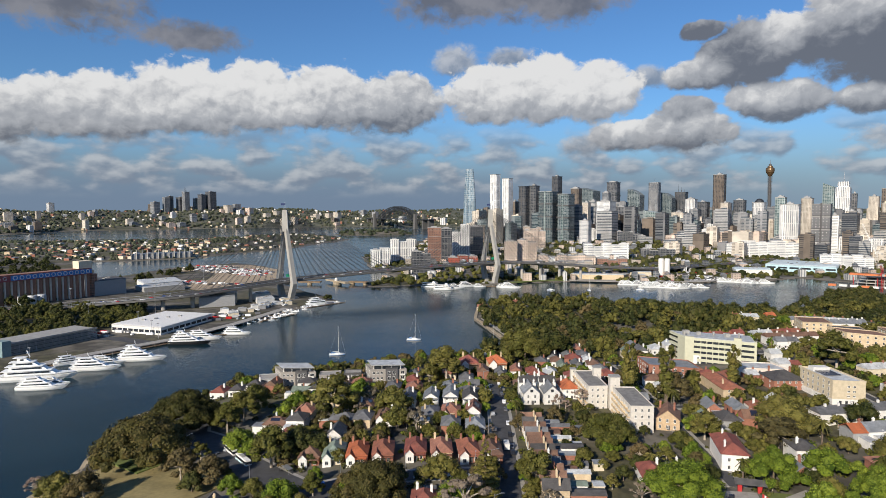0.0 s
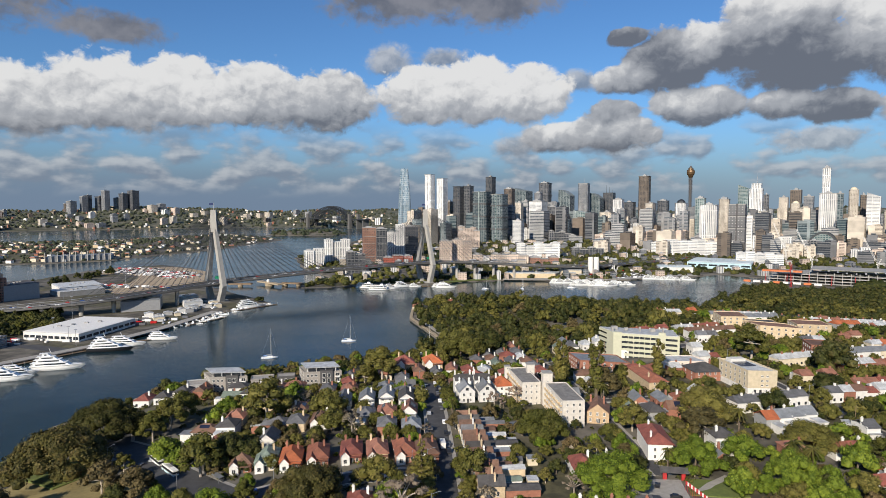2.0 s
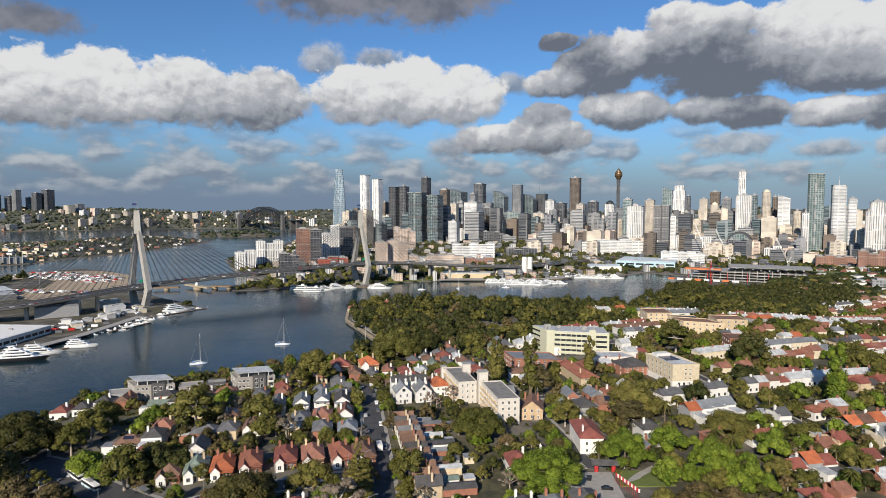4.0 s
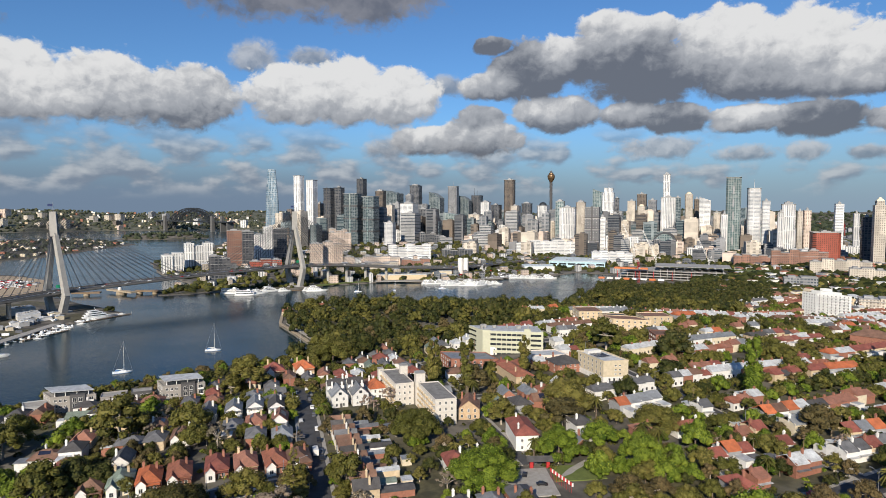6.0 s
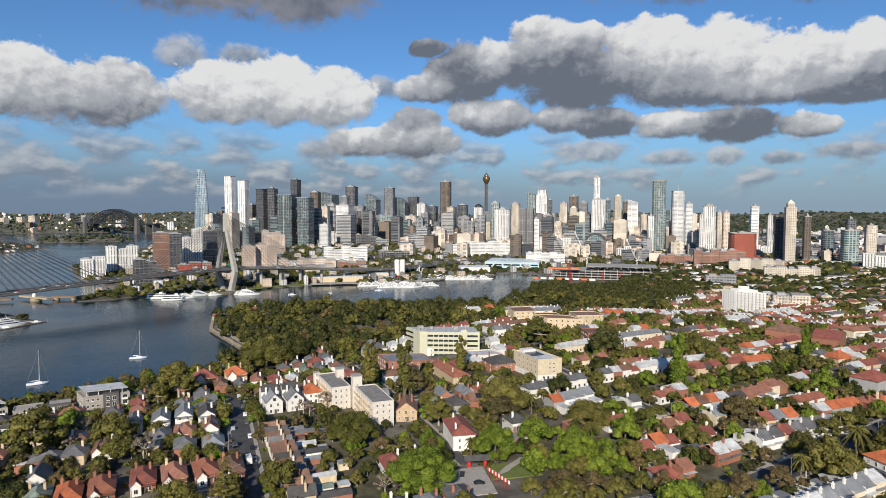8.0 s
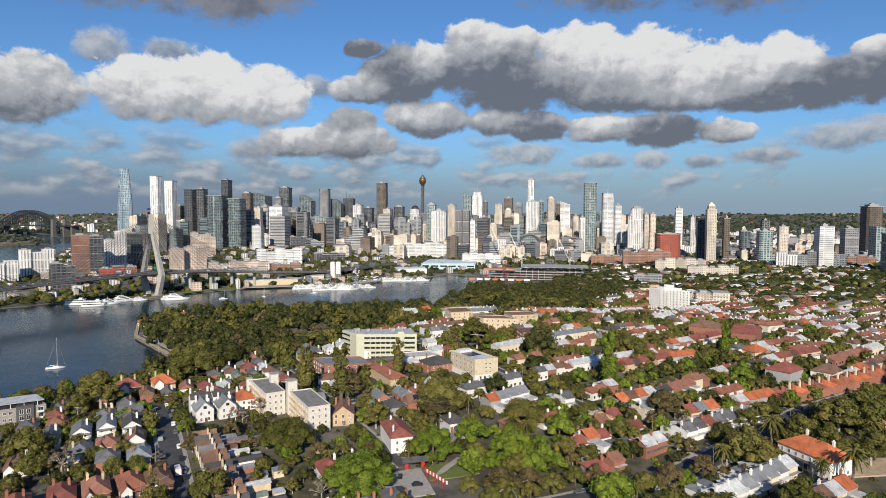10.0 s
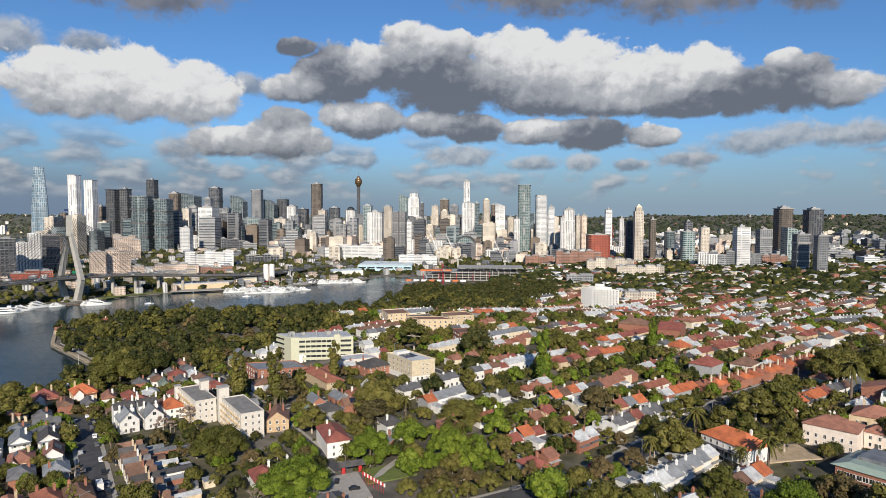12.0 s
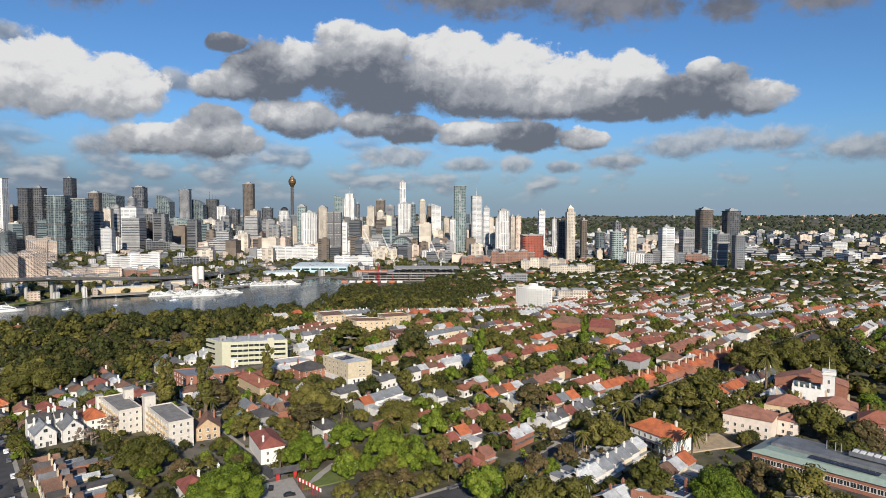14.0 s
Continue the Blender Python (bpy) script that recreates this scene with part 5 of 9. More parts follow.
def car(x, y, turn, paint=0, z=None, wheels=True):
    m = pose(x, y, (ground(x, y) + 0.21) if z is None else z, 0, 0, turn)
    if (paint, wheels) in CARS:
        return copy_thing(CARS[paint, wheels], m)
    t = thing("car", f"parked {CAR_WORDS[paint]} car on the street" if wheels else f"{CAR_WORDS[paint]} car on the bridge roadway", "car", m, group="cars")
    part("body", car_mesh(), CAR_PAINTS[paint], t)
    part("windows", boxes((-1.35, 0.62, -0.91, 0.91, 0.98, 1.32), (0.55, 0.95, -0.8, 0.8, 0.98, 1.25)), GLASS, t)
    for sx in (-1.35, 1.35) if wheels else ():
        for sy in (-0.82, 0.82):
            part("wheel", rod(bmesh.new(), (sx, sy - 0.1, 0.32), (sx, sy + 0.1, 0.32), 0.32, 0.32, 10), TYRE, t)
    CARS[paint, wheels] = t
    return t


def bus(x, y, turn, blue=True):
    t = thing("bus", "blue and white city bus at a stop" if blue else "white city bus with a dark window band", "bus", pose(x, y, ground(x, y) + 0.22, 0, 0, turn), group="buses")
    part("body", boxes((-6, 6, -1.25, 1.25, 0.4, 3.0, 0, 0.08)), WHITE, t)
    part("skirt", boxes((-6.02, 6.02, -1.27, 1.27, 0.4, 1.2)), AQUA if blue else WHITE, t)
    part("windows", boxes((-5.7, 6.05, -1.28, 1.28, 1.4, 2.5)), GLASS, t)
    part("air_unit", boxes((-3, 1, -0.8, 0.8, 2.95, 3.25)), CONCRETE, t)
    for sx in (-3.8, 3.6):
        for sy in (-1.15, 1.15):
            part("wheel", rod(bmesh.new(), (sx, sy - 0.14, 0.48), (sx, sy + 0.14, 0.48), 0.48, 0.48, 12), TYRE, t)


# traffic on the bridge
trng = random.Random(9)
for i in range(4, len(DECK) - 1):
    a, b = DECK[i], DECK[i + 1]
    s = Vector((b.y - a.y, a.x - b.x, 0)).normalized()
    turn = math.degrees(math.atan2(b.y - a.y, b.x - a.x))
    for lane in (-10.5, -7, -3.6, 3.6, 7, 10.5):
        if trng.random() < 0.2:
            p = a.lerp(b, trng.random()) + s * lane
            car(p.x, p.y, turn + (180 if lane > 0 else 0), trng.choice((0, 0, 1, 2, 5, 3, 4)), p.z - 0.12, False)
# vehicles on the terminal apron and yards, too many to count
cv, cf, ci = [], [], []
for x0, y0, x1, y1, n in ((-500, 1250, -330, 1120, 420), (-440, 1000, -330, 960, 60), (-430, 560, -290, 585, 60), (-270, 650, -215, 690, 40), (330, 1040, 480, 1060, 260)):
    for k in range(n):
        u = trng.random()
        x, y = x0 + (x1 - x0) * u + trng.uniform(-30, 30), y0 + (y1 - y0) * u + trng.uniform(-45, 45) * (1 if n > 100 else 0.3)
        g = ground(x, y)
        if g < 1.5 or abs(g) > 12:
            continue
        b = len(cv)
        w, d, h = trng.choice(((4.4, 1.9, 1.5), (1.9, 4.4, 1.5), (6.0, 2.4, 2.6)))
        cv += [(x + sx * w / 2, y + sy * d / 2, g + z) for z in (0.3, h) for sx, sy in ((-1, -1), (1, -1), (1, 1), (-1, 1))]
        cf += [[b + j for j in q] for q in ((4, 5, 6, 7), (0, 1, 5, 4), (1, 2, 6, 5), (2, 3, 7, 6), (3, 0, 4, 7))]
        ci += [trng.choice((0, 0, 1, 1, 5, 2, 0, 5, 3))] * 5
me = bpy.data.meshes.new("parked_vehicles")
me.from_pydata(cv, [], cf)
for m in CAR_PAINTS:
    me.materials.append(m)
me.polygons.foreach_set("material_index", np.array(ci, np.int32))
tagged(new("parked_vehicles", me), "hundreds of parked cars and vans on terminal yards", "cars", kind="stuff")



# ---- eastern shore: apartments, market sheds, building site ----
def near_block(x, y, w, d, h, mat, turn, label, floors=0, name="apartment_block", z=None):
    """A harbourside block with slab edges standing proud at each floor."""
    g = max(ground(x, y), 1.5) if z is None else z
    t = thing(name, label, "building", pose(x, y, g, 0, 0, turn))
    n = max(1, min(6, int(w / 16)))
    for i in range(n):
        x0, x1 = -w / 2 + w * i / n, -w / 2 + w * (i + 1) / n
        s = 1.0 if n == 1 else (1.0, 0.86, 0.95, 0.78, 1.0, 0.9)[(i + int(abs(x))) % 6]
        y0 = -d / 2 + (0.0, 2.2, 0.9)[(i + int(abs(y))) % 3]
        hb = h * s
        part("bay", boxes((x0, x1 - 0.02, y0, d / 2, -4, hb)), mat, t)
        for k in range(3, floors, 3):
            if h * k / floors < hb - 1:
                part("slab_edge", boxes((x0 + 0.6, x1 - 0.6, y0 - 0.9, y0 + 0.1, h * k / floors, h * k / floors + 0.6)), WHITE if mat in (F_WHITE, F_PALE) else CONCRETE, t)
        part("roof_edge", boxes((x0 - 0.15, x1 + 0.1, y0 - 0.2, d / 2 + 0.2, hb, hb + 0.8)), CONCRETE if mat not in (F_WHITE, F_PALE) else WHITE, t)
        if i % 2 == 0:
            part("plant_room", boxes((x0 + (x1 - x0) * 0.25, x0 + (x1 - x0) * 0.7, -d * 0.2, d * 0.25, hb + 0.8, hb + 3.4)), GREYWALL, t)
    return t


ORANGE_STEEL = plain("orange_steel", (0.55, 0.16, 0.05), 0.6)
AQUA_ROOF = plain("aqua_roof", (0.58, 0.65, 0.66), 0.5, var=0.2)
# white concrete silos on the market wharf
ws = thing("cement_silo", "pair of tall white cement silos on the wharf", "silo", pose(379, 1052, 3, 0, 0, -20))
for sx in (-5, 5):
    part("silo", lathe(bmesh.new(), ((4.6, -3), (4.6, 30), (3.8, 32)), 16, sx, 0), WHITE, ws)
part("lift_tower", boxes((-3, 3, 4, 10, -3, 27)), WHITE, ws)
shed("wharf_shed", "long pale timber wharf shed", ((214, 1030), (300, 1018), (318, 1046), (226, 1062)), 8, SAND, PALE_ROOF, 1.6)
shed("wharf_shed", "cream wharf building with grey roof", ((318, 1042), (352, 1036), (362, 1060), (326, 1068)), 9, CREAM, ZINC, 1.6)
shed("fish_market", "long aqua-roofed fish market shed", ((600, 1142), (690, 1074), (745, 1150), (665, 1230)), 9, AQUA, AQUA_ROOF, 1.5, 6)
shed("fish_market", "low white and aqua market shed", ((520, 1090), (580, 1080), (592, 1120), (535, 1135)), 7, WHITE, AQUA_ROOF, 1.2)
drape("quay_lawn", ((110, 985), (150, 1008), (200, 1020)), 14, GRASS, "green foreshore strip below the bridge", 0.5, category="lawn")
drape("quay_apron", ((210, 1018), (300, 1000), (420, 1002), (480, 1030), (560, 1045)), 26, PAVING, "pale market wharf apron", 0.6, category="pavement")
drape("oval", ((878, 862), (930, 948)), 74, GRASS, "bright green sports oval", 0.6, category="lawn")


def site():
    """Building site: concrete decks on columns with orange formwork and a wave-like steel roof."""
    t = thing("construction_site", "grey concrete building site with orange formwork and steel roof frames", "building site", pose(720, 905, 3, 0, 0, -40))
    for k in range(4):
        part("deck_slab", boxes((-95 + 6 * k, 95 - 4 * k, -42 + 4 * k, 46, 4.2 * k, 4.2 * k + 0.9)), CONCRETE, t)
        for i in range(16):
            part("column", boxes((-86 + 11 * i, -85 + 11 * i, -38 + 4 * k, -37 + 4 * k, 4.2 * k + 0.9, 4.2 * k + 4.2)), CONCRETE, t)
    part("formwork", boxes((-96, -40, -43, -30, 16.5, 19)), ORANGE_STEEL, t, "orange formwork")
    for i in range(10):
        part("roof_truss", boxes((-30 + 12 * i, -28 + 12 * i, -30, 46, 18 + 1.5 * math.sin(i), 20 + 1.5 * math.sin(i))), STEEL, t)
    part("roof_skin", boxes((-30, 92, -24, 46, 20.8, 21.4)), CONCRETE, t)
    for i in range(6):
        part("prop", rod(bmesh.new(), (-90 + 30 * i, -48, -3), (-90 + 30 * i, -48, 14), 0.5, 0.5), RED_PAINT, t)
    for i in range(8):
        part("site_shed", boxes((-120 + 14 * i, -110 + 14 * i, -64, -58, 0, 3)), WHITE if i % 3 else ORANGE_STEEL, t)


site()


def crane(x, y, h, reach, turn, lift, mat, base=None):
    """A luffing tower crane: lattice mast, cab, jib and counter-jib."""
    t = thing("tower_crane", "white luffing tower crane over the building site" if mat is WHITE else "red lattice tower crane far off", "crane", pose(x, y, max(ground(x, y), 1) if base is None else base, 0, 0, turn))

    def lattice(name, a, b, w):
        bm = bmesh.new()
        a, b = Vector(a), Vector(b)
        way = (b - a).normalized()
        s = way.cross(Vector((0, 1, 0))).normalized() * w / 2
        u = Vector((0, 1, 0)) * w / 2
        n = max(3, int((b - a).length / (w * 1.6)))
        cs = [s + u, s - u, -s - u, -s + u]
        for c in cs:
            rod(bm, a + c, b + c, w * 0.13, w * 0.13, 4)
        for i in range(n):
            p, q = a.lerp(b, i / n), a.lerp(b, (i + 1) / n)
            for k in range(4):
                rod(bm, p + cs[k], q + cs[(k + 1) % 4], w * 0.07, w * 0.07, 3)
        part(name, bm, mat, t)

    lattice("mast", (0, 0, -2), (0, 0, h), 2.2)
    tip = (reach * math.cos(lift), 0, h + 2 + reach * math.sin(lift))
    lattice("jib", (1, 0, h + 2), tip, 1.8)
    lattice("counter_jib", (0, 0, h + 1.5), (-9, 0, h + 1.5), 1.6)
    part("counterweight", boxes((-10, -7, -1.4, 1.4, h - 1.5, h + 1.5)), CONCRETE, t)
    part("cab", boxes((0.8, 3, 0.9, 2.4, h - 0.5, h + 2)), mat, t)
    lattice("a_frame", (0, 0, h + 1), (-4, 0, h + 10), 1.0)
    part("pendant", rod(bmesh.new(), (-4, 0, h + 10), tip, 0.12, 0.12, 3), DARK_METAL, t)
    part("hoist_rope", rod(bmesh.new(), tip, (tip[0], 0, h * 0.3), 0.1, 0.1, 3), DARK_METAL, t)


crane(840, 1190, 22, 62, 140, 1.15, WHITE)
crane(800, 1060, 22, 62, 140, 1.12, WHITE)
crane(868, 985, 20, 52, 140, 1.1, WHITE)
crane(618, 862, 26, 30, 60, 0.3, RED_PAINT, 1)
crane(1930, 1560, 40, 42, 60, 1.0, RED_PAINT)


# curved glass hall with a dark arched roof
ah = thing("arched_building", "green glass building under a dark arched roof", "building", pose(1100, 1420, ground(1100, 1420), 0, 0, -42))
bm = bmesh.new()
prof = [(-34 + 68 * i / 18, 44 * math.sqrt(max(0, 1 - (2 * i / 18 - 1) ** 2)) + 8) for i in range(19)]
for z0, sc, nm, mt in ((0, 1.0, "arch_roof", DARK_METAL), (0, 0.9, "glass_front", F_TEAL)):
    b = bmesh.new()
    y0, y1 = (-18, 18) if sc == 1.0 else (-19, 10)
    lo, hi = [b.verts.new((x * sc, y0, z * sc)) for x, z in [(-34, -3)] + prof + [(34, -3)]], [b.verts.new((x * sc, y1, z * sc)) for x, z in [(-34, -3)] + prof + [(34, -3)]]
    for i in range(len(lo)):
        k = (i + 1) % len(lo)
        b.faces.new((lo[k], lo[i], hi[i], hi[k]))
    b.faces.new(lo), b.faces.new(hi[::-1])
    part(nm, b, mt, ah)
bm.free()

# old low swing bridge beside the cable-stayed one
ob = thing("swing_bridge", "old low timber and steel swing bridge standing open", "bridge")
part("west_approach", beam(bmesh.new(), (-232, 985, 4.0), (-196, 982, 4.0), 9, 2), TIMBER, ob)
part("swing_span", beam(bmesh.new(), (-190, 1010, 4.6), (-150, 962, 4.6), 9, 2.2), SANDSTONE, ob)
part("east_approach", beam(bmesh.new(), (-150, 985, 4.2), (-112, 972, 4.2), 9, 2), TIMBER, ob)
part("control_cabin", lathe(bmesh.new(), ((2.6, 5.5), (2.6, 8.5), (1.8, 9.8), (0.4, 10.4)), 12, -172, 986), WHITE, ob, "white domed control cabin")
for x, y, r in ((-170, 986, 7), (-214, 983, 4), (-146, 984, 4.5), (-124, 977, 4)):
    part("stone_pier", lathe(bmesh.new(), ((r, -3), (r, 3.2)), 14, x, y), SANDSTONE, ob)
near_block(-131, 1278, 38, 26, 37, F_WHITE, 11, "white stepped harbourside apartment block", 8)
near_block(-88, 1338, 53, 26, 49, F_WHITE, 9, "white harbourside apartment tower", 10)
near_block(-40, 1111, 33, 24, 41, F_DARK, 7, "dark grey harbourside apartment block", 9)
near_block(-18, 1269, 26, 19, 72, F_BRICK, 6, "slim apartment tower with red panels", 16)
near_block(7, 1260, 22, 16, 70, F_DARK, 5, "dark slim harbourside apartment tower", 16)
near_block(39, 1348, 38, 26, 76, F_WHITE, 3, "tall white harbourside apartment tower", 16)
near_block(76, 1421, 31, 23, 69, F_DARK, 2, "tall dark harbourside apartment tower", 14)
near_block(39, 1226, 58, 26, 18, F_RED, 3, "long red and white low apartment row", 4)
near_block(136, 1234, 25, 18, 45, F_PINK, -1, "peach stepped apartment block", 9)
near_block(172, 1259, 39, 26, 47, F_PINK, -3, "peach stepped apartment tower", 11)
near_block(245, 1655, 58, 26, 53, F_PINK, -3, "peach brick city apartment block", 10)
near_block(248, 1234, 112, 26, 18, F_PINK, -6, "long pale pink office row", 4)
near_block(350, 1323, 94, 26, 34, F_PALE, -10, "white stepped apartment row", 6)
near_block(326, 1185, 55, 26, 15, F_BRICK, -10, "low brick waterfront office row", 3)
near_block(247, 1147, 64, 26, 13, F_CREAM, -7, "cream low-rise waterfront office row", 3)
near_block(729, 1371, 177, 26, 36, F_PALE, -23, "long white convention hall", 4)
near_block(952, 1436, 183, 26, 39, F_WHITE, -29, "long white exhibition hall block", 5)
near_block(749, 1141, 84, 26, 25, F_PALE, -28, "white apartment row with red roofs", 5)
near_block(992, 1310, 84, 26, 37, F_DARK, -32, "dark banded office block", 6)
near_block(1162, 1607, 175, 26, 39, F_PINK, -31, "long sandstone museum hall", 3)
near_block(1046, 941, 98, 26, 30, F_BRICK, -43, "long brick wool store", 5)
near_block(1055, 1062, 82, 26, 24, F_BRICK, -40, "low brick warehouse row buildings", 3)
near_block(987, 804, 91, 26, 24, F_CREAM, -46, "cream long hall with a flat roof", 3)
near_block(1041, 1232, 35, 25, 26, F_WHITE, -35, "small white city office block", 4)
near_block(961, 713, 83, 26, 20, F_CREAM, -48, "cream low-rise park-side block", 2)
near_block(1226, 679, 96, 26, 32, F_GREY, -56, "grey-blue mid-rise apartment block", 5)
near_block(779, 697, 43, 26, 16, F_GREY, -43, "low grey metal shed row", 2)
near_block(380, 1977, 120, 26, 37, F_PALE, -6, "long white wharf hotel block", 7)
near_block(465, 1856, 90, 26, 40, F_WHITE, -9, "white and grey office block", 7)
near_block(528, 1755, 64, 26, 32, F_DARK, -12, "dark glass wharf office block", 7)
near_block(572, 1742, 38, 26, 22, F_BANDS, -13, "banded office block by the wharf", 5)
near_block(282, 1932, 60, 26, 50, F_PINK, -3, "peach brick apartment tower", 10)
near_block(482, 1379, 73, 26, 18, F_DARK, -14, "low dark glass office block", 4)
near_block(806, 1801, 68, 26, 53, F_WHITE, -19, "white mid-rise city office block", 9)
near_block(783, 1919, 62, 26, 50, F_GREY, -17, "grey city office block", 9)
near_block(954, 1919, 94, 26, 54, F_WHITE, -21, "white city apartment block", 9)
near_block(776, 1748, 78, 26, 39, F_PALE, -19, "pale city office block", 7)
near_block(1337, 1054, 108, 26, 23, F_WHITE, -47, "white low-rise apartment row", 4)
near_block(1409, 975, 97, 26, 19, F_CREAM, -50, "cream low-rise apartment row", 4)
near_block(1588, 1171, 122, 26, 20, F_PALE, -49, "white mid-rise apartment row", 4)
near_block(1590, 1008, 110, 26, 22, F_BRICK, -53, "long brick university building", 4)
near_block(1198, 722, 37, 26, 29, F_WHITE, -54, "white slab apartment block", 7)
near_block(1702, 895, 46, 26, 33, F_PALE, -57, "blank white hospital block", 5)
near_block(1331, 650, 48, 26, 21, F_BRICK, -59, "red brick hospital wing building", 4)
near_block(1975, 1105, 78, 26, 31, F_CREAM, -56, "cream stone university building", 4)
near_block(1787, 762, 104, 26, 26, F_GREY, -62, "large grey hospital building", 5)
near_block(677, 502, 39, 26, 16, F_CREAM, -48, "cream four-storey walk-up flats", 4)


# ---- trees ----
ICO = bmesh.new()
bmesh.ops.create_icosphere(ICO, subdivisions=1, radius=1.0)
ICO_V = np.array([v.co[:] for v in ICO.verts])
ICO_F = [[v.index for v in f.verts] for f in ICO.faces]
ICO.free()


def crown_mesh(name, clumps, leaves, size, mat, seed, spread=0.26):
    """Leaf clusters over clumps (x, y, z, rx, rz), each clump with a dense dark core."""
    rng = np.random.default_rng(seed)
    verts, faces = [], []
    area = np.array([c[3] * c[3] + c[3] * c[4] for c in clumps])
    for (cx, cy, cz, rx, rz), n in zip(clumps, np.maximum(8, (leaves * area / area.sum())).astype(int)):
        base = len(verts)
        bumpy = 0.70 + 0.20 * rng.random(len(ICO_V))
        verts += (ICO_V * np.array([rx, rx, rz]) * bumpy[:, None] + (cx, cy, cz)).tolist()
        faces += [[base + i for i in f] for f in ICO_F]
        d = rng.normal(size=(n, 3))
        d[:, 2] = np.where(d[:, 2] < -0.3, -d[:, 2], d[:, 2])
        d /= np.linalg.norm(d, axis=1)[:, None]
        p = d * np.array([rx, rx, rz]) * (0.80 + 0.30 * rng.random(n))[:, None] + (cx, cy, cz)
        nrm = d + rng.normal(size=(n, 3)) * spread
        nrm /= np.linalg.norm(nrm, axis=1)[:, None]
        side = np.cross(nrm, rng.normal(size=(n, 3)))
        side /= np.linalg.norm(side, axis=1)[:, None]
        up = np.cross(nrm, side)
        s = size * (0.6 + 0.8 * rng.random(n))[:, None] / 2
        for a, b in zip((p + side * s, p + up * s * 0.8, p - side * s, p - up * s * 0.8), range(4)):
            if b == 0:
                quad = [a]
            else:
                quad.append(a)
        q = np.stack(quad, 1).reshape(-1, 3)
        base = len(verts)
        verts += q.tolist()
        faces += [[base + 4 * i, base + 4 * i + 1, base + 4 * i + 2, base + 4 * i + 3] for i in range(n)]
    me = bpy.data.meshes.new(name)
    me.from_pydata(verts, [], faces)
    me.materials.append(mat)
    return me


def trunk_mesh(h, r, limbs, mat, seed):
    """A tapered trunk that forks into limbs up to the clumps."""
    rng = random.Random(seed)
    bm = bmesh.new()
    fork = h * 0.42
    rod(bm, (0, 0, -1.5), (0, 0, fork), r, r * 0.7, 7)
    for x, y, z in limbs:
        mid = Vector((x * 0.45 + rng.uniform(-.3, .3), y * 0.45, fork + (z - fork) * 0.45))
        rod(bm, (0, 0, fork - 0.3), mid, r * 0.55, r * 0.36, 5)
        rod(bm, mid, (x, y, z), r * 0.36, r * 0.12, 5)
    return mesh_of("trunk", bm, mat)


def clump_set(seed, n, w, h, low, flat=0.75, rr=(0.2, 0.32), top=1.0):
    """Clumps filling a crown of width w between low and h, uneven at the outline."""
    rng = random.Random(seed)
    out = []
    for i in range(n):
        a = i * 2.4 + rng.uniform(-0.5, 0.5)
        k = math.sqrt((i + 0.5) / n)
        z = (1 - k ** 2 * 0.8) * rng.uniform(0.55, 1.0) * top
        r = w * rng.uniform(*rr) * (1.15 - 0.35 * k)
        d = w * 0.5 * k * rng.uniform(0.75, 1.0)
        d = max(0, min(d, w * 0.52 - r * 0.6))
        out.append((d * math.cos(a), d * math.sin(a), low + (h - low - r * flat) * z, r, r * flat))
    return out


SPECIES = {
    # clumps, crown width, height, bottom of crown, leaves, leaf size, leaf and bark, clump flatness and sizes
    "fig": (70, 34, 20, 3.0, 9500, 0.9, LEAF_FIG, BARK, 0.85, (0.085, 0.14)),
    "big": (46, 26, 18, 2.6, 5200, 0.85, LEAF_OLIVE, BARK, 0.8, (0.09, 0.16)),
    "camphor": (64, 30, 20, 2.0, 9500, 0.74, LEAF_BRIGHT, BARK, 0.9, (0.085, 0.14)),
    "gum": (24, 12, 13, 2.6, 1150, 0.68, LEAF_OLIVE, BARK_PALE, 0.75, (0.1, 0.17)),
    "brown": (24, 12, 11, 2.0, 1150, 0.68, LEAF_BROWN, BARK_PALE, 0.75, (0.1, 0.18)),
    "olive": (20, 10, 9, 2.0, 1050, 0.62, LEAF_OLIVE, BARK, 0.9, (0.13, 0.22)),
    "dark": (20, 10, 10, 2.0, 1050, 0.62, LEAF_DARK, BARK, 0.95, (0.13, 0.22)),
    "bright": (20, 9, 8, 1.5, 1050, 0.56, LEAF_BRIGHT, BARK, 0.9, (0.13, 0.22)),
    "poplar": (14, 5.5, 13, 1.5, 900, 0.56, LEAF_OLIVE, BARK, 1.5, (0.16, 0.24)),
    "cypress": (10, 4, 12, 0.5, 1100, 0.42, LEAF_BRIGHT, BARK, 2.2, (0.2, 0.3)),
    "bare": (18, 9, 9, 3.5, 500, 0.45, LEAF_BARE, BARK_PALE, 0.7, (0.06, 0.1)),
    "shrub": (6, 4, 3, 0.2, 420, 0.42, LEAF_DARK, BARK, 0.8, (0.22, 0.34)),
}
WORDS = {"fig": "huge spreading fig tree with a dense dark domed crown", "big": "large olive-green spreading tree", "camphor": "large bright-green dense rounded tree",
         "gum": "tall eucalyptus tree with pale forked trunk and open olive crown", "brown": "brownish eucalyptus tree with thin dry foliage", "olive": "rounded olive-green garden tree",
         "dark": "dark green dense garden tree", "bright": "bright spring-green leafy tree", "poplar": "tall narrow green poplar tree", "cypress": "clipped upright green conifer",
         "bare": "almost leafless tree with pale grey twigs", "shrub": "dark green garden shrub", "palm": "feathery green palm tree with a slim trunk", "pine": "tall layered dark green pine tree"}
stock = {}


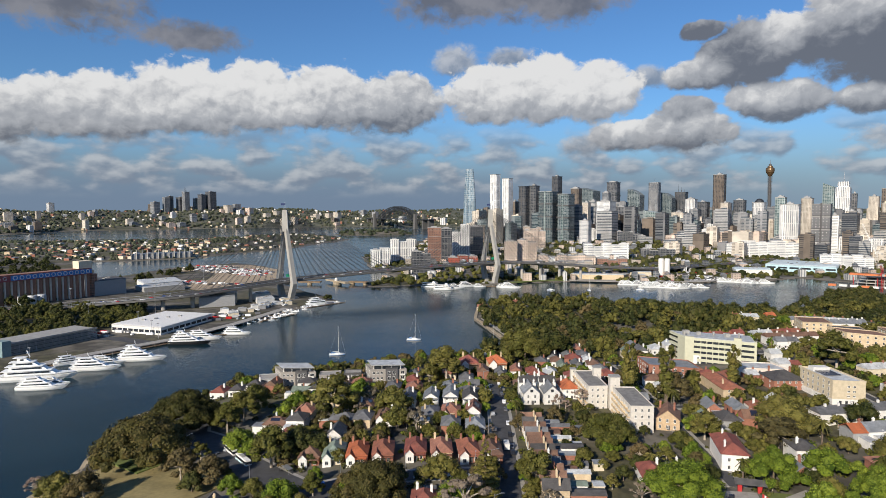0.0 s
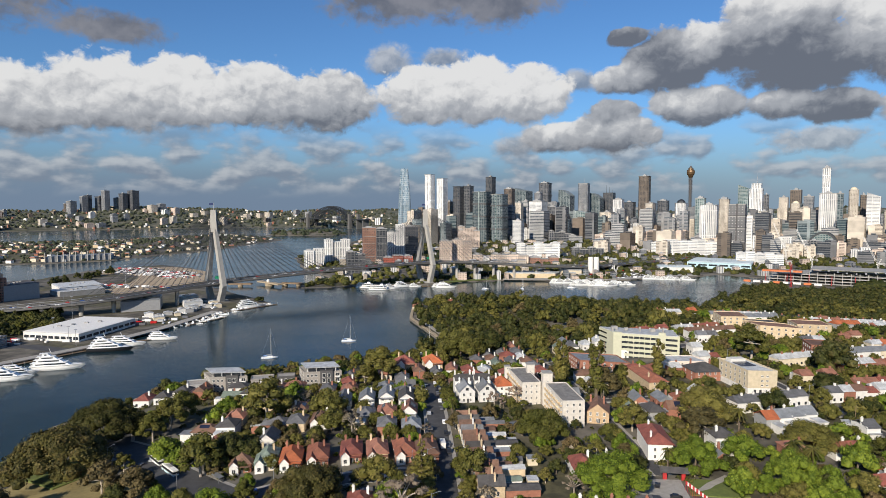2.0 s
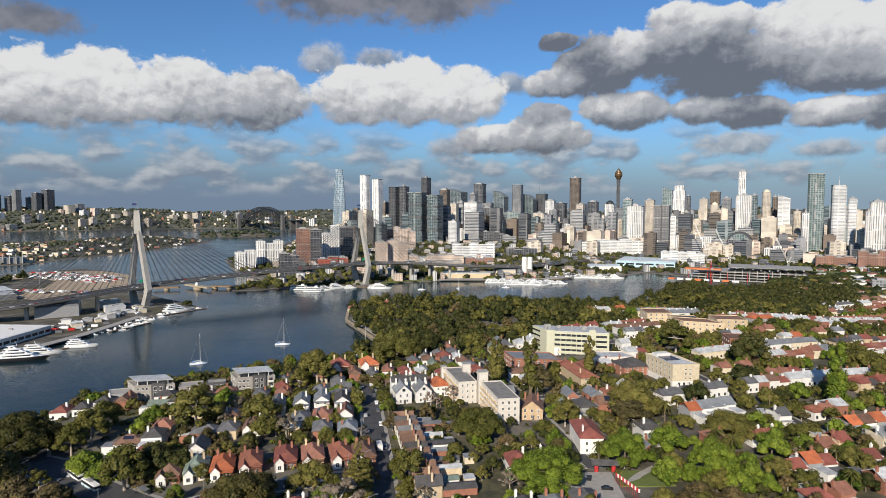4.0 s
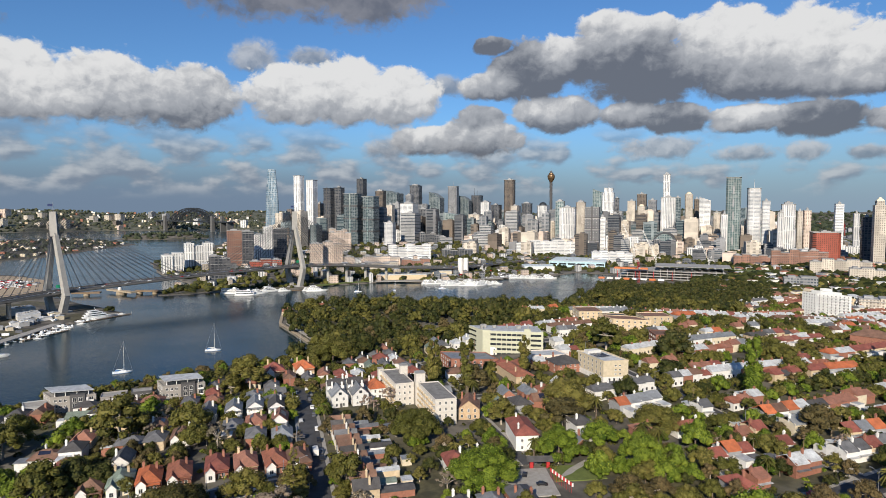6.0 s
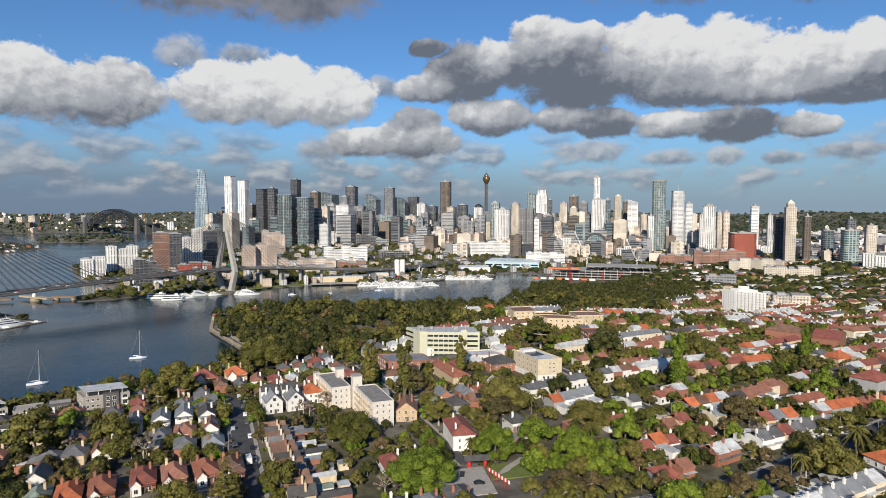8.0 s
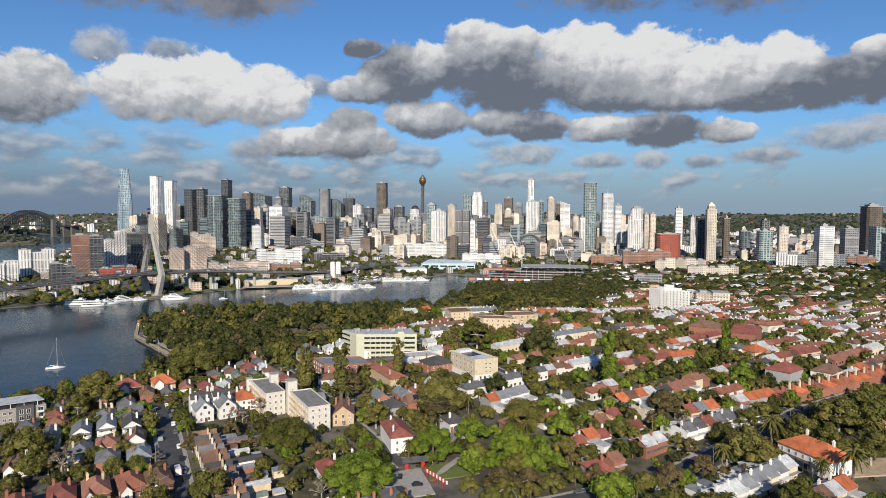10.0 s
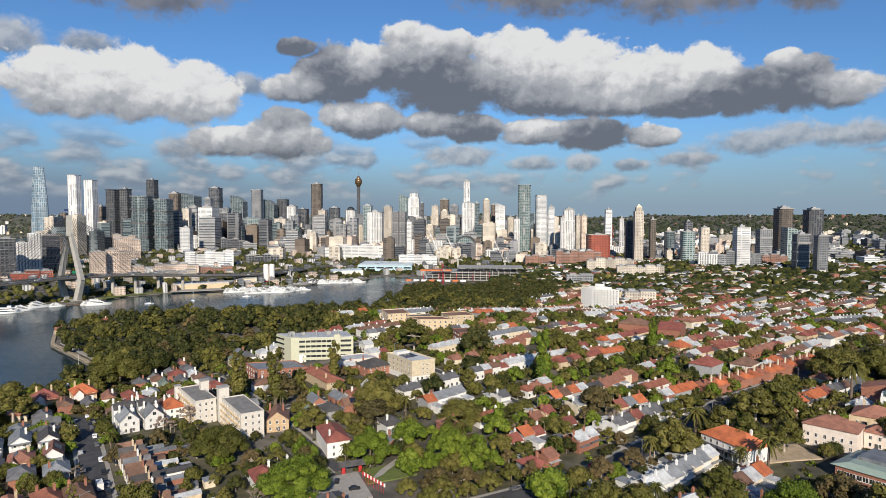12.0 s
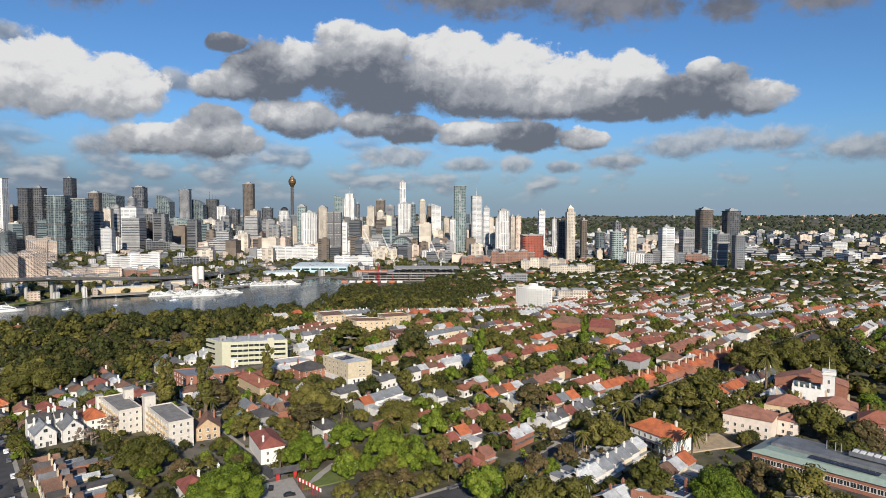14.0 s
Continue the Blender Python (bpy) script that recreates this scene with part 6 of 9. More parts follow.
def tree_parts(kind, far, k):
    n, w, h, low, leaves, size, leafy, bark, flat, rr = SPECIES[kind]
    seed = hash_of(kind) + 10 * k + far
    if far:
        n, leaves, size = max(6, int(n * 0.6)), leaves // 5, size * 1.8
        rr = (rr[0] * 1.2, rr[1] * 1.2)
    else:
        leaves, size = int(leaves * 1.35), size * 0.84
    if kind not in ("camphor", "fig"):
        rr = (rr[0] * 1.18, rr[1] * 1.18)
    cl = clump_set(seed, n, w, h, low, flat, rr)
    if kind in ("poplar", "cypress"):
        cl = [(x * 0.5, y * 0.5, low + (h - low) * (0.12 + 0.8 * i / n), r * (1.1 - 0.55 * i / n), r * flat * 0.7) for i, (x, y, z, r, rz) in enumerate(cl)]
    limbs = [c[:3] for c in cl[:: max(1, n // (3 if far else 9))]]
    return crown_mesh("crown", cl, leaves, size, leafy, seed), trunk_mesh(h, 0.028 * h + 0.05, limbs, bark, seed)


def hash_of(s):
    return sum((i + 1) * ord(c) for i, c in enumerate(s))


def palm_parts():
    rng = random.Random(5)
    bm = bmesh.new()
    for k in range(34):
        a, tilt = k * 2.4, rng.uniform(-0.5, 1.1)
        prev = None
        for i in range(6):
            s = i / 5
            out, zz = 3.1 * s * math.cos(tilt * (1 - 0.3 * s)), 8 + 3.1 * s * math.sin(tilt) - 2.2 * s * s
            wd = 0.34 * (1 - abs(2 * s - 0.7) * 0.5)
            c = Vector((out * math.cos(a), out * math.sin(a), zz))
            sd = Vector((-math.sin(a), math.cos(a), 0)) * wd
            row = [bm.verts.new(c + sd - Vector((0, 0, 0.2))), bm.verts.new(c), bm.verts.new(c - sd - Vector((0, 0, 0.2)))]
            if prev:
                bm.faces.new((prev[0], row[0], row[1], prev[1])), bm.faces.new((prev[1], row[1], row[2], prev[2]))
            prev = row
    return mesh_of("crown", bm, LEAF_OLIVE), mesh_of("trunk", rod(bmesh.new(), (0, 0, -1), (0, 0, 8.2), 0.32, 0.24, 7), BARK)


def pine_parts():
    cl = []
    rng = random.Random(8)
    for i in range(11):
        z = 2.5 + i * 1.55
        rr = 5.2 * (1 - i / 12.5)
        for k in range(5 if i < 8 else 3):
            a = k * 2 * math.pi / (5 if i < 8 else 3) + i
            cl.append((rr * 0.62 * math.cos(a), rr * 0.62 * math.sin(a), z + rng.uniform(-.3, .3), rr * 0.42, 0.55))
    return crown_mesh("crown", cl, 2600, 0.5, LEAF_OLIVE, 3), mesh_of("trunk", rod(bmesh.new(), (0, 0, -1), (0, 0, 19.5), 0.4, 0.08, 6), BARK)


NOMINAL = {k: (v[1], v[2]) for k, v in SPECIES.items()} | {"palm": (6.5, 10), "pine": (10, 20)}
tree_count = [0]


def tree(kind, x, y, width=None, height=None, z=None, far=False):
    """Plant a tree of that crown width and height; the meshes are shared."""
    tree_count[0] += 1
    k = (tree_count[0] * 7 + int(abs(x))) % (2 if kind in ("fig", "camphor", "big") else 3)
    far = far and kind not in ("palm", "pine")
    key = (kind, far, k if kind not in ("palm", "pine") else 0)
    if key not in stock:
        stock[key] = palm_parts() if kind == "palm" else pine_parts() if kind == "pine" else tree_parts(kind, far, k)
    crown, trunk = stock[key]
    w0, h0 = NOMINAL[kind]
    s = (width or w0) / w0
    sz = (height or h0 * s) / h0
    t = tagged(new(kind if kind in ("shrub",) else kind + "_tree", trunk), WORDS[kind], "shrub" if kind == "shrub" else "tree", group="garden and street trees")
    t.matrix_basis = pose(x, y, (ground(x, y) if z is None else z), 0, 0, (tree_count[0] * 137) % 360) @ Matrix.Diagonal((s, s, sz, 1))
    c = new("crown", crown)
    c.parent = t
    return t


# ---- houses ----
def roof_hip(bm, w, d, z, rise, over=0.5):
    """A hipped roof over w x d with eaves."""
    hw, hd = w / 2 + over, d / 2 + over
    k = min(hw, hd)
    rx, ry = hw - k, hd - k
    rx, ry = max(rx, 0.05), max(ry, 0.05)
    lo = [bm.verts.new(p) for p in ((-hw, -hd, z), (hw, -hd, z), (hw, hd, z), (-hw, hd, z))]
    eave = [bm.verts.new(p) for p in ((-hw, -hd, z - 0.25), (hw, -hd, z - 0.25), (hw, hd, z - 0.25), (-hw, hd, z - 0.25))]
    hi = [bm.verts.new(p) for p in ((-rx, -ry, z + rise), (rx, -ry, z + rise), (rx, ry, z + rise), (-rx, ry, z + rise))]
    for i in range(4):
        j = (i + 1) % 4
        bm.faces.new((lo[i], lo[j], hi[j], hi[i]))
        bm.faces.new((eave[i], eave[j], lo[j], lo[i]))
    bm.faces.new(hi), bm.faces.new(eave[::-1])
    return bm


def roof_gable(bm, w, d, z, rise, over=0.4, cx=0.0, cy=0.0, along="y"):
    """A gabled roof as a shell with thickness; the ridge runs along x or y."""
    if along == "x":
        w, d = d, w
    hw, hd = w / 2 + over, d / 2 + over
    e = rise * over / (w / 2)
    prof = [(-hw, z - e), (0, z + rise), (hw, z - e), (hw, z - e - 0.25), (0, z + rise - 0.28), (-hw, z - e - 0.25)]
    put = (lambda a, b, c: (cx + a, cy + b, c)) if along == "y" else (lambda a, b, c: (cx - b, cy + a, c))
    f, b = [bm.verts.new(put(x, -hd, zz)) for x, zz in prof], [bm.verts.new(put(x, hd, zz)) for x, zz in prof]
    for i in range(6):
        j = (i + 1) % 6
        bm.faces.new((f[j], f[i], b[i], b[j]))
    for q in ((0, 1, 4, 5), (1, 2, 3, 4)):
        bm.faces.new([f[i] for i in q]), bm.faces.new([b[i] for i in q[::-1]])
    return bm


def gable_walls(bm, w, d, h, rise, along="y"):
    box(bm, -w / 2, w / 2, -d / 2, d / 2, -4, h)
    if along == "y":
        for s in (-1, 1):
            y = s * d / 2
            tri = [bm.verts.new(p) for p in ((-w / 2, y, h), (w / 2, y, h), (0, y, h + rise), (-w / 2, y - s * 0.3, h), (w / 2, y - s * 0.3, h), (0, y - s * 0.3, h + rise))]
            for q in ((0, 1, 2), (5, 4, 3), (0, 3, 4, 1), (1, 4, 5, 2), (2, 5, 3, 0)):
                bm.faces.new([tri[i] for i in (q if s < 0 else q[::-1])])
    else:
        for s in (-1, 1):
            x = s * w / 2
            tri = [bm.verts.new(p) for p in ((x, -d / 2, h), (x, d / 2, h), (x, 0, h + rise), (x - s * 0.3, -d / 2, h), (x - s * 0.3, d / 2, h), (x - s * 0.3, 0, h + rise))]
            for q in ((0, 1, 2), (5, 4, 3), (0, 3, 4, 1), (1, 4, 5, 2), (2, 5, 3, 0)):
                bm.faces.new([tri[i] for i in (q if s > 0 else q[::-1])])
    return bm


WINDOW, DOOR, POT = {}, {}, {}


def window(parent, x, y, z, w, h, turn=0.0, mat=None):
    """A framed window with glass and sill, its outer face proud of the wall; facing -y before its turn."""
    key = (round(w, 1), round(h, 1), mat)
    if key not in WINDOW:
        f, bm = 0.1, bmesh.new()
        xs, zs = (-w / 2, -w / 2 + f, -0.04, 0.04, w / 2 - f, w / 2), (-0.2, 0.0, h - f, h)
        grid = [[[bm.verts.new((px, py, pz)) for pz in zs] for px in xs] for py in (-0.09, 0.1)]
        solid = lambda i, j: 0 <= i < 5 and 0 <= j < 3 and (i in (0, 2, 4) or j in (0, 2))
        for i in range(5):
            for j in range(3):
                if not solid(i, j):
                    continue
                g = [(i, j), (i + 1, j), (i + 1, j + 1), (i, j + 1)]
                bm.faces.new([grid[0][u][v] for u, v in g]), bm.faces.new([grid[1][u][v] for u, v in g[::-1]])
                for (u0, v0), (u1, v1), (di, dj) in zip(g, g[1:] + g[:1], ((0, -1), (1, 0), (0, 1), (-1, 0))):
                    if not solid(i + di, j + dj):
                        bm.faces.new((grid[0][u1][v1], grid[0][u0][v0], grid[1][u0][v0], grid[1][u1][v1]))
        bm.verts.ensure_lookup_table()
        WINDOW[key] = mesh_of("window", bm, mat or WHITE), mesh_of("pane", boxes((-w / 2 + f / 2, w / 2 - f / 2, -0.03, 0.05, -0.05, h - f / 2)), GLASS)
    o = new("window", WINDOW[key][0])
    o.parent = parent
    o.matrix_basis = pose(x, y, z, 0, 0, turn)
    new("pane", WINDOW[key][1]).parent = o
    return o


def window_row(parent, w, d, zs, n, ww, wh, face="front", mat=None, inset=1.2):
    """Rows of windows along one face of a w x d block."""
    for z in zs:
        for i in range(n):
            s = (i + 0.5) / n - 0.5
            if face == "front":
                window(parent, s * (w - inset), -d / 2, z, ww, wh, 0, mat)
            elif face == "back":
                window(parent, s * (w - inset), d / 2, z, ww, wh, 180, mat)
            elif face == "left":
                window(parent, -w / 2, s * (d - inset), z, ww, wh, -90, mat)
            else:
                window(parent, w / 2, s * (d - inset), z, ww, wh, 90, mat)


def chimney(parent, x, y, z0, z1, mat):
    key = (round(z1 - z0, 1), mat)
    if key not in POT:
        h = z1 - z0
        POT[key] = mesh_of("chimney", boxes((-0.45, 0.45, -0.35, 0.35, 0, h), (-0.55, 0.55, -0.45, 0.45, h - 0.35, h - 0.1), (-0.3, -0.05, -0.15, 0.15, h, h + 0.5), (0.08, 0.33, -0.15, 0.15, h, h + 0.5)), mat)
    o = new("chimney", POT[key])
    o.parent = parent
    o.location = (x, y, z0)


def door(parent, x, y, turn=0.0, mat=None):
    key = mat
    if key not in DOOR:
        DOOR[key] = mesh_of("door", boxes((-0.5, 0.5, -0.06, 0.08, 0, 2.1), (-0.62, -0.5, -0.1, 0.1, 0, 2.25), (0.5, 0.62, -0.1, 0.1, 0, 2.25), (-0.5, 0.5, -0.1, 0.1, 2.1, 2.25)), mat or CHARCOAL)
    o = new("door", DOOR[key])
    o.parent = parent
    o.matrix_basis = pose(x, y, 0.2, 0, 0, turn)


ROOF_WORDS = {TERRACOTTA: "terracotta tiled", ORANGE: "orange tiled", RED: "dark red", BROWN: "brown tiled", SLATE: "grey slate", DARK: "charcoal", GREEN_ROOF: "faded green metal",
              ZINC: "grey metal", PALE_ROOF: "white metal", MOTTLED: "mottled tiled"}
WALL_WORDS = {WHITE: "white-painted", CREAM: "cream rendered", BRICK: "red-brick", SAND: "sandy rendered", GREYWALL: "grey rendered", PINKISH: "pale pink rendered", TAN: "tan brick", TAUPE: "taupe rendered",
              CHARCOAL: "charcoal", OLIVE_WALL: "sage"}


def house(m, shape, wall, roof, w=9.0, d=13.0, h=4.0, rise=2.6, detail=2, label=None, extra=0):
    """A house: cottage with a hip roof and front gable, terrace with party walls, or a plain gabled house."""
    lab = label or f"{WALL_WORDS[wall]} {'terrace house' if shape == 'terrace' else 'house'} with a {ROOF_WORDS[roof]} roof"
    t = thing({"terrace": "terrace_house", "gable": "gabled_house", "cottage": "cottage", "hip": "villa"}[shape], lab, "house", m, group="suburban houses")
    if shape == "gable":
        part("wall", gable_walls(bmesh.new(), w, d, h, rise), wall, t)
        part("roof", roof_gable(bmesh.new(), w, d, h + 0.05, rise + 0.05), roof, t)
    elif shape == "terrace":
        bm = boxes((-w / 2, w / 2, -d / 2, d / 2, -4, h), (-w / 2 - 0.15, -w / 2 + 0.15, -d / 2 - 0.6, d / 2, -4, h + 0.9), (w / 2 - 0.15, w / 2 + 0.15, -d / 2 - 0.6, d / 2, -4, h + 0.9))
        part("wall", bm, wall, t)
        part("roof", roof_gable(bmesh.new(), w - 0.4, d * 0.55, h + 0.02, rise, 0.1, 0, -d * 0.2, "x"), roof, t)
        part("rear_roof", boxes((-w / 2 + 0.2, w / 2 - 0.2, d * 0.1, d / 2 + 0.2, h, h + 0.3)), ZINC, t)
        part("verandah", boxes((-w / 2 + 0.2, w / 2 - 0.2, -d / 2 - 1.6, -d / 2, h * 0.52, h * 0.52 + 0.15)), ZINC, t)
    else:
        part("wall", box(bmesh.new(), -w / 2, w / 2, -d / 2, d / 2, -4, h), wall, t)
        part("roof", roof_hip(bmesh.new(), w, d, h + 0.1, rise), roof, t)
        if shape == "cottage":
            gw = w * 0.42
            bm = bmesh.new()
            box(bm, -w / 2 + 0.1, -w / 2 + 0.1 + gw, -d / 2 - 1.6, -d / 2 + 0.05, -4, h)
            part("bay", bm, WHITE, t, "white front bay")
            part("gable_roof", roof_gable(bmesh.new(), gw, 4.6, h + 0.05, gw * 0.55, 0.35, -w / 2 + 0.1 + gw / 2, -d / 2 + 0.6), roof, t)
            tri = bmesh.new()
            gx, gy = -w / 2 + 0.1 + gw / 2, -d / 2 - 1.62
            v = [tri.verts.new(p) for p in ((gx - gw / 2, gy, h), (gx + gw / 2, gy, h), (gx, gy, h + gw * 0.53), (gx - gw / 2, gy + 0.2, h), (gx + gw / 2, gy + 0.2, h), (gx, gy + 0.2, h + gw * 0.53))]
            for q in ((0, 1, 2), (5, 4, 3), (0, 3, 4, 1), (1, 4, 5, 2), (2, 5, 3, 0)):
                tri.faces.new([v[i] for i in q])
            part("gable_front", tri, WHITE, t)
            part("verandah_roof", boxes((-w / 2 + gw + 0.3, w / 2, -d / 2 - 1.7, -d / 2, h - 0.9, h - 0.7)), roof, t)
    # rear wings, solar panels and skylights
    if extra % 3 and shape != "terrace":
        ww = w * (0.5 + 0.12 * (extra % 4))
        x0 = -w / 2 + 0.3 if extra % 2 else w / 2 - 0.3 - ww
        part("rear_wing", boxes((x0, x0 + ww, d / 2 - 0.05, d / 2 + 5.5, -4, h * 0.72)), WHITE if extra % 5 < 2 else wall, t)
        part("wing_roof", boxes((x0 - 0.3, x0 + ww + 0.3, d / 2, d / 2 + 5.9, h * 0.72, h * 0.72 + 0.25)), (PALE_ROOF, ZINC, PALE_ROOF, SLATE)[extra % 4], t)
    if extra % 4 == 1 and shape != "terrace" and d > w:
        tilt = math.degrees(math.atan2(rise, w / 2))
        for k, sx in enumerate((-1, 1)):
            m2 = pose(sx * w * 0.25, d * 0.02, h + rise * 0.5 + 0.22, 0, sx * tilt, 0)
            o = part("solar_panel" if k == 0 else "skylight", boxes((-1.5, 1.5, -2.4, 2.4, -0.06, 0.06)) if k == 0 else boxes((-0.6, 0.6, -0.8, 0.8, -0.08, 0.1)), SOLAR, t)
            o.matrix_basis = m2
    if detail:
        pot = BRICK if wall in (BRICK, GREYWALL, TAN) else WHITE if wall in (WHITE,) else SAND
        if shape == "terrace":
            chimney(t, -w / 2 + 0.1, -d * 0.18, h, h + rise + 1.6, pot)
        else:
            chimney(t, w * 0.28, d * 0.12, h + rise * 0.25, h + rise + 1.0, pot)
            if detail > 1 and w > 8:
                chimney(t, -w * 0.3, d * 0.3, h + rise * 0.15, h + rise + 0.8, pot)
    if detail > 1:
        two = h > 5.5
        zs = (1.0, 4.0) if two else (1.0,)
        n = max(2, int(w / 3.2))
        gy = 1.6 if shape == "cottage" else 0.0
        if shape == "cottage":
            window(t, -w / 2 + 0.1 + w * 0.21, -d / 2 - 1.6, 0.9, 1.5, 1.7)
            window(t, w * 0.28, -d / 2, 0.9, 1.2, 1.7)
        else:
            window_row(t, w, d, zs, n, 1.1, 1.6)
        window_row(t, w + (0.3 if shape == "terrace" else 0), d, zs, 1 if shape == "terrace" else 2, 1.0, 1.4, "left")
        if shape != "terrace":
            window_row(t, w, d, zs[:1], 2, 1.0, 1.4, "right")
        door(t, w * 0.06, -d / 2, 0, CHARCOAL)
    return t


PROTO = {}


def stock_house(k, m, shape, wall, roof, w, d, h, rise, detail):
    key = (k, shape, wall, roof, detail)
    if key not in PROTO:
        PROTO[key] = house(m, shape, wall, roof, w, d, h, rise, detail, extra=k)
        return PROTO[key]
    return copy_thing(PROTO[key], m)


# ---- streets of the suburb ----
MAIN = ((60, 185), (110, 172), (150, 164), (195, 158), (258, 165), (303, 171), (355, 172), (440, 170), (600, 165), (800, 150))
SIDE = ((31, 378), (30, 340), (28, 290), (26, 250), (24, 212), (22, 150))
BUSES = ((-138, 330), (-128, 304), (-112, 292), (-92, 268), (-70, 244), (-52, 226), (-20, 196))
CROSS_ST = ((-52, 232), (-30, 238), (0, 240), (26, 238))
LANE_A = ((115, 430), (114, 360), (112, 300), (110, 225))
LANE_B = ((232, 460), (228, 380), (224, 300), (222, 232), (219, 163))
LANE_C = ((360, 470), (352, 330), (350, 174))
LANE_D = ((490, 480), (480, 330), (478, 170))
EAST_ST = ((116, 428), (230, 424), (358, 420), (500, 410), (640, 380))
MID_ST = ((112, 318), (226, 312), (352, 318), (480, 320))
STREETS = (("road_main", MAIN, 11), ("road_side", SIDE, 9), ("road_buses", BUSES, 17), ("road_cross", CROSS_ST, 9), ("lane_a", LANE_A, 5), ("lane_b", LANE_B, 4),
           ("lane_c", LANE_C, 5), ("lane_d", LANE_D, 5), ("road_east", EAST_ST, 8), ("road_mid", MID_ST, 4))
for nm, line, wd in STREETS:
    drape(nm, line, wd + 3.5, PAVING, "pale concrete footpath with kerb along a street", 0.16, category="pavement")
    drape(nm + "_carriageway", line, wd, ASPHALT, "dark grey asphalt street", 0.2, bed=wd + 3.5)


def seg_dist(x, y, line):
    best = 1e9
    for (x0, y0), (x1, y1) in zip(line, line[1:]):
        dx, dy = x1 - x0, y1 - y0
        s = max(0, min(1, ((x - x0) * dx + (y - y0) * dy) / (dx * dx + dy * dy)))
        best = min(best, math.hypot(x - x0 - s * dx, y - y0 - s * dy))
    return best


def street_gap(x, y):
    return min(seg_dist(x, y, line) - wd / 2 for _, line, wd in STREETS)


KEPT = {}  # what already stands: x, y, radius, by 24 m squares


def keep(x, y, r):
    n = int(r // 24) + 1
    i, j = int(x // 24), int(y // 24)
    for u in range(i - n, i + n + 1):
        for v in range(j - n, j + n + 1):
            KEPT.setdefault((u, v), []).append((x, y, r))


def is_free(x, y, r):
    return all((x - a) ** 2 + (y - b) ** 2 > (r + c) ** 2 for a, b, c in KEPT.get((int(x // 24), int(y // 24)), ()))


def mark_tree(kind, x, y, w, h):
    tree(kind, x, y, w, h)
    keep(x, y, w * 0.27)


# trees that stand out
mark_tree("fig", -136, 272, 43.0, 25.8)
mark_tree("fig", -135, 316, 37.8, 22.7)
mark_tree("gum", -106, 321, 18.9, 19.9)
mark_tree("gum", -110, 307, 14.6, 15.4)
mark_tree("bright", -97, 282, 12.9, 11.7)
mark_tree("gum", -74, 258, 20.5, 21.5)
mark_tree("dark", -64, 268, 15.8, 15.8)
mark_tree("gum", -57, 315, 26.4, 27.7)
mark_tree("olive", -26, 315, 18.4, 16.6)
mark_tree("bare", -40, 334, 13.2, 12.5)
mark_tree("bright", -82, 340, 11.7, 10.5)
mark_tree("fig", -26, 216, 29.1, 17.5)
mark_tree("olive", -1, 232, 14.1, 12.7)
mark_tree("pine", 15, 216, 12.8, 24.4)
mark_tree("bare", 7, 202, 19.3, 18.3)
mark_tree("dark", -100, 238, 10.4, 10.4)
mark_tree("brown", -110, 251, 16.2, 15.4)
mark_tree("brown", -95, 244, 14.6, 13.9)
mark_tree("bright", -83, 234, 9.6, 8.6)
mark_tree("olive", -154, 239, 16.2, 14.6)
mark_tree("brown", -140, 233, 15.6, 14.8)
mark_tree("gum", 2, 386, 23.5, 24.7)
mark_tree("big", 61, 452, 35.0, 25.2)
mark_tree("dark", 86, 464, 24.1, 24.1)
mark_tree("big", 74, 268, 22.8, 16.4)
mark_tree("poplar", 119, 323, 14.7, 33.9)
mark_tree("poplar", 104, 340, 13.2, 30.4)
mark_tree("poplar", 164, 343, 11.9, 27.5)
mark_tree("gum", 35, 227, 16.2, 17.0)
mark_tree("brown", 124, 325, 19.4, 18.5)
mark_tree("gum", -9, 380, 14.0, 14.7)
mark_tree("gum", -68, 276, 13.5, 14.2)
mark_tree("gum", -104, 334, 17.9, 18.8)
mark_tree("dark", -56, 268, 13.1, 13.1)
mark_tree("bright", -60, 220, 13.4, 12.1)
mark_tree("olive", -23, 295, 14.0, 12.6)
mark_tree("brown", 21, 263, 9.1, 8.7)
mark_tree("bare", 74, 322, 12.3, 11.7)
mark_tree("bright", 109, 294, 9.4, 8.5)
mark_tree("olive", 104, 264, 9.7, 8.7)
mark_tree("bare", -13, 288, 13.7, 13.0)
mark_tree("bright", -87, 272, 10.9, 9.8)
mark_tree("bare", -169, 248, 11.3, 10.8)
mark_tree("bright", 157, 154, 16.1, 14.5)
mark_tree("olive", 224, 148, 20.0, 18.0)
mark_tree("gum", 256, 145, 17.2, 18.1)
mark_tree("gum", 282, 144, 20.8, 21.8)
mark_tree("gum", 293, 138, 23.1, 24.2)
mark_tree("camphor", 207, 91, 23.3, 17.3)
mark_tree("brown", 225, 85, 16.3, 15.5)
mark_tree("gum", 220, 69, 20.3, 21.3)
mark_tree("gum", 166, 122, 17.3, 18.2)
mark_tree("gum", 196, 109, 17.6, 18.5)
mark_tree("olive", 163, 133, 17.6, 15.8)
mark_tree("big", 409, 140, 33.2, 23.9)
mark_tree("big", 391, 153, 30.8, 22.2)
mark_tree("big", 414, 124, 33.2, 23.9)
mark_tree("olive", 292, 122, 17.8, 16.0)
mark_tree("dark", 420, 111, 27.8, 27.8)
mark_tree("olive", 308, 277, 15.2, 13.7)
mark_tree("cypress", 256, 256, 13.4, 34.9)
mark_tree("cypress", 380, 270, 10.2, 26.5)
mark_tree("dark", 195, 281, 14.0, 14.0)
mark_tree("dark", 268, 334, 23.5, 23.5)
mark_tree("gum", 245, 378, 24.7, 25.9)
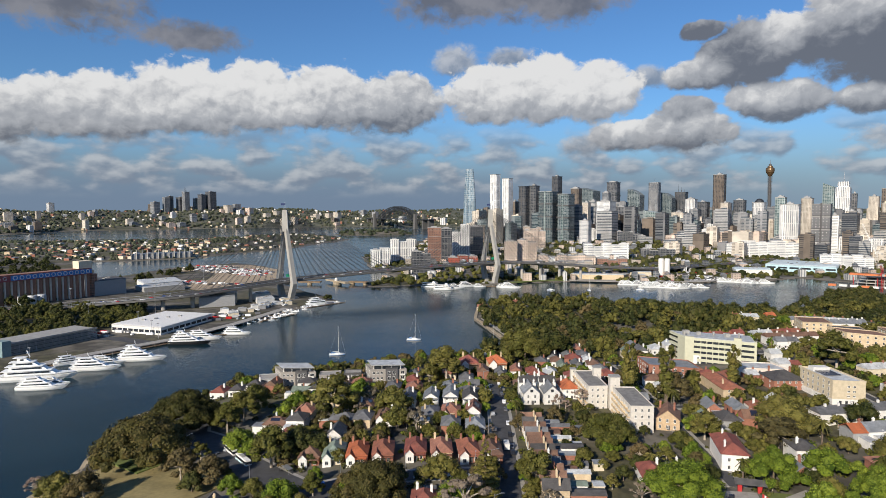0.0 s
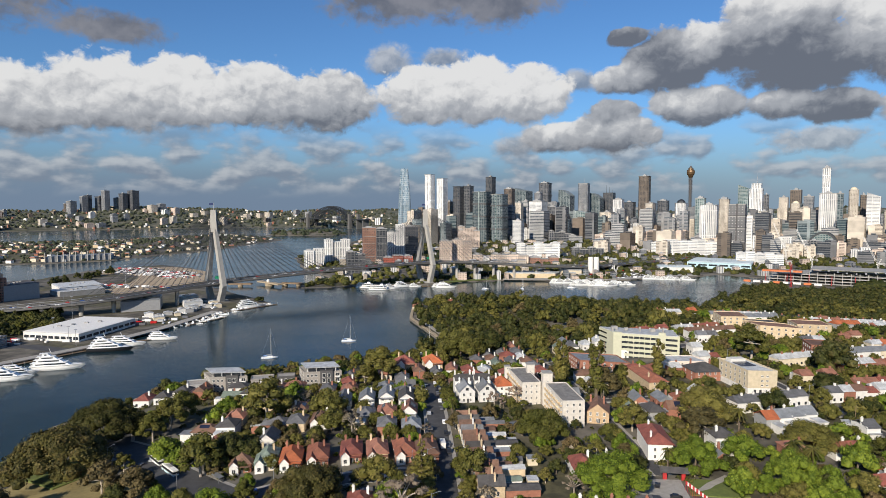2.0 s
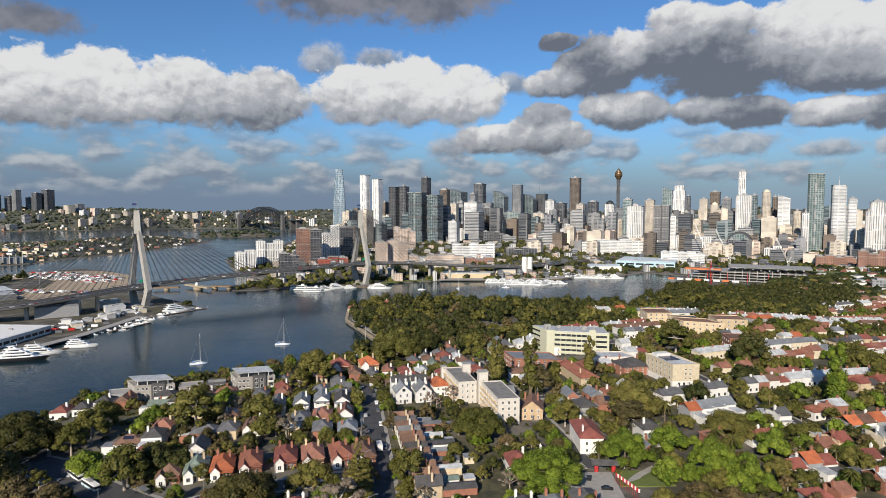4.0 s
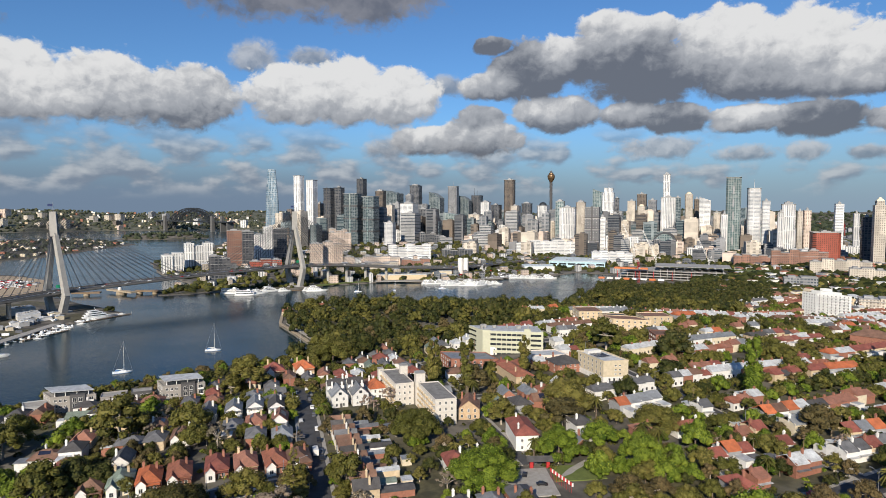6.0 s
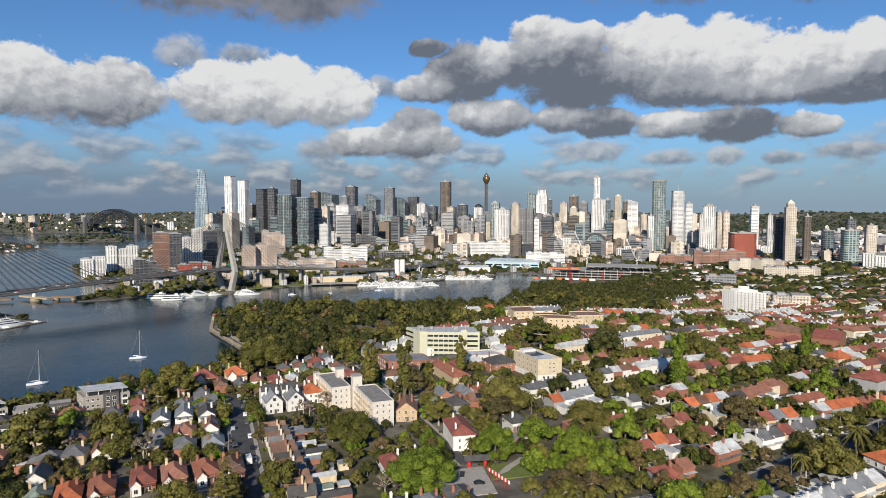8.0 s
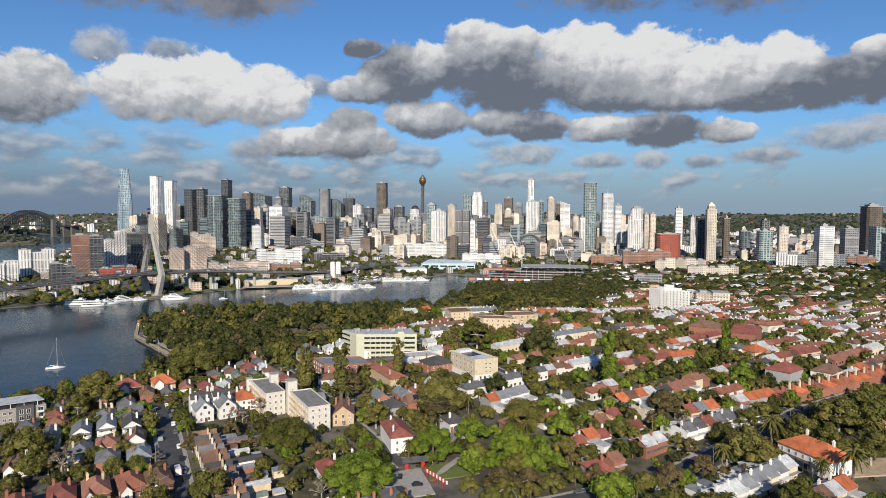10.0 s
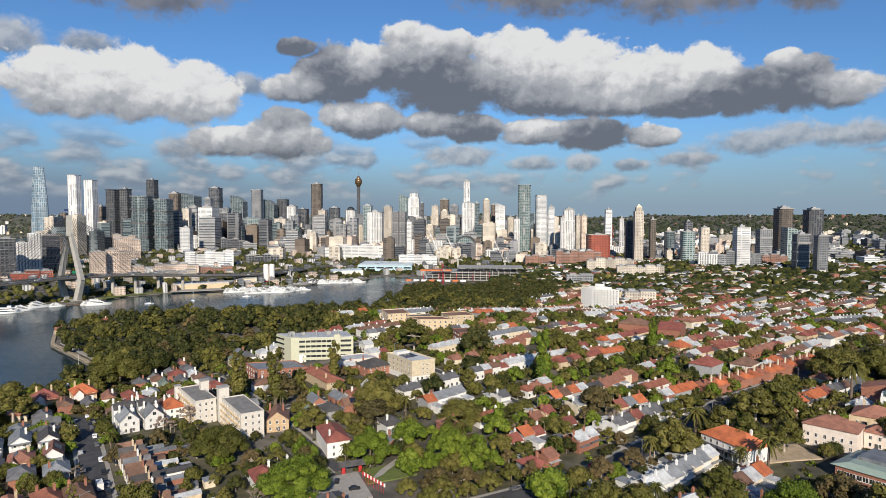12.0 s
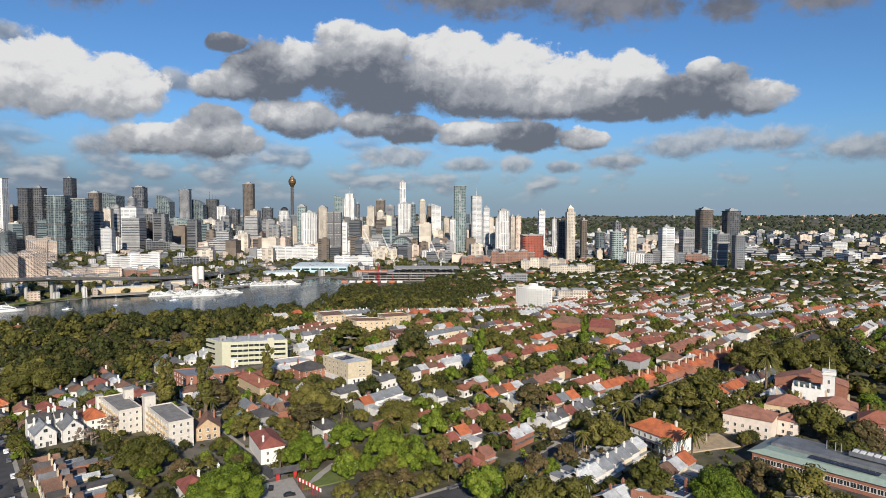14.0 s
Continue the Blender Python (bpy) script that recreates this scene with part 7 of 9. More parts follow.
mark_tree("palm", 236, 115, 10.6, 18.0)
mark_tree("palm", 360, 134, 14.2, 24.1)
mark_tree("palm", 243, 150, 10.9, 18.5)
mark_tree("olive", 320, 302, 20.1, 18.1)
mark_tree("brown", 238, 201, 17.6, 16.7)
mark_tree("olive", 279, 73, 16.4, 14.7)
mark_tree("olive", 303, 90, 20.8, 18.7)
mark_tree("brown", 296, 71, 17.2, 16.3)
mark_tree("gum", 263, 122, 16.5, 17.3)
mark_tree("gum", 252, 132, 16.2, 17.0)
mark_tree("bright", 326, 221, 14.5, 13.1)
mark_tree("camphor", 85, 213, 30, 17)
mark_tree("camphor", 125, 227, 23, 14.5)
mark_tree("bright", 148, 231, 16, 12.5)
mark_tree("camphor", 152, 207, 20, 15)
mark_tree("big", 180, 236, 23, 14)
mark_tree("brown", 144, 259, 22, 16)
mark_tree("big", 157, 277, 27, 19)
mark_tree("bright", 183, 213, 13.5, 14)
mark_tree("dark", 242, 304, 17.5, 13)
mark_tree("bright", 131, 206, 11, 11)
mark_tree("brown", 129, 182, 15, 12)
mark_tree("palm", 163, 222, 9, 13)
mark_tree("palm", 168, 218, 8, 11)
mark_tree("gum", 118, 272, 16, 15)


# ---- buildings that stand out in the suburb ----
def edge_windows(t, p, q, zs, n, w, h, inset=0.8, mat=None):
    """Windows along a wall from p to q, which run left to right seen from outside."""
    p, q = Vector(p), Vector(q)
    turn = math.degrees(math.atan2(q.y - p.y, q.x - p.x))
    ln = (q - p).length
    for z in zs:
        for i in range(n):
            c = p.lerp(q, (inset + (ln - 2 * inset) * (i + 0.5) / n) / ln)
            window(t, c.x, c.y, z, w, h, turn, mat)


def quad_block(name, label, category, a, b, c, h, wall, floors, na, nb, ww=1.2, wh=1.5, roof=None, win=None, parapet=0.7):
    """A flat-roofed block over the corners a (back left), b (near), c (right)."""
    a, b, c = Vector(a), Vector(b), Vector(c)
    d = a + c - b
    mid = (a + c) / 2
    g = min(ground(*p) for p in (a, b, c))
    t = thing(name, label, category, pose(mid.x, mid.y, g))
    P = [p - mid for p in (b, c, d, a)]
    part("wall", prism(bmesh.new(), [tuple(p) for p in P], -4, h), wall, t)
    if roof is not None:
        part("roof", prism(bmesh.new(), [tuple(p * 0.97) for p in P], h, h + 0.25), roof, t)
    if parapet:
        for p, q in zip(P, P[1:] + P[:1]):
            part("parapet", beam(bmesh.new(), (*p, h + parapet / 2), (*q, h + parapet / 2), 0.35, parapet), wall, t)
    st = h / floors
    zs = [st * k + st * 0.32 for k in range(floors)]
    if na:
        edge_windows(t, P[3], P[0], zs, na, ww, wh, mat=win)
    if nb:
        edge_windows(t, P[0], P[1], zs, nb, ww, wh, mat=win)
    keep(mid.x, mid.y, max((a - b).length, (c - b).length) * 0.62)
    return t, P, g


def balcony_row(t, p, q, zs, n, depth=1.3, mat=None, rail=None, inset=0.6):
    """Balconies with slab and rail along a wall."""
    p, q = Vector(p), Vector(q)
    turn = math.degrees(math.atan2(q.y - p.y, q.x - p.x))
    ln = (q - p).length
    w = (ln - 2 * inset) / n * 0.82
    for z in zs:
        for i in range(n):
            c = p.lerp(q, (inset + (ln - 2 * inset) * (i + 0.5) / n) / ln)
            o = part("balcony", boxes((-w / 2, w / 2, -depth, 0.05, 0, 0.18)), mat or CONCRETE, t)
            o.matrix_basis = pose(c.x, c.y, z, 0, 0, turn)
            part("railing", boxes((-w / 2, w / 2, -depth, -depth + 0.07, 0.18, 1.1), (-w / 2, -w / 2 + 0.07, -depth + 0.07, 0, 0.18, 1.1), (w / 2 - 0.07, w / 2, -depth + 0.07, 0, 0.18, 1.1)), rail or WHITE, o)


def sage_offices():
    a, b, c = Vector((160.9, 433.1)), Vector((163.4, 410.7)), Vector((201.7, 391.1))
    d = Vector((208, 413))
    mid = (a + c) / 2
    g = ground(*b)
    t = thing("office_block", "five-storey sage-green rendered block with ribbon windows and a white roof", "building", pose(mid.x, mid.y, g))
    P = [p - mid for p in (b, c, d, a)]
    part("core", prism(bmesh.new(), [tuple(p * 0.955) for p in P], -4, 17.6), GLASS, t)
    for k in range(6):
        z0, z1 = (-4, 1.0) if k == 0 else (3.5 * k - 1.05, 3.5 * k + 0.85)
        part("spandrel", prism(bmesh.new(), [tuple(p) for p in P], z0, min(z1, 18.2)), OLIVE_WALL, t)
        part("ledge", prism(bmesh.new(), [tuple(p * 1.012) for p in P], min(z1, 18.2) - 0.35, min(z1, 18.2) - 0.2), OLIVE_WALL, t)
    turn = math.degrees(math.atan2((c - b).y, (c - b).x))
    ln = (c - b).length
    for s, w in ((0.06, 5.6), (0.74, 4.6), (0.985, 1.4)):
        q = P[0].lerp(P[1], s)
        o = part("stair_shaft", boxes((-w / 2, w / 2, -0.35, 2.2, -4, 18.8 if w != 4.6 else 20.2)), OLIVE_WALL, t)
        o.matrix_basis = pose(q.x, q.y, 0, 0, 0, turn)
    for i in range(1, 7):
        q = P[0].lerp(P[1], 0.14 + 0.085 * i)
        for k in range(5):
            o = part("mullion", boxes((-0.18, 0.18, 0.2, 0.75, 3.5 * k + 0.8, 3.5 * k + 2.5)), OLIVE_WALL, t)
            o.matrix_basis = pose(q.x, q.y, 0, 0, 0, turn)
    lt = math.degrees(math.atan2((b - a).y, (b - a).x))
    q = P[3].lerp(P[0], 0.78)
    o = part("end_wall", boxes((-5, 5, -0.3, 1.5, -4, 18.4)), OLIVE_WALL, t)
    o.matrix_basis = pose(q.x, q.y, 0, 0, 0, lt)
    part("roof", prism(bmesh.new(), [tuple(p * 0.97) for p in P], 18.2, 18.5), PALE_ROOF, t)
    for u, v, sx, sy, h in ((-14, 8, 4, 3, 2.6), (-6, 6, 2.4, 2, 1.8), (10, -2, 3, 3, 2.2), (16, -6, 1, 1, 3.4), (2, 1, 1, 1, 2.8), (-17, 3, 1.2, 1.2, 3)):
        part("roof_plant", boxes((u - sx / 2, u + sx / 2, v - sy / 2, v + sy / 2, 18.5, 18.5 + h)), CONCRETE, t)
    keep(184, 412, 27)


sage_offices()

# cream walk-up flats: two wings with stair towers
flats, P, _ = quad_block("apartment_block", "four-storey cream rendered walk-up flats with a dark flat roof", "apartment building", (87.8, 313.4), (87.5, 282.2), (98.2, 281.6), 12.5, CREAM_FLATS, 4, 8, 3, 1.0, 1.4, DARK_ROOF)
balcony_row(flats, P[3], P[0], [3.1 * k + 0.4 for k in range(4)], 7, 1.2, CREAM_FLATS, SAND)
flats2, P, _ = quad_block("apartment_block", "four-storey cream rendered rear wing of flats with a grey flat roof", "apartment building", (75.4, 349), (76.2, 318.0), (86.4, 318.3), 12.8, CREAM_FLATS, 4, 8, 3, 1.0, 1.4, DARK_ROOF)
balcony_row(flats2, P[3], P[0], [3.1 * k + 0.4 for k in range(4)], 7, 1.2, CREAM_FLATS, SAND)
for sx, sy, w, d, h in ((89.5, 317.5, 5.0, 5.0, 17.5), (86.0, 340, 4.2, 4.2, 17.0), (75.0, 351.0, 3.0, 3.5, 14.0)):
    s = thing("stair_tower", "cream rendered stair tower with a flat cap", "tower", pose(sx, sy, ground(sx, sy), 0, 0, -2))
    part("shaft", boxes((-w / 2, w / 2, -d / 2, d / 2, -4, h)), CREAM_FLATS, s)
    part("cap", boxes((-w / 2 - 0.25, w / 2 + 0.25, -d / 2 - 0.25, d / 2 + 0.25, h, h + 0.35)), CONCRETE, s)
    window_row(s, w, d, (9.5, 12.5), 1, 0.7, 1.0)

# tan flats with a roof terrace of solar panels
tan, P, _ = quad_block("apartment_block", "tan rendered four-storey flats on a white base with a roof terrace", "apartment building", (199.6, 339.2), (200.1, 311.2), (215.4, 308.6), 12, TAN_FLATS, 4, 6, 0, 1.3, 1.7, PALE_ROOF, parapet=1.0)
part("base", prism(bmesh.new(), [tuple(p * 1.01) for p in P], -4, 3.2), WHITE, tan, "white ground floor")
edge_windows(tan, P[0].lerp(P[1], 0.35), P[0].lerp(P[1], 0.8), (4.4, 6.9, 9.4), 2, 1.3, 0.9)
edge_windows(tan, P[0].lerp(P[1], 0.1) * 1.01, P[0].lerp(P[1], 0.95) * 1.01, (0.6,), 4, 1.2, 1.8, mat=CHARCOAL)
for k in range(8):
    part("solar_panel", boxes((-4.6 + 2.2 * (k % 4), -2.6 + 2.2 * (k % 4), -2 + 5.0 * (k // 4), 2.4 + 5.0 * (k // 4), 12.5, 12.7)), SOLAR, tan)
part("roof_canopy", boxes((-5, 4, 8, 13, 12.3, 14.2)), WHITE, tan)


# pair of white gabled houses
for x, wl, rf in ((47.5, BRICK, ZINC), (58.6, WHITE, ZINC)):
    hs = house(pose(x, 333, ground(x, 333), 0, 0, 2), "gable", wl if x > 50 else WHITE, rf, 8.6, 13, 6.6, 4.0, 2,
               "white rendered two-storey house with a steep gable and pale metal roof")
    part("rear_wing", boxes((-4.6, 4.6, 6.4, 13, -4, 9.4)), WHITE, hs)
    part("rear_roof", roof_gable(bmesh.new(), 9.0, 7.5, 9.4, 2.6, 0.3, 0, 9.8, "x"), DARK, hs)
    for s in (-1, 1):
        chimney(hs, s * 4.3, 9.5, 9.0, 14.0, WHITE)
    window(hs, 0, -6.5, 7.2, 1.6, 1.3, 0, CHARCOAL)
keep(53, 336, 13)
house(pose(70.5, 343, ground(70, 343), 0, 0, 3), "hip", WHITE, ORANGE, 9.5, 14, 6.4, 3.4, 2, "white two-storey house under a bright orange tiled hip roof")
keep(70.5, 343, 8)

# row of Federation cottages that face the cross street
for x, y, rf, wl in ((-58, 264, BROWN, BRICK), (-47.5, 263, GREEN_ROOF, CREAM), (-37, 261, ORANGE, BRICK), (-26, 260.5, TERRACOTTA, BRICK), (-12, 261, RED, BRICK), (-1, 259, MOTTLED, SAND),
                     (10.5, 257, TERRACOTTA, BRICK), (20, 255, BROWN, BRICK)):
    house(pose(x, y, ground(x, y), 0, 0, 1 + (x * 3) % 4), "cottage", wl, rf, 8.6, 14.5, 4.2, 3.0, 2)
    keep(x, y + 1, 6.5)

# stepped terrace row with rear wings and yards beside the straight street
for k in range(12):
    x, y = 42.0 - 0.12 * k, 290 - 6.6 * k
    h = house(pose(x, y, ground(x, y), 0, 0, -92), "gable", (CREAM, SAND, WHITE, CREAM, GREYWALL)[k % 5], (BROWN, DARK, BROWN, SLATE, BROWN)[k % 5], 6.3, 9.5, 5.2, 2.6, 2,
              f"{('cream', 'sandy', 'white', 'cream', 'grey')[k % 5]} two-storey terrace house with a {('brown', 'charcoal', 'brown', 'slate', 'brown')[k % 5]} gabled roof")
    ln = (13.5, 17.0, 11.5, 15.5, 12.5, 18.0)[k % 6]
    hh = (3.2, 4.4, 3.6, 2.9)[k % 4]
    x0, x1 = ((-3.0, 1.0), (-1.4, 3.0), (-3.0, 2.6))[k % 3]
    part("kitchen_wing", boxes((x0, x1, 4.7, ln, -4, hh)), (WHITE, CREAM, BRICK, SAND, GREYWALL)[(k * 2) % 5], h)
    part("kitchen_roof", roof_gable(bmesh.new(), x1 - x0, ln - 4.8, hh, 0.8, 0.2, (x0 + x1) / 2, (4.8 + ln) / 2), (ZINC, DARK, GREEN_ROOF, PALE_ROOF, BROWN, SLATE)[(k * 5) % 6], h)
    if k % 3 == 1:
        part("garden_shed", boxes((-2.4, 1.8, ln + 2.5, ln + 6.5, -3, 2.8)), CREAM, h)
        part("shed_roof", boxes((-2.6, 2.0, ln + 2.3, ln + 6.7, 2.8, 3.0)), (PALE_ROOF, ZINC)[k % 2], h)
    keep(x + 4, y, 7)
    if k % 2:
        keep(x + 14, y, 2.6)
# white verandah houses near the water
for x, y, rf in ((-19, 330, SLATE), (-6.5, 330, ZINC), (4, 332, ZINC), (14.5, 327, DARK)):
    h = house(pose(x, y, ground(x, y), 0, 0, -2), "gable", WHITE, rf, 8.0, 13, 5.8, 2.8, 2, "white weatherboard two-storey house with a verandah")
    part("verandah", boxes((-3.8, 3.8, -8.3, -6.5, 2.7, 2.95)), WHITE, h)
    for s in (-3.6, -1.2, 1.2, 3.6):
        part("post", boxes((s - 0.09, s + 0.09, -8.2, -8.02, -3, 5.4)), WHITE, h)
    part("verandah_roof", boxes((-4, 4, -8.5, -6.4, 5.4, 5.6)), ZINC, h)
    keep(x, y, 7)
# two red-roofed waterfront houses
for x, y in ((17.5, 416), (36.5, 417)):
    house(pose(x, y, ground(x, y), 0, 0, 4), "cottage", SAND, ORANGE if x > 20 else RED, 12, 14, 8.2, 4.2, 2, "sandstone-coloured flats with a red tiled roof")
    keep(x, y, 9)

# waterside apartments with white pavilion roofs
for a, b, c, lower in (((-112, 404), (-104.5, 390.5), (-82, 390.5), True), ((-51.5, 402), (-46.5, 387.5), (-23.5, 388.5), False)):
    t, P, g = quad_block("apartment_block", "taupe and charcoal waterside flats with a white pavilion roof", "apartment building", a, b, c, 10.2, TAUPE, 3, 3, 0, 1.6, 1.7, PAVING)
    ln = (P[1] - P[0]).length
    mid = [P[0].lerp(P[1], s) for s in (0.42, 0.76)]
    n = Vector(((P[1] - P[0]).y, -(P[1] - P[0]).x)).normalized()
    bay = bmesh.new()
    prism(bay, [tuple(mid[0] + n * 1.2), tuple(mid[1] + n * 1.2), tuple(mid[1] - n * 2), tuple(mid[0] - n * 2)], -4, 11.4)
    part("bay", bay, CHARCOAL, t, "charcoal centre bay")
    edge_windows(t, mid[0] + n * 1.2, mid[1] + n * 1.2, (0.8, 4.2, 7.6), 2, 1.9, 2.3)
    edge_windows(t, P[0], P[0].lerp(P[1], 0.4), (1.0, 4.4, 7.8), 3, 1.5, 1.4)
    edge_windows(t, P[0].lerp(P[1], 0.78), P[1], (1.0, 4.4, 7.8), 1, 2.4, 2.0)
    balcony_row(t, P[0].lerp(P[1], 0.78), P[1], (0.4, 3.8, 7.2), 1, 1.6, CONCRETE, WHITE)
    pav = [p * 0.72 for p in P]
    part("pavilion", prism(bmesh.new(), [tuple(p) for p in pav], 10.3, 13.0), GLASS, t, "glazed rooftop pavilion")
    part("pavilion_roof", prism(bmesh.new(), [tuple(p * 0.92) for p in P], 13.0, 13.5, 1.03), PALE_ROOF, t, "white overhanging flat roof")
    for s in (0.02, 0.3, 0.6, 0.9):
        q = P[0].lerp(P[1], s) * 0.86
        part("roof_post", boxes((q.x - 0.15, q.x + 0.15, q.y - 0.15, q.y + 0.15, 10.3, 13.0)), WHITE, t)
for a, b, c, wl in (((-121, 399), (-117, 388), (-106, 390), GREYWALL), ((-80, 396), (-79, 386), (-66, 388), TAUPE), ((-65, 399), (-64, 391), (-53, 392), CHARCOAL)):
    quad_block("apartment_block", "low grey flat-roofed waterside flats", "apartment building", a, b, c, 7.2, wl, 2, 2, 3, 1.6, 1.5, PAVING)

# other walk-up blocks
for a, b, c, h, wl, fl, n1, n2, rf, lab in (
        ((128, 401), (128.5, 379), (157.4, 368), 9.5, BRICK, 3, 5, 7, ZINC, "red-brick three-storey flats with a grey metal roof"),
        ((283.6, 450), (284, 428.5), (308, 412), 10, SAND, 3, 4, 6, BROWN, "sandy rendered three-storey flats"),
        ((281.5, 379), (275, 362), (290, 356), 10.5, BRICK, 3, 4, 4, BROWN, "dark red-brick three-storey flats"),
        ((287, 499), (280, 475), (300, 470), 9, SAND, 3, 4, 4, BROWN, "sandy rendered walk-up flats"),
        ((292, 461.5), (285.5, 441), (304, 434), 9, SAND, 3, 4, 4, DARK, "sandy rendered walk-up flats with a dark roof"),
        ((322, 452), (316, 432), (338, 424), 9, SAND, 3, 4, 4, BROWN, "sandy rendered walk-up flats"),
        ((170, 425), (168, 408), (186, 402), 6, WHITE, 2, 3, 4, PALE_ROOF, "white flat-roofed two-storey house"),
        ((180, 380), (182, 364), (205, 360), 6, PINKISH, 2, 3, 5, PALE_ROOF, "pale pink flat-roofed house"),
        ((586, 521), (586, 503), (600, 474), 24, F_WHITE_BLOCK, 8, 5, 8, PALE_ROOF, "white eight-storey apartment block"),
        ((640, 560), (638, 540), (665, 520), 12, SAND, 3, 4, 5, ZINC, "tan brick three-storey flats")):
    blk, bp, _ = quad_block("apartment_block", lab, "apartment building", a, b, c, h, wl, fl, n1, n2, 1.3, 1.5, rf)
    if fl == 8:
        part("penthouse", prism(bmesh.new(), [tuple(q * 0.62) for q in bp], h + 0.25, h + 3.2), wl, blk)
        part("lift_room", prism(bmesh.new(), [tuple(q * 0.25 + Vector((2, 2))) for q in bp], h + 3.2, h + 6.0), wl, blk)
        balcony_row(blk, bp[0], bp[1], [3.0 * k + 0.2 for k in range(1, 8)], 3, 1.6, wl, WHITE)
house(pose(157, 342, ground(157, 342), 0, 0, 88), "hip", SAND, TERRACOTTA, 32, 11, 5.6, 2.8, 2, "long sandy building with a terracotta hip roof")
keep(157, 342, 15)
house(pose(193, 345, ground(193, 345), 0, 0, 0), "hip", BRICK, DARK, 18, 16, 5.8, 4.0, 2, "red-brick Victorian villa with a dark hipped roof and tall chimneys")
keep(193, 345, 12)
house(pose(118, 249, ground(118, 249), 0, 0, 78), "hip", WHITE, RED, 22, 10, 7.0, 3.0, 2, "white two-storey house with a red hipped roof")
keep(121, 253, 11)
house(pose(108, 291, ground(108, 291), 0, 0, -20), "gable", TAN, BROWN, 11, 14, 5.6, 4.2, 2, "tan brick house with a steep brown gable")
keep(108, 291, 8)

# long orange-tiled terrace along the far side of the main road
for k in range(14):
    x, y = 312 + 8.2 * k, 187.5 - 0.5 * k
    t = house(at(x, y, 180 - 3), "hip", BRICK, ORANGE if k % 3 else TERRACOTTA, 8.4, 11, 5.0, 2.6, 1, "red-brick terrace house under an orange tiled hip roof")
    chimney(t, -4.0, 1.0, 5.6, 9.6, CREAM)
    keep(x, y, 5.2)
# red-roofed warehouse with brick and white walls
for x, y, turn, w, d, h, wl, rf in ((436, 292, 25, 30, 17, 8.5, BRICK, RED), (424, 318, 25, 16, 24, 9.0, BRICK, BROWN), (350, 210, 8, 17, 14, 7.5, GREYWALL, RED), (392, 256, -8, 13, 12, 5.0, SAND, ORANGE), (376, 200, 10, 15, 12, 5.2, WHITE, BROWN)):
    house(at(x, y, turn), "gable" if w > 25 else "hip", wl, rf, w, d, h, 4.2, 1, f"{WALL_WORDS[wl]} building with a large {ROOF_WORDS[rf]} roof")
    keep(x, y, max(w, d) * 0.5)

# ---- school and villas beside the main road ----
def villa(x, y, turn, w, d, h, rise, wall, roof, label, verandah=False):
    t = house(at(x, y, turn), "hip", wall, roof, w, d, h, rise, 2, label)
    if verandah:
        part("verandah_roof", boxes((-w / 2 + 1, w / 2 - 1, -d / 2 - 2.4, -d / 2, h * 0.5, h * 0.5 + 0.25)), SOLAR, t)
        for k in range(6):
            s = -w / 2 + 1.2 + (w - 2.4) * k / 5
            part("post", boxes((s - 0.12, s + 0.12, -d / 2 - 2.3, -d / 2 - 2.06, -3, h * 0.5)), WHITE, t)
    keep(x, y, max(w, d) * 0.55)
    return t


villa(246, 134, 80 - 180, 23, 13, 6.6, 4.4, WHITE, ORANGE, "white two-storey villa with an orange tiled roof and verandah", True)
villa(236, 152, 82 - 180, 10, 9, 3.6, 2.6, BRICK, RED, "low brick cottage with a red tiled roof")
villa(288, 113.5, -80, 20, 14.5, 9.0, 3.6, PINKISH, MOTTLED, "pale pink rendered two-storey hall with a mottled tile roof")
villa(299, 101, -80, 8, 8, 7.0, 2.6, PINKISH, MOTTLED, "pale pink rendered wing with a mottled tile roof")
villa(330, 112, -75, 18, 16, 5.0, 4.0, SAND, MOTTLED, "sandstone villa with a mottled tile roof")
villa(334, 92, -75, 16, 14, 8.0, 3.6, PINKISH, MOTTLED, "pale two-storey villa wing with mottled tile roof")
villa(326, 72, -75, 18, 14, 7.5, 3.8, BRICK, TERRACOTTA, "red-brick house with a terracotta roof")
ch = house(at(371, 115, -74), "gable", BRICK, MOTTLED, 34, 13, 8.0, 5.0, 0, "red-brick chapel with a long mottled tile roof")
keep(371, 115, 16)
tw = thing("belvedere_tower", "white rendered mansion with an Italianate tower and balustrades", "building", at(352, 101, -75))
part("tower_shaft", boxes((-2.6, 2.6, -2.6, 2.6, -3, 19)), WHITE, tw)
part("cornice", boxes((-3.1, 3.1, -3.1, 3.1, 17.4, 18.1), (-3.0, 3.0, -3.0, 3.0, 19, 19.5)), WHITE, tw)
part("flagpole", rod(bmesh.new(), (0, 0, 19), (0, 0, 26), 0.12, 0.06), WHITE, tw)
part("main_house", boxes((-16, -2.6, -5, 8, -3, 10)), WHITE, tw)
part("green_roof", boxes((-15, -3.4, -4, 7, 10, 10.5)), GREEN_ROOF, tw)
for k in range(6):
    part("pinnacle", boxes((-15.8 + 2.5 * k, -15.0 + 2.5 * k, -5.2, -4.4, 10, 12.6 if k % 2 else 11.6)), WHITE, tw)
window_row(tw, 5.2, 5.2, (13, 8.5), 1, 1.1, 2.0)
window_row(tw, 5.2, 5.2, (13, 8.5), 1, 1.1, 2.0, "left")
keep(352, 101, 12)
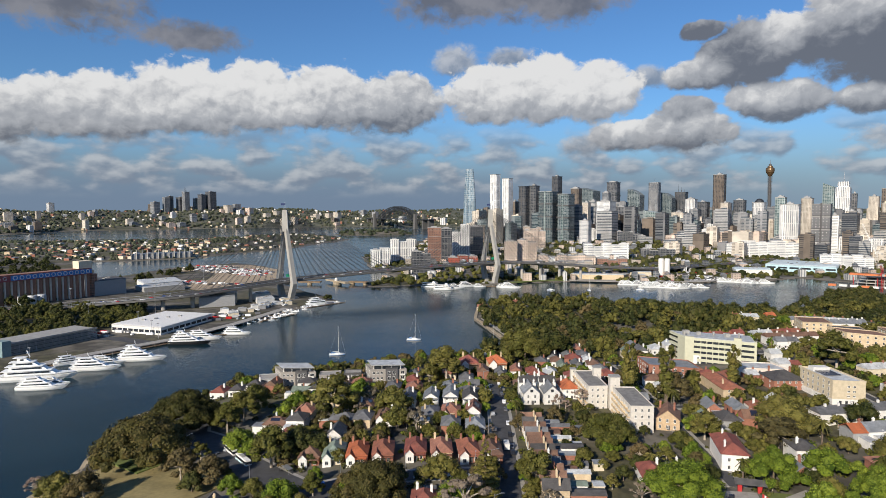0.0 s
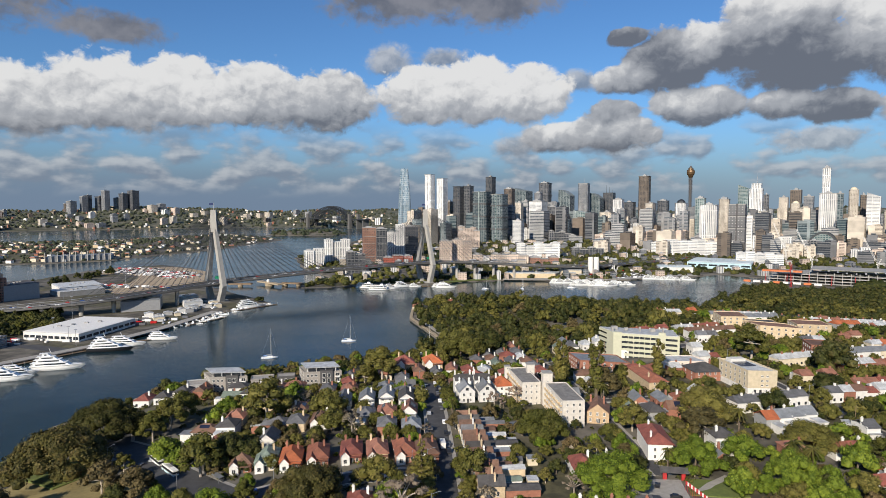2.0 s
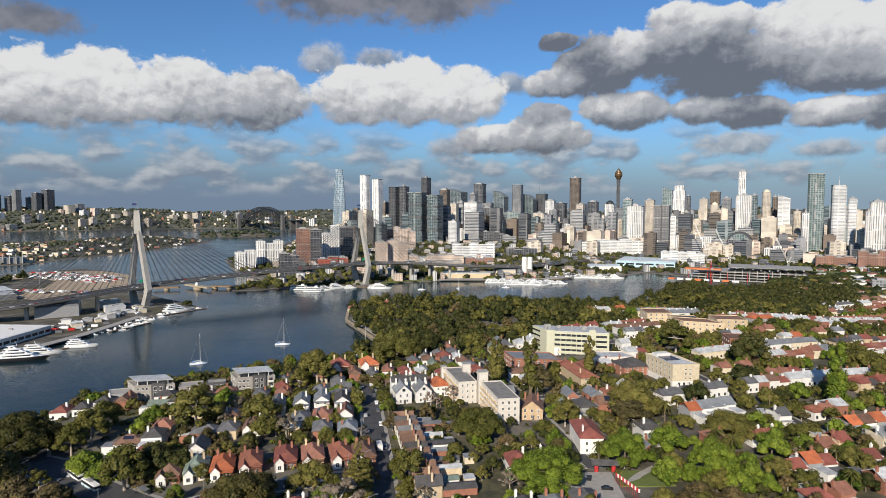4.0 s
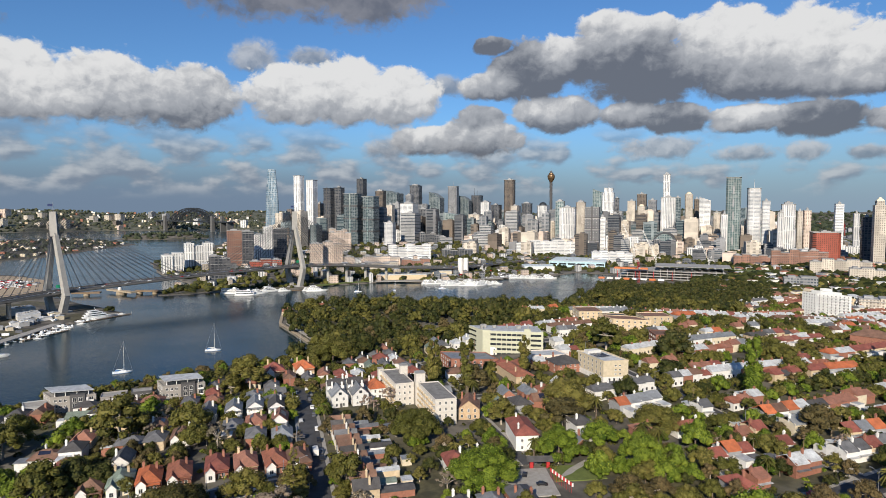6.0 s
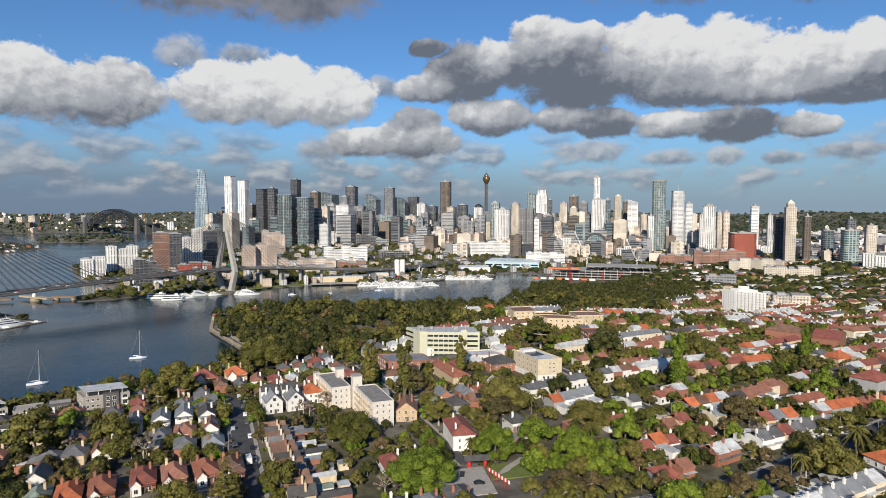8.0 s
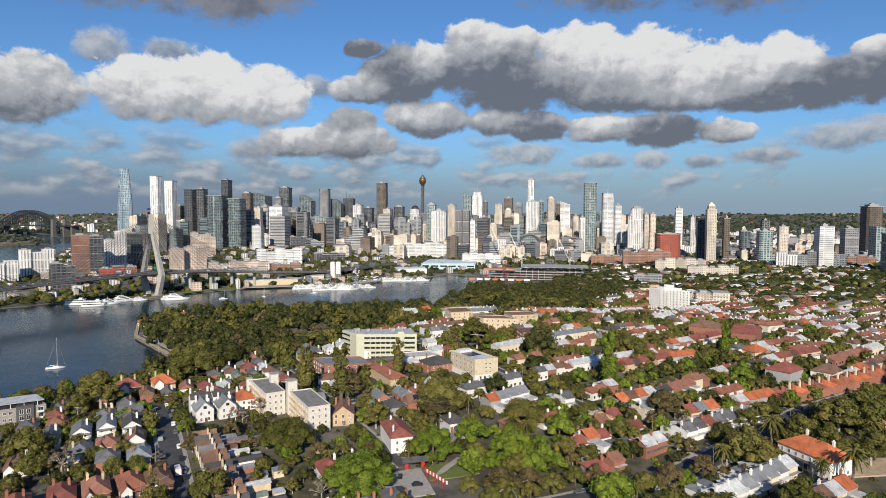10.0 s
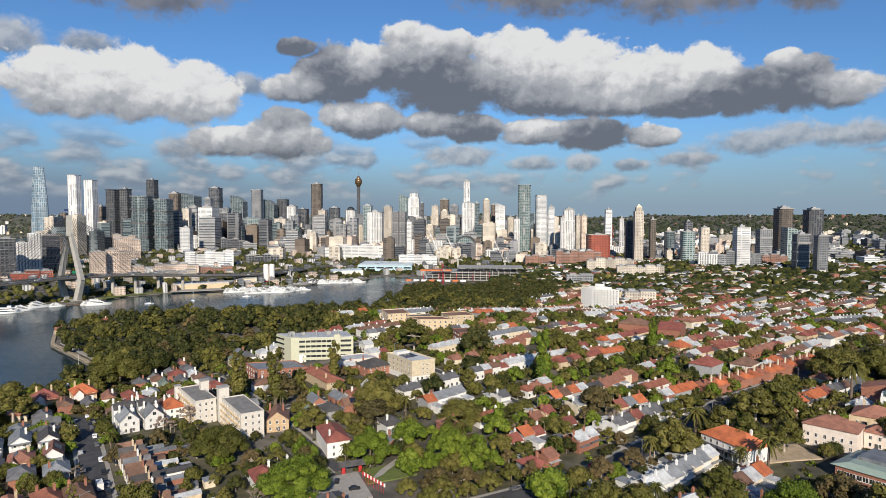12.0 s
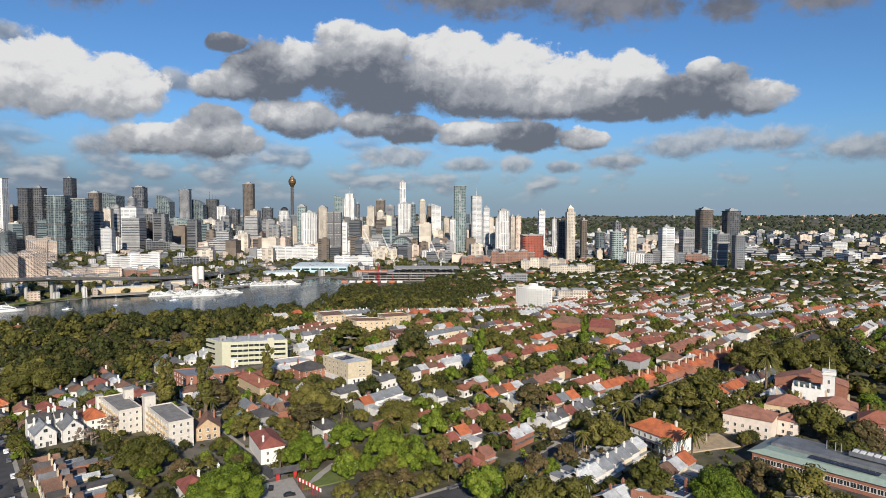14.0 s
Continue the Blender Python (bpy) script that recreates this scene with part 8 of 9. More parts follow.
# long school hall with a grey-green metal roof
lh, P, g = quad_block("school_hall", "long brick school block with a grey-green metal roof and high windows", "building", (277, 98.5), (254, 99.0), (256, 44.0), 5.2, BRICK, 1, 0, 26, 1.9, 1.9, None, parapet=0)
part("roof", prism(bmesh.new(), [tuple(p * 1.06) for p in P], 5.2, 7.0, 0.82), GREEN_SHEET, lh, "pale green folded metal roof")
part("upper_roof", prism(bmesh.new(), [(p.x * 0.62 + 2.6, p.y * 0.86) for p in P], 6.0, 8.3, 0.97), ZINC, lh, "grey metal roof")
for k in range(12):
    part("solar_panel", boxes((-8.6, -5.0, -14 + 1.9 * k, -12.3 + 1.9 * k, 7.35, 7.5)), SOLAR, lh)
part("plant_deck", boxes((1, 6.5, -17, -2, 8.9, 9.1), (1, 1.2, -17, -2, 9.1, 10.6), (6.3, 6.5, -17, -2, 9.1, 10.6)), STEEL, lh)
for k in range(6):
    part("air_unit", boxes((2, 5, -16 + 2.3 * k, -14.4 + 2.3 * k, 9.1, 10.7)), WHITE, lh)
for s in (0, 2, 5):
    part("flue", rod(bmesh.new(), (3, 1 + s, 8.8), (3, 1 + s, 12), 0.22, 0.22), STEEL, lh)
fl, P, g = quad_block("apartment_block", "white-roofed brick flats with black solar panels", "apartment building", (204, 110), (186, 112), (198, 88), 7.6, BRICK, 2, 3, 5, 1.3, 1.4, PALE_ROOF, parapet=0.5)
for k in range(9):
    part("solar_panel", boxes((-6 + 4.2 * (k % 3), -2.4 + 4.2 * (k % 3), -6 + 4.4 * (k // 3), -2.6 + 4.4 * (k // 3), 8.0, 8.15)), SOLAR, fl)
chimney(fl, 1.6, 1.6, 7.6, 11, BRICK)

# park by the water: lawn, path, rock wall
drape("park_lawn", ((-160, 262), (-128, 248), (-100, 228)), 46, DRY_GRASS, "dry sunlit park lawn", 0.25, category="lawn")
drape("park_lawn_shore", ((-150, 286), (-126, 268)), 22, GRASS, "green park lawn", 0.28, category="lawn")
drape("seawall", ((-171, 246), (-166, 272), (-173, 304), (-176, 346), (-150, 398), (-128, 436)), 3.0, SANDSTONE, "sandstone sea wall", 0.5, category="wall")
drape("headland_seawall", ((51, 508), (57, 548), (35, 662), (42, 738)), 3.0, SANDSTONE, "sandstone sea wall around the headland park", 0.9, category="wall")
drape("headland_path", ((58, 512), (64, 548), (43, 660), (52, 728)), 4.5, PAVING, "pale foreshore path", 0.3, category="path")
drape("gate_court", ((90, 212), (104, 210), (112, 208)), 24, PAVING, "pale paved parking court", 0.3, category="pavement")


# ---- street life: parked cars, buses, lamps, poles ----
def along(line, step, off, rng, share, paints, r_max=480):
    for (x0, y0), (x1, y1) in zip(line, line[1:]):
        ln = math.hypot(x1 - x0, y1 - y0)
        turn = math.degrees(math.atan2(y1 - y0, x1 - x0))
        for k in range(int(ln / step)):
            for s in (-1, 1):
                if rng.random() > share:
                    continue
                f = (k + 0.5) * step / ln
                x, y = x0 + (x1 - x0) * f + s * (y1 - y0) / ln * off, y0 + (y1 - y0) * f - s * (x1 - x0) / ln * off
                if 190 < math.hypot(x, y) < r_max:
                    car(x, y, turn + (180 if s > 0 else 0), rng.choice(paints), ground(x, y) + 0.3)


crng = random.Random(31)
along(SIDE, 7, 3.4, crng, 0.3, (0, 1, 2, 5, 5, 2))
along(MAIN, 7.5, 4.2, crng, 0.26, (0, 1, 2, 5, 3, 0))
along(CROSS_ST, 8, 3.4, crng, 0.5, (0, 4, 1))
along(LANE_B, 12, 1.4, crng, 0.2, (0, 1, 2, 5))
car(312, 168, 5, 6)
for x, y, t, p in ((98.5, 215.5, 60, 2), (104, 216, 60, 2), (106.5, 206, -20, 2), (-87, 248, 30, 0), (-84, 244, 30, 0), (-82, 240, 30, 1), (-104, 277, 60, 5), (-101, 282, 60, 1)):
    car(x, y, t, p)
bus(-88.5, 265.7, -50, True)
bus(-98.5, 279.1, -52, False)
van = thing("van", "white delivery truck parked at the kerb", "van", pose(27.7, 264.6, ground(27.7, 264.6) + 0.25, 0, 0, 90))
part("cargo_box", boxes((-3.6, 1.8, -1.1, 1.1, 0.6, 3.1)), WHITE, van)
part("cab", boxes((1.8, 3.5, -1.05, 1.05, 0.5, 2.4, 0, 0.15)), WHITE, van)
part("windscreen", boxes((2.6, 3.45, -0.98, 0.98, 1.4, 2.1)), GLASS, van)
for sx in (-2.4, 2.5):
    for sy in (-0.95, 0.95):
        part("wheel", rod(bmesh.new(), (sx, sy - 0.12, 0.42), (sx, sy + 0.12, 0.42), 0.42, 0.42, 10), TYRE, van)


def power_pole(x, y, turn, lamp=True):
    key = "pole" + str(lamp)
    m = at(x, y, turn)
    if key in BOATS:
        return copy_thing(BOATS[key], m)
    t = thing("power_pole" if not lamp else "street_lamp", "timber power pole with cross-arms" if not lamp else "grey street lamp on a curved arm", "pole", m, group="street poles")
    part("pole", rod(bmesh.new(), (0, 0, -1), (0, 0, 10.5), 0.18, 0.12), TIMBER if not lamp else STEEL, t)
    if lamp:
        part("arm", beam(bmesh.new(), (0, 0, 10), (2.4, 0, 10.9), 0.12, 0.12), STEEL, t)
        part("lamp_head", boxes((2.2, 3.2, -0.16, 0.16, 10.8, 11.0)), STEEL, t)
    else:
        part("cross_arm", boxes((-1.2, 1.2, -0.08, 0.08, 9.4, 9.6), (-0.9, 0.9, -0.08, 0.08, 8.4, 8.6)), TIMBER, t)
    BOATS[key] = t
    return t


for line, off in ((MAIN, 7.5), (SIDE, 6.5), (LANE_B, 5.5), (EAST_ST, 6), (CROSS_ST, 6.5)):
    for (x0, y0), (x1, y1) in zip(line, line[1:]):
        ln = math.hypot(x1 - x0, y1 - y0)
        for k in range(max(1, int(ln / 32))):
            f = (k + 0.4) * 32 / ln if ln > 32 else 0.5
            x, y = x0 + (x1 - x0) * f + (y1 - y0) / ln * off, y0 + (y1 - y0) * f - (x1 - x0) / ln * off
            if 190 < math.hypot(x, y) < 520:
                power_pole(x, y, math.degrees(math.atan2(y1 - y0, x1 - x0)) + 90, k % 2 == 0)
power_pole(-118, 276, 40)
power_pole(-77, 238, 200)
# bus shelter
sh = thing("bus_shelter", "small glazed bus shelter beside the stop", "shelter", at(-66, 252, -50))
part("roof", boxes((-4, 4, -1.2, 1.2, 2.6, 2.8)), ZINC, sh)
part("back_panel", boxes((-3.8, 3.8, 1.0, 1.1, 0.3, 2.5)), GLASS, sh)
for sx in (-3.7, 3.7):
    part("post", boxes((sx - 0.08, sx + 0.08, -1.0, -0.84, -0.5, 2.6)), STEEL, sh)
# red gateway with banner poles by the court
gw = thing("gateway", "red-pillared gateway with a dark tiled roof", "gate", at(113, 221, -15))
for sx in (-3.4, 3.4):
    part("pillar", boxes((sx - 0.7, sx + 0.7, -0.7, 0.7, -1, 3.8)), RED_PAINT, gw)
part("gate_roof", roof_gable(bmesh.new(), 10, 3.4, 3.9, 1.1, 0.5, 0, 0, "x"), DARK, gw)
for k in range(14):
    bx, by = 112.5 + 0.1 * k, 211 - 1.1 * k
    bn = thing("banner_pole", "slim pole with a small red and white banner", "banner", at(bx, by, -60), group="banner poles")
    part("pole", rod(bmesh.new(), (0, 0, -0.5), (0, 0, 4.2), 0.06, 0.05, 5), RED_PAINT, bn)
    part("banner", boxes((0.05, 0.8, -0.03, 0.03, 2.6, 4.0)), WHITE if k % 2 else RED_PAINT, bn)

# sunlit lawn with a path inside the gateway
drape("garden_lawn", ((115, 214), (124, 211), (134, 209)), 14, GRASS, "sunlit garden lawn inside the gateway", 0.3, category="lawn")
drape("garden_path", ((116, 208), (124, 214), (134, 219)), 3, PAVING, "pale gravel garden path", 0.36, category="path")
for tk, tx, ty, tw_ in (("olive", 172, 196, 11), ("bright", 160, 188, 9), ("gum", 172, 183, 12), ("bright", 198, 213, 10), ("olive", 205, 196, 11), ("bright", 190, 182, 9), ("olive", 144, 194, 10), ("bright", 140, 203, 9), ("bright", 150, 190, 11), ("brown", 140, 180, 11), ("olive", 120, 190, 8), ("bright", 134, 190, 8)):
    mark_tree(tk, tx, ty, tw_, tw_ * 0.9)

yrng = random.Random(17)
for k in range(34):
    u = yrng.random()
    x, y = -262 + 70 * u + yrng.uniform(-14, 4), 640 + 130 * u + yrng.uniform(-22, 22)
    if ground(x, y) > 1.6 and not (-310 < x < -236 and 545 < y < 680):
        if k % 2:
            b_ = small_boat(x, y, yrng.uniform(7, 11), yrng.uniform(0, 360))
            b_.location.z = ground(x, y) + 0.35
        else:
            w_, d_, h_ = yrng.uniform(5, 12), yrng.uniform(5, 9), yrng.uniform(3, 5.5)
            hut = thing("boatyard_hut", "small pale metal boatyard hut", "shed", pose(x, y, ground(x, y), 0, 0, yrng.uniform(10, 40)))
            part("wall", boxes((-w_ / 2, w_ / 2, -d_ / 2, d_ / 2, -1, h_)), (WHITE, GREYWALL, CREAM)[k % 3], hut)
            part("roof", roof_gable(bmesh.new(), w_, d_, h_, 1.0), (PALE_ROOF, ZINC)[k % 2], hut)

# bare earth of the building works between the villas
drape("works_yard", ((250, 128), (262, 122), (272, 116)), 16, EARTH, "bare tan earth of building works", 0.3, category="yard")
wrng = random.Random(4)
for k in range(14):
    bx, by = 266 + wrng.uniform(-7, 7), 143 + wrng.uniform(-5, 5)
    bag = thing("bulk_bag", "white bulk bag of building material", "bag", at(bx, by, wrng.uniform(0, 90)), group="bulk bags")
    part("sack", boxes((-0.6, 0.6, -0.6, 0.6, 0, wrng.uniform(0.9, 1.3))), (WHITE, WHITE, ORANGE)[k % 3], bag)


# ---- houses and gardens that fill the blocks ----
FAR_TREES, FAR_HOUSES = [], []


def plant(kind, x, y, w, h=None):
    """A tree of its own near by, else one of the joined mass."""
    r = math.hypot(x, y)
    if r < 338 and kind != "shrub":
        return tree(kind, x, y, w, h, far=r > 310)
    kind = "olive" if kind in ("palm", "shrub", "bare") else kind
    FAR_TREES.append((kind, x, y, w, h or w))


def row_house(m, wall, roof, w, d, h, rise, wing_roof, back):
    """A narrow row house: ridge along the street, a lower rear wing and a chimney on the party wall."""
    t = thing("row_house", f"{WALL_WORDS[wall]} row house with a {ROOF_WORDS[roof]} roof and rear wing", "house", m, group="suburban houses")
    part("wall", boxes((-w / 2, w / 2, -d / 2, d / 2, -4, h), (-w / 2 - 0.12, -w / 2 + 0.12, -d / 2 - 0.4, d / 2, h - 1, h + 0.5)), wall, t)
    part("rear_wing", boxes((-w / 2 + 0.1, w * 0.16, d / 2, d / 2 + back, -4, h * 0.68)), CREAM if wall in (BRICK, SAND) else WHITE, t)
    part("roof", roof_gable(bmesh.new(), w - 0.1, d, h + 0.05, rise, 0.3, 0, 0, "x"), roof, t)
    part("wing_roof", boxes((-w / 2 - 0.1, w * 0.16 + 0.2, d / 2 + 0.3, d / 2 + back + 0.3, h * 0.68, h * 0.68 + 0.25)), wing_roof, t)
    part("verandah_roof", boxes((-w / 2 + 0.2, w / 2 - 0.2, -d / 2 - 1.5, -d / 2, h * 0.55, h * 0.55 + 0.15)), wing_roof, t)
    chimney(t, -w / 2 + 0.3, -d * 0.12, h, h + rise + 1.1, WHITE if wall in (WHITE, CREAM) else BRICK)
    return t


def fill_suburb():
    rng = random.Random(21)
    west = [DARK, SLATE, BROWN, ZINC, DARK, MOTTLED, SLATE, PALE_ROOF, BROWN, RED, DARK, GREEN_ROOF]
    east = [TERRACOTTA, MOTTLED, RED, PALE_ROOF, SLATE, PALE_ROOF, BROWN, ZINC, MOTTLED, ORANGE, PALE_ROOF, RED, DARK]
    shapes = [("cottage", 8.6, 12, 4.0, 2.8), ("gable", 7.5, 12, 5.4, 3.0), ("hip", 8.6, 12, 4.6, 2.6), ("gable", 7.5, 12, 4.2, 2.9), ("hip", 9.0, 11, 6.0, 2.6), ("cottage", 9.0, 12, 4.2, 3.0)]
    walls = [WHITE, CREAM, BRICK, WHITE, SAND, WHITE, GREYWALL, CREAM, WHITE, BRICK]
    designs = [[(i, *shapes[i % 6][:1], walls[(i * 3) % 10], roofs[(i * 5 + i // 4) % len(roofs)], *shapes[i % 6][1:]) for i in range(18)] for roofs in (west, east)]
    rows = [(walls[(i * 7) % 10], east[(i * 4 + 3) % len(east)], 6.6, 9.0, 5.4 if i % 3 else 4.0, 2.3 + 0.2 * (i % 3), (PALE_ROOF, ZINC, PALE_ROOF, SLATE)[i % 4], 5.0 + (i % 3)) for i in range(16)]
    small = ["olive", "dark", "bright", "gum", "brown", "dark", "olive", "bright", "bare", "olive", "dark", "gum", "palm", "olive", "bright", "brown"]
    row_stock = {}
    y, line = 120.0, 0
    while y < 900:
        x = -150.0
        deep = 18.5 if y < 520 else 21.0
        row_kind, row_left = 0, 0
        while x < 900:
            r0 = math.hypot(x, y)
            terraced = x > 175 and y < 700
            wide = (6.7 if r0 < 420 else 7.5) if terraced else 11.0 if r0 < 520 else 14.0
            px, py = x + (0 if terraced else rng.uniform(-0.8, 0.8)), y + (5 * math.sin(x * 0.021 + line) if terraced else rng.uniform(-2, 2))
            x += wide
            r, a = math.hypot(px, py), math.degrees(math.atan2(px, py))
            if not (195 < r < 900 and -24 < a < 82) or ground(px, py) < 1.9 or (px < -85 and py < 372):
                continue
            park = (30 < px < 250 and py > 470 and r < 800) or (px < 330 and py > 545 and r < 800) or (r > 640 and a < 44)
            gap = street_gap(px, py)
            share = 0.03 if park else 0.0 if (ground(px, py) < 8.5 and px < 60 and py > 380) else 0.80 if terraced else 0.68 if r < 520 else 0.46
            done = False
            if terraced:
                if row_left <= 0:
                    row_left, row_kind = rng.randint(2, 6), rng.randrange(16) if rng.random() > (0.14 if r0 < 330 else 0.36) else -1
                row_left -= 1
            if terraced and not park and row_kind >= 0 and gap > 5.0 and is_free(px, py, 3.2):
                k = row_kind if rng.random() < 0.7 else rng.randrange(16)
                turn = (0 if line % 2 else 180) + 3 * math.cos(px * 0.021 + line) + rng.uniform(-1.5, 1.5)
                if r < 336:
                    m = at(px, py, turn)
                    if k in row_stock:
                        copy_thing(row_stock[k], m)
                    else:
                        row_stock[k] = row_house(m, *rows[k])
                else:
                    wl, rf, w, d, h, rise, _, _ = rows[k]
                    FAR_HOUSES.append((px, py, turn, (k, "row", wl, rf, w if r < 420 else 7.4, d, h, rise)))
                keep(px, py, 3.3)
                done = True
            elif not terraced and rng.random() < share and gap > 6.5 and is_free(px, py, 4.4):
                d = rng.choice(designs[0 if px < 150 and r < 520 else 1])
                turn = rng.choice((0, 0, 180, 0, 90)) - 4 + rng.uniform(-3, 3)
                if r < 336:
                    stock_house(d[0] + (40 if px >= 150 else 0), at(px, py, turn), *d[1:], 2 if r < 240 else 1)
                else:
                    FAR_HOUSES.append((px, py, turn, d))
                keep(px, py, 4.8)
                done = True
            if not done and gap > 1.5 and is_free(px, py, 3.0 if park else 2.0) and not (park and rng.random() < 0.15):
                kind = rng.choice(["dark", "dark", "gum"] if park and r > 640 else ["dark", "dark", "gum", "dark", "brown", "dark", "olive"] if park else small)
                w = rng.uniform(9, 19) if park else rng.uniform(6.5, 11) if terraced else rng.uniform(6, 10.5)
                if kind == "palm":
                    w = 6.5
                plant(kind, px, py, w, None if kind == "palm" else w * (rng.uniform(0.7, 1.25) if park else rng.uniform(0.8, 1.1)))
                keep(px, py, w * (0.42 if park else 0.3))
            # a garden tree behind or beside
            for _ in range(1 if terraced or park or r > 420 or rng.random() < 0.5 else 2):
                if rng.random() < (0.6 if park else 0.35 if terraced else 0.0):
                    continue
                qx, qy = px + rng.uniform(-6, 6), py + rng.choice((-9, 9)) + rng.uniform(-1.5, 1.5)
                if street_gap(qx, qy) > 1.0 and is_free(qx, qy, -0.6) and ground(qx, qy) > 1.9:
                    kind = rng.choice(["gum", "dark", "dark"] if park else small)
                    w = rng.uniform(8, 13) if park else rng.uniform(5, 8.5)
                    plant(kind, qx, qy, w, w * (rng.uniform(1.0, 1.5) if park else rng.uniform(0.85, 1.2)) if kind != "palm" else None)
                    keep(qx, qy, w * 0.3)
        y += deep
        line += 1
    # grove of the school grounds
    for i in range(320):
        px, py = rng.uniform(205, 560), rng.uniform(30, 158)
        w = rng.uniform(9, 18)
        if street_gap(px, py) > 3 and is_free(px, py, w * 0.34):
            plant(rng.choice(("olive", "gum", "bright", "olive", "dark", "big")), px, py, w, w * rng.uniform(0.75, 1.0))
            keep(px, py, w * 0.36)
    # street trees
    for _, line, wd in STREETS:
        for (x0, y0), (x1, y1) in zip(line, line[1:]):
            ln = math.hypot(x1 - x0, y1 - y0)
            for k in range(int(ln / 13)):
                for s in (-1, 1):
                    if rng.random() < (0.12 if line is MAIN else 0.5):
                        continue
                    f = (k + rng.random()) * 13 / ln
                    qx, qy = x0 + (x1 - x0) * f + s * (y1 - y0) / ln * (wd / 2 + 2.2), y0 + (y1 - y0) * f - s * (x1 - x0) / ln * (wd / 2 + 2.2)
                    if is_free(qx, qy, 1.0) and 200 < math.hypot(qx, qy) < 700 and ground(qx, qy) > 1.5:
                        w = rng.uniform(7, 11.5) if line is MAIN else rng.uniform(5, 9)
                        plant(rng.choice(("gum", "brown", "olive", "olive") if line is MAIN else ("gum", "brown", "olive", "bare", "bright")), qx, qy, w, w * rng.uniform(0.9, 1.2))
                        keep(qx, qy, w * 0.3)


for kx in range(-62, 26, 7):
    keep(kx, 244, 4)
    keep(kx, 249, 3)
for ky in range(214, 292, 8):
    keep(64, ky, 3.5)
for kx in range(-24, 20, 7):
    keep(kx, 318, 4)
for kx, ky, kr in ((52, 318, 8), (94, 272, 7), (76, 300, 5), (78, 330, 5), (120, 240, 6), (200, 300, 8), (246, 122, 7), (236, 128, 6), (278, 120, 7), (284, 102, 6), (250, 88, 5), (250, 70, 5), (-95, 380, 6), (-35, 378, 6), (182, 396, 8), (172, 402, 6), (192, 388, 6), (103, 210, 14), (124, 211, 9), (132, 196, 8), (118, 192, 13), (262, 122, 10), (270, 146, 7)):
    keep(kx, ky, kr)
fill_suburb()


def shrubbery():
    """Low garden growth, hedges and ground cover, past counting."""
    rng = np.random.default_rng(33)
    for mat, n, label in ((LEAF_DARK, 1500, "dark green garden shrubs and hedges"), (LEAF_OLIVE, 1300, "olive garden shrubs and ground cover"), (LEAF_BRIGHT, 700, "bright green garden shrubs")):
        verts, faces, base = [], [], 0
        for _ in range(n):
            r, a = math.sqrt(rng.uniform(195 ** 2, 500 ** 2)), math.radians(rng.uniform(-22, 80))
            x, y = r * math.sin(a), r * math.cos(a)
            if street_gap(x, y) < 0.5 or ground(x, y) < 3.5 or not is_free(x, y, 0.3) or (x < -88 and y < 300):
                continue
            g = ground(x, y)
            s = rng.uniform(0.8, 2.3)
            m = 42
            d = rng.normal(size=(m, 3))
            d /= np.linalg.norm(d, axis=1)[:, None]
            d[:, 2] = np.abs(d[:, 2])
            p = d * (s * 1.2, s * 1.2, s) * rng.uniform(0.5, 1.05, (m, 1)) + (x, y, g)
            nn = d + rng.normal(size=(m, 3)) * 0.6
            u = np.cross(nn, rng.normal(size=(m, 3)))
            u /= np.linalg.norm(u, axis=1)[:, None]
            w = np.cross(nn, u)
            w /= np.linalg.norm(w, axis=1)[:, None]
            k = rng.uniform(0.3, 0.55, (m, 1)) * (0.6 + s * 0.25)
            verts.append(np.stack([p + u * k, p + w * k, p - u * k, p - w * k], 1).reshape(-1, 3))
            faces += [[base + 4 * i + j for j in range(4)] for i in range(m)]
            base += 4 * m
        me = bpy.data.meshes.new("shrubs")
        me.from_pydata(np.concatenate(verts).tolist(), [], faces)
        me.materials.append(mat)
        tagged(new("shrubs", me), label, "shrubs", kind="stuff")


shrubbery()


def join_trees():
    """The trees farther off, species by species, each species one mass."""
    by = {}
    for k, *rest in FAR_TREES:
        by.setdefault(k, []).append(rest)
    for kind, rows in by.items():
        shapes = []
        for k in range(3):
            me = tree_parts(kind, True, k)[0]
            v = np.empty(len(me.vertices) * 3)
            me.vertices.foreach_get("co", v)
            shapes.append((v.reshape(-1, 3), [tuple(p.vertices) for p in me.polygons]))
        w0, h0 = NOMINAL[kind]
        verts, faces, base = [], [], 0
        for i, (x, y, w, h) in enumerate(rows):
            v, f = shapes[i % 3]
            t = i * 2.4
            c, s = math.cos(t), math.sin(t)
            q = v * (w / w0, w / w0, h / h0)
            verts.append(np.stack([q[:, 0] * c - q[:, 1] * s + x, q[:, 0] * s + q[:, 1] * c + y, q[:, 2] + ground(x, y) - 0.06 * h], 1))
            faces += [[base + j for j in p] for p in f]
            base += len(v)
        me = bpy.data.meshes.new("tree_mass")
        me.from_pydata(np.concatenate(verts).tolist(), [], faces)
        me.materials.append(SPECIES[kind][6])
        tagged(new("tree_mass", me), f"mass of {kind if kind in ('bright', 'dark', 'brown', 'olive') else 'tall'} trees between houses and in the park", "trees", kind="stuff")


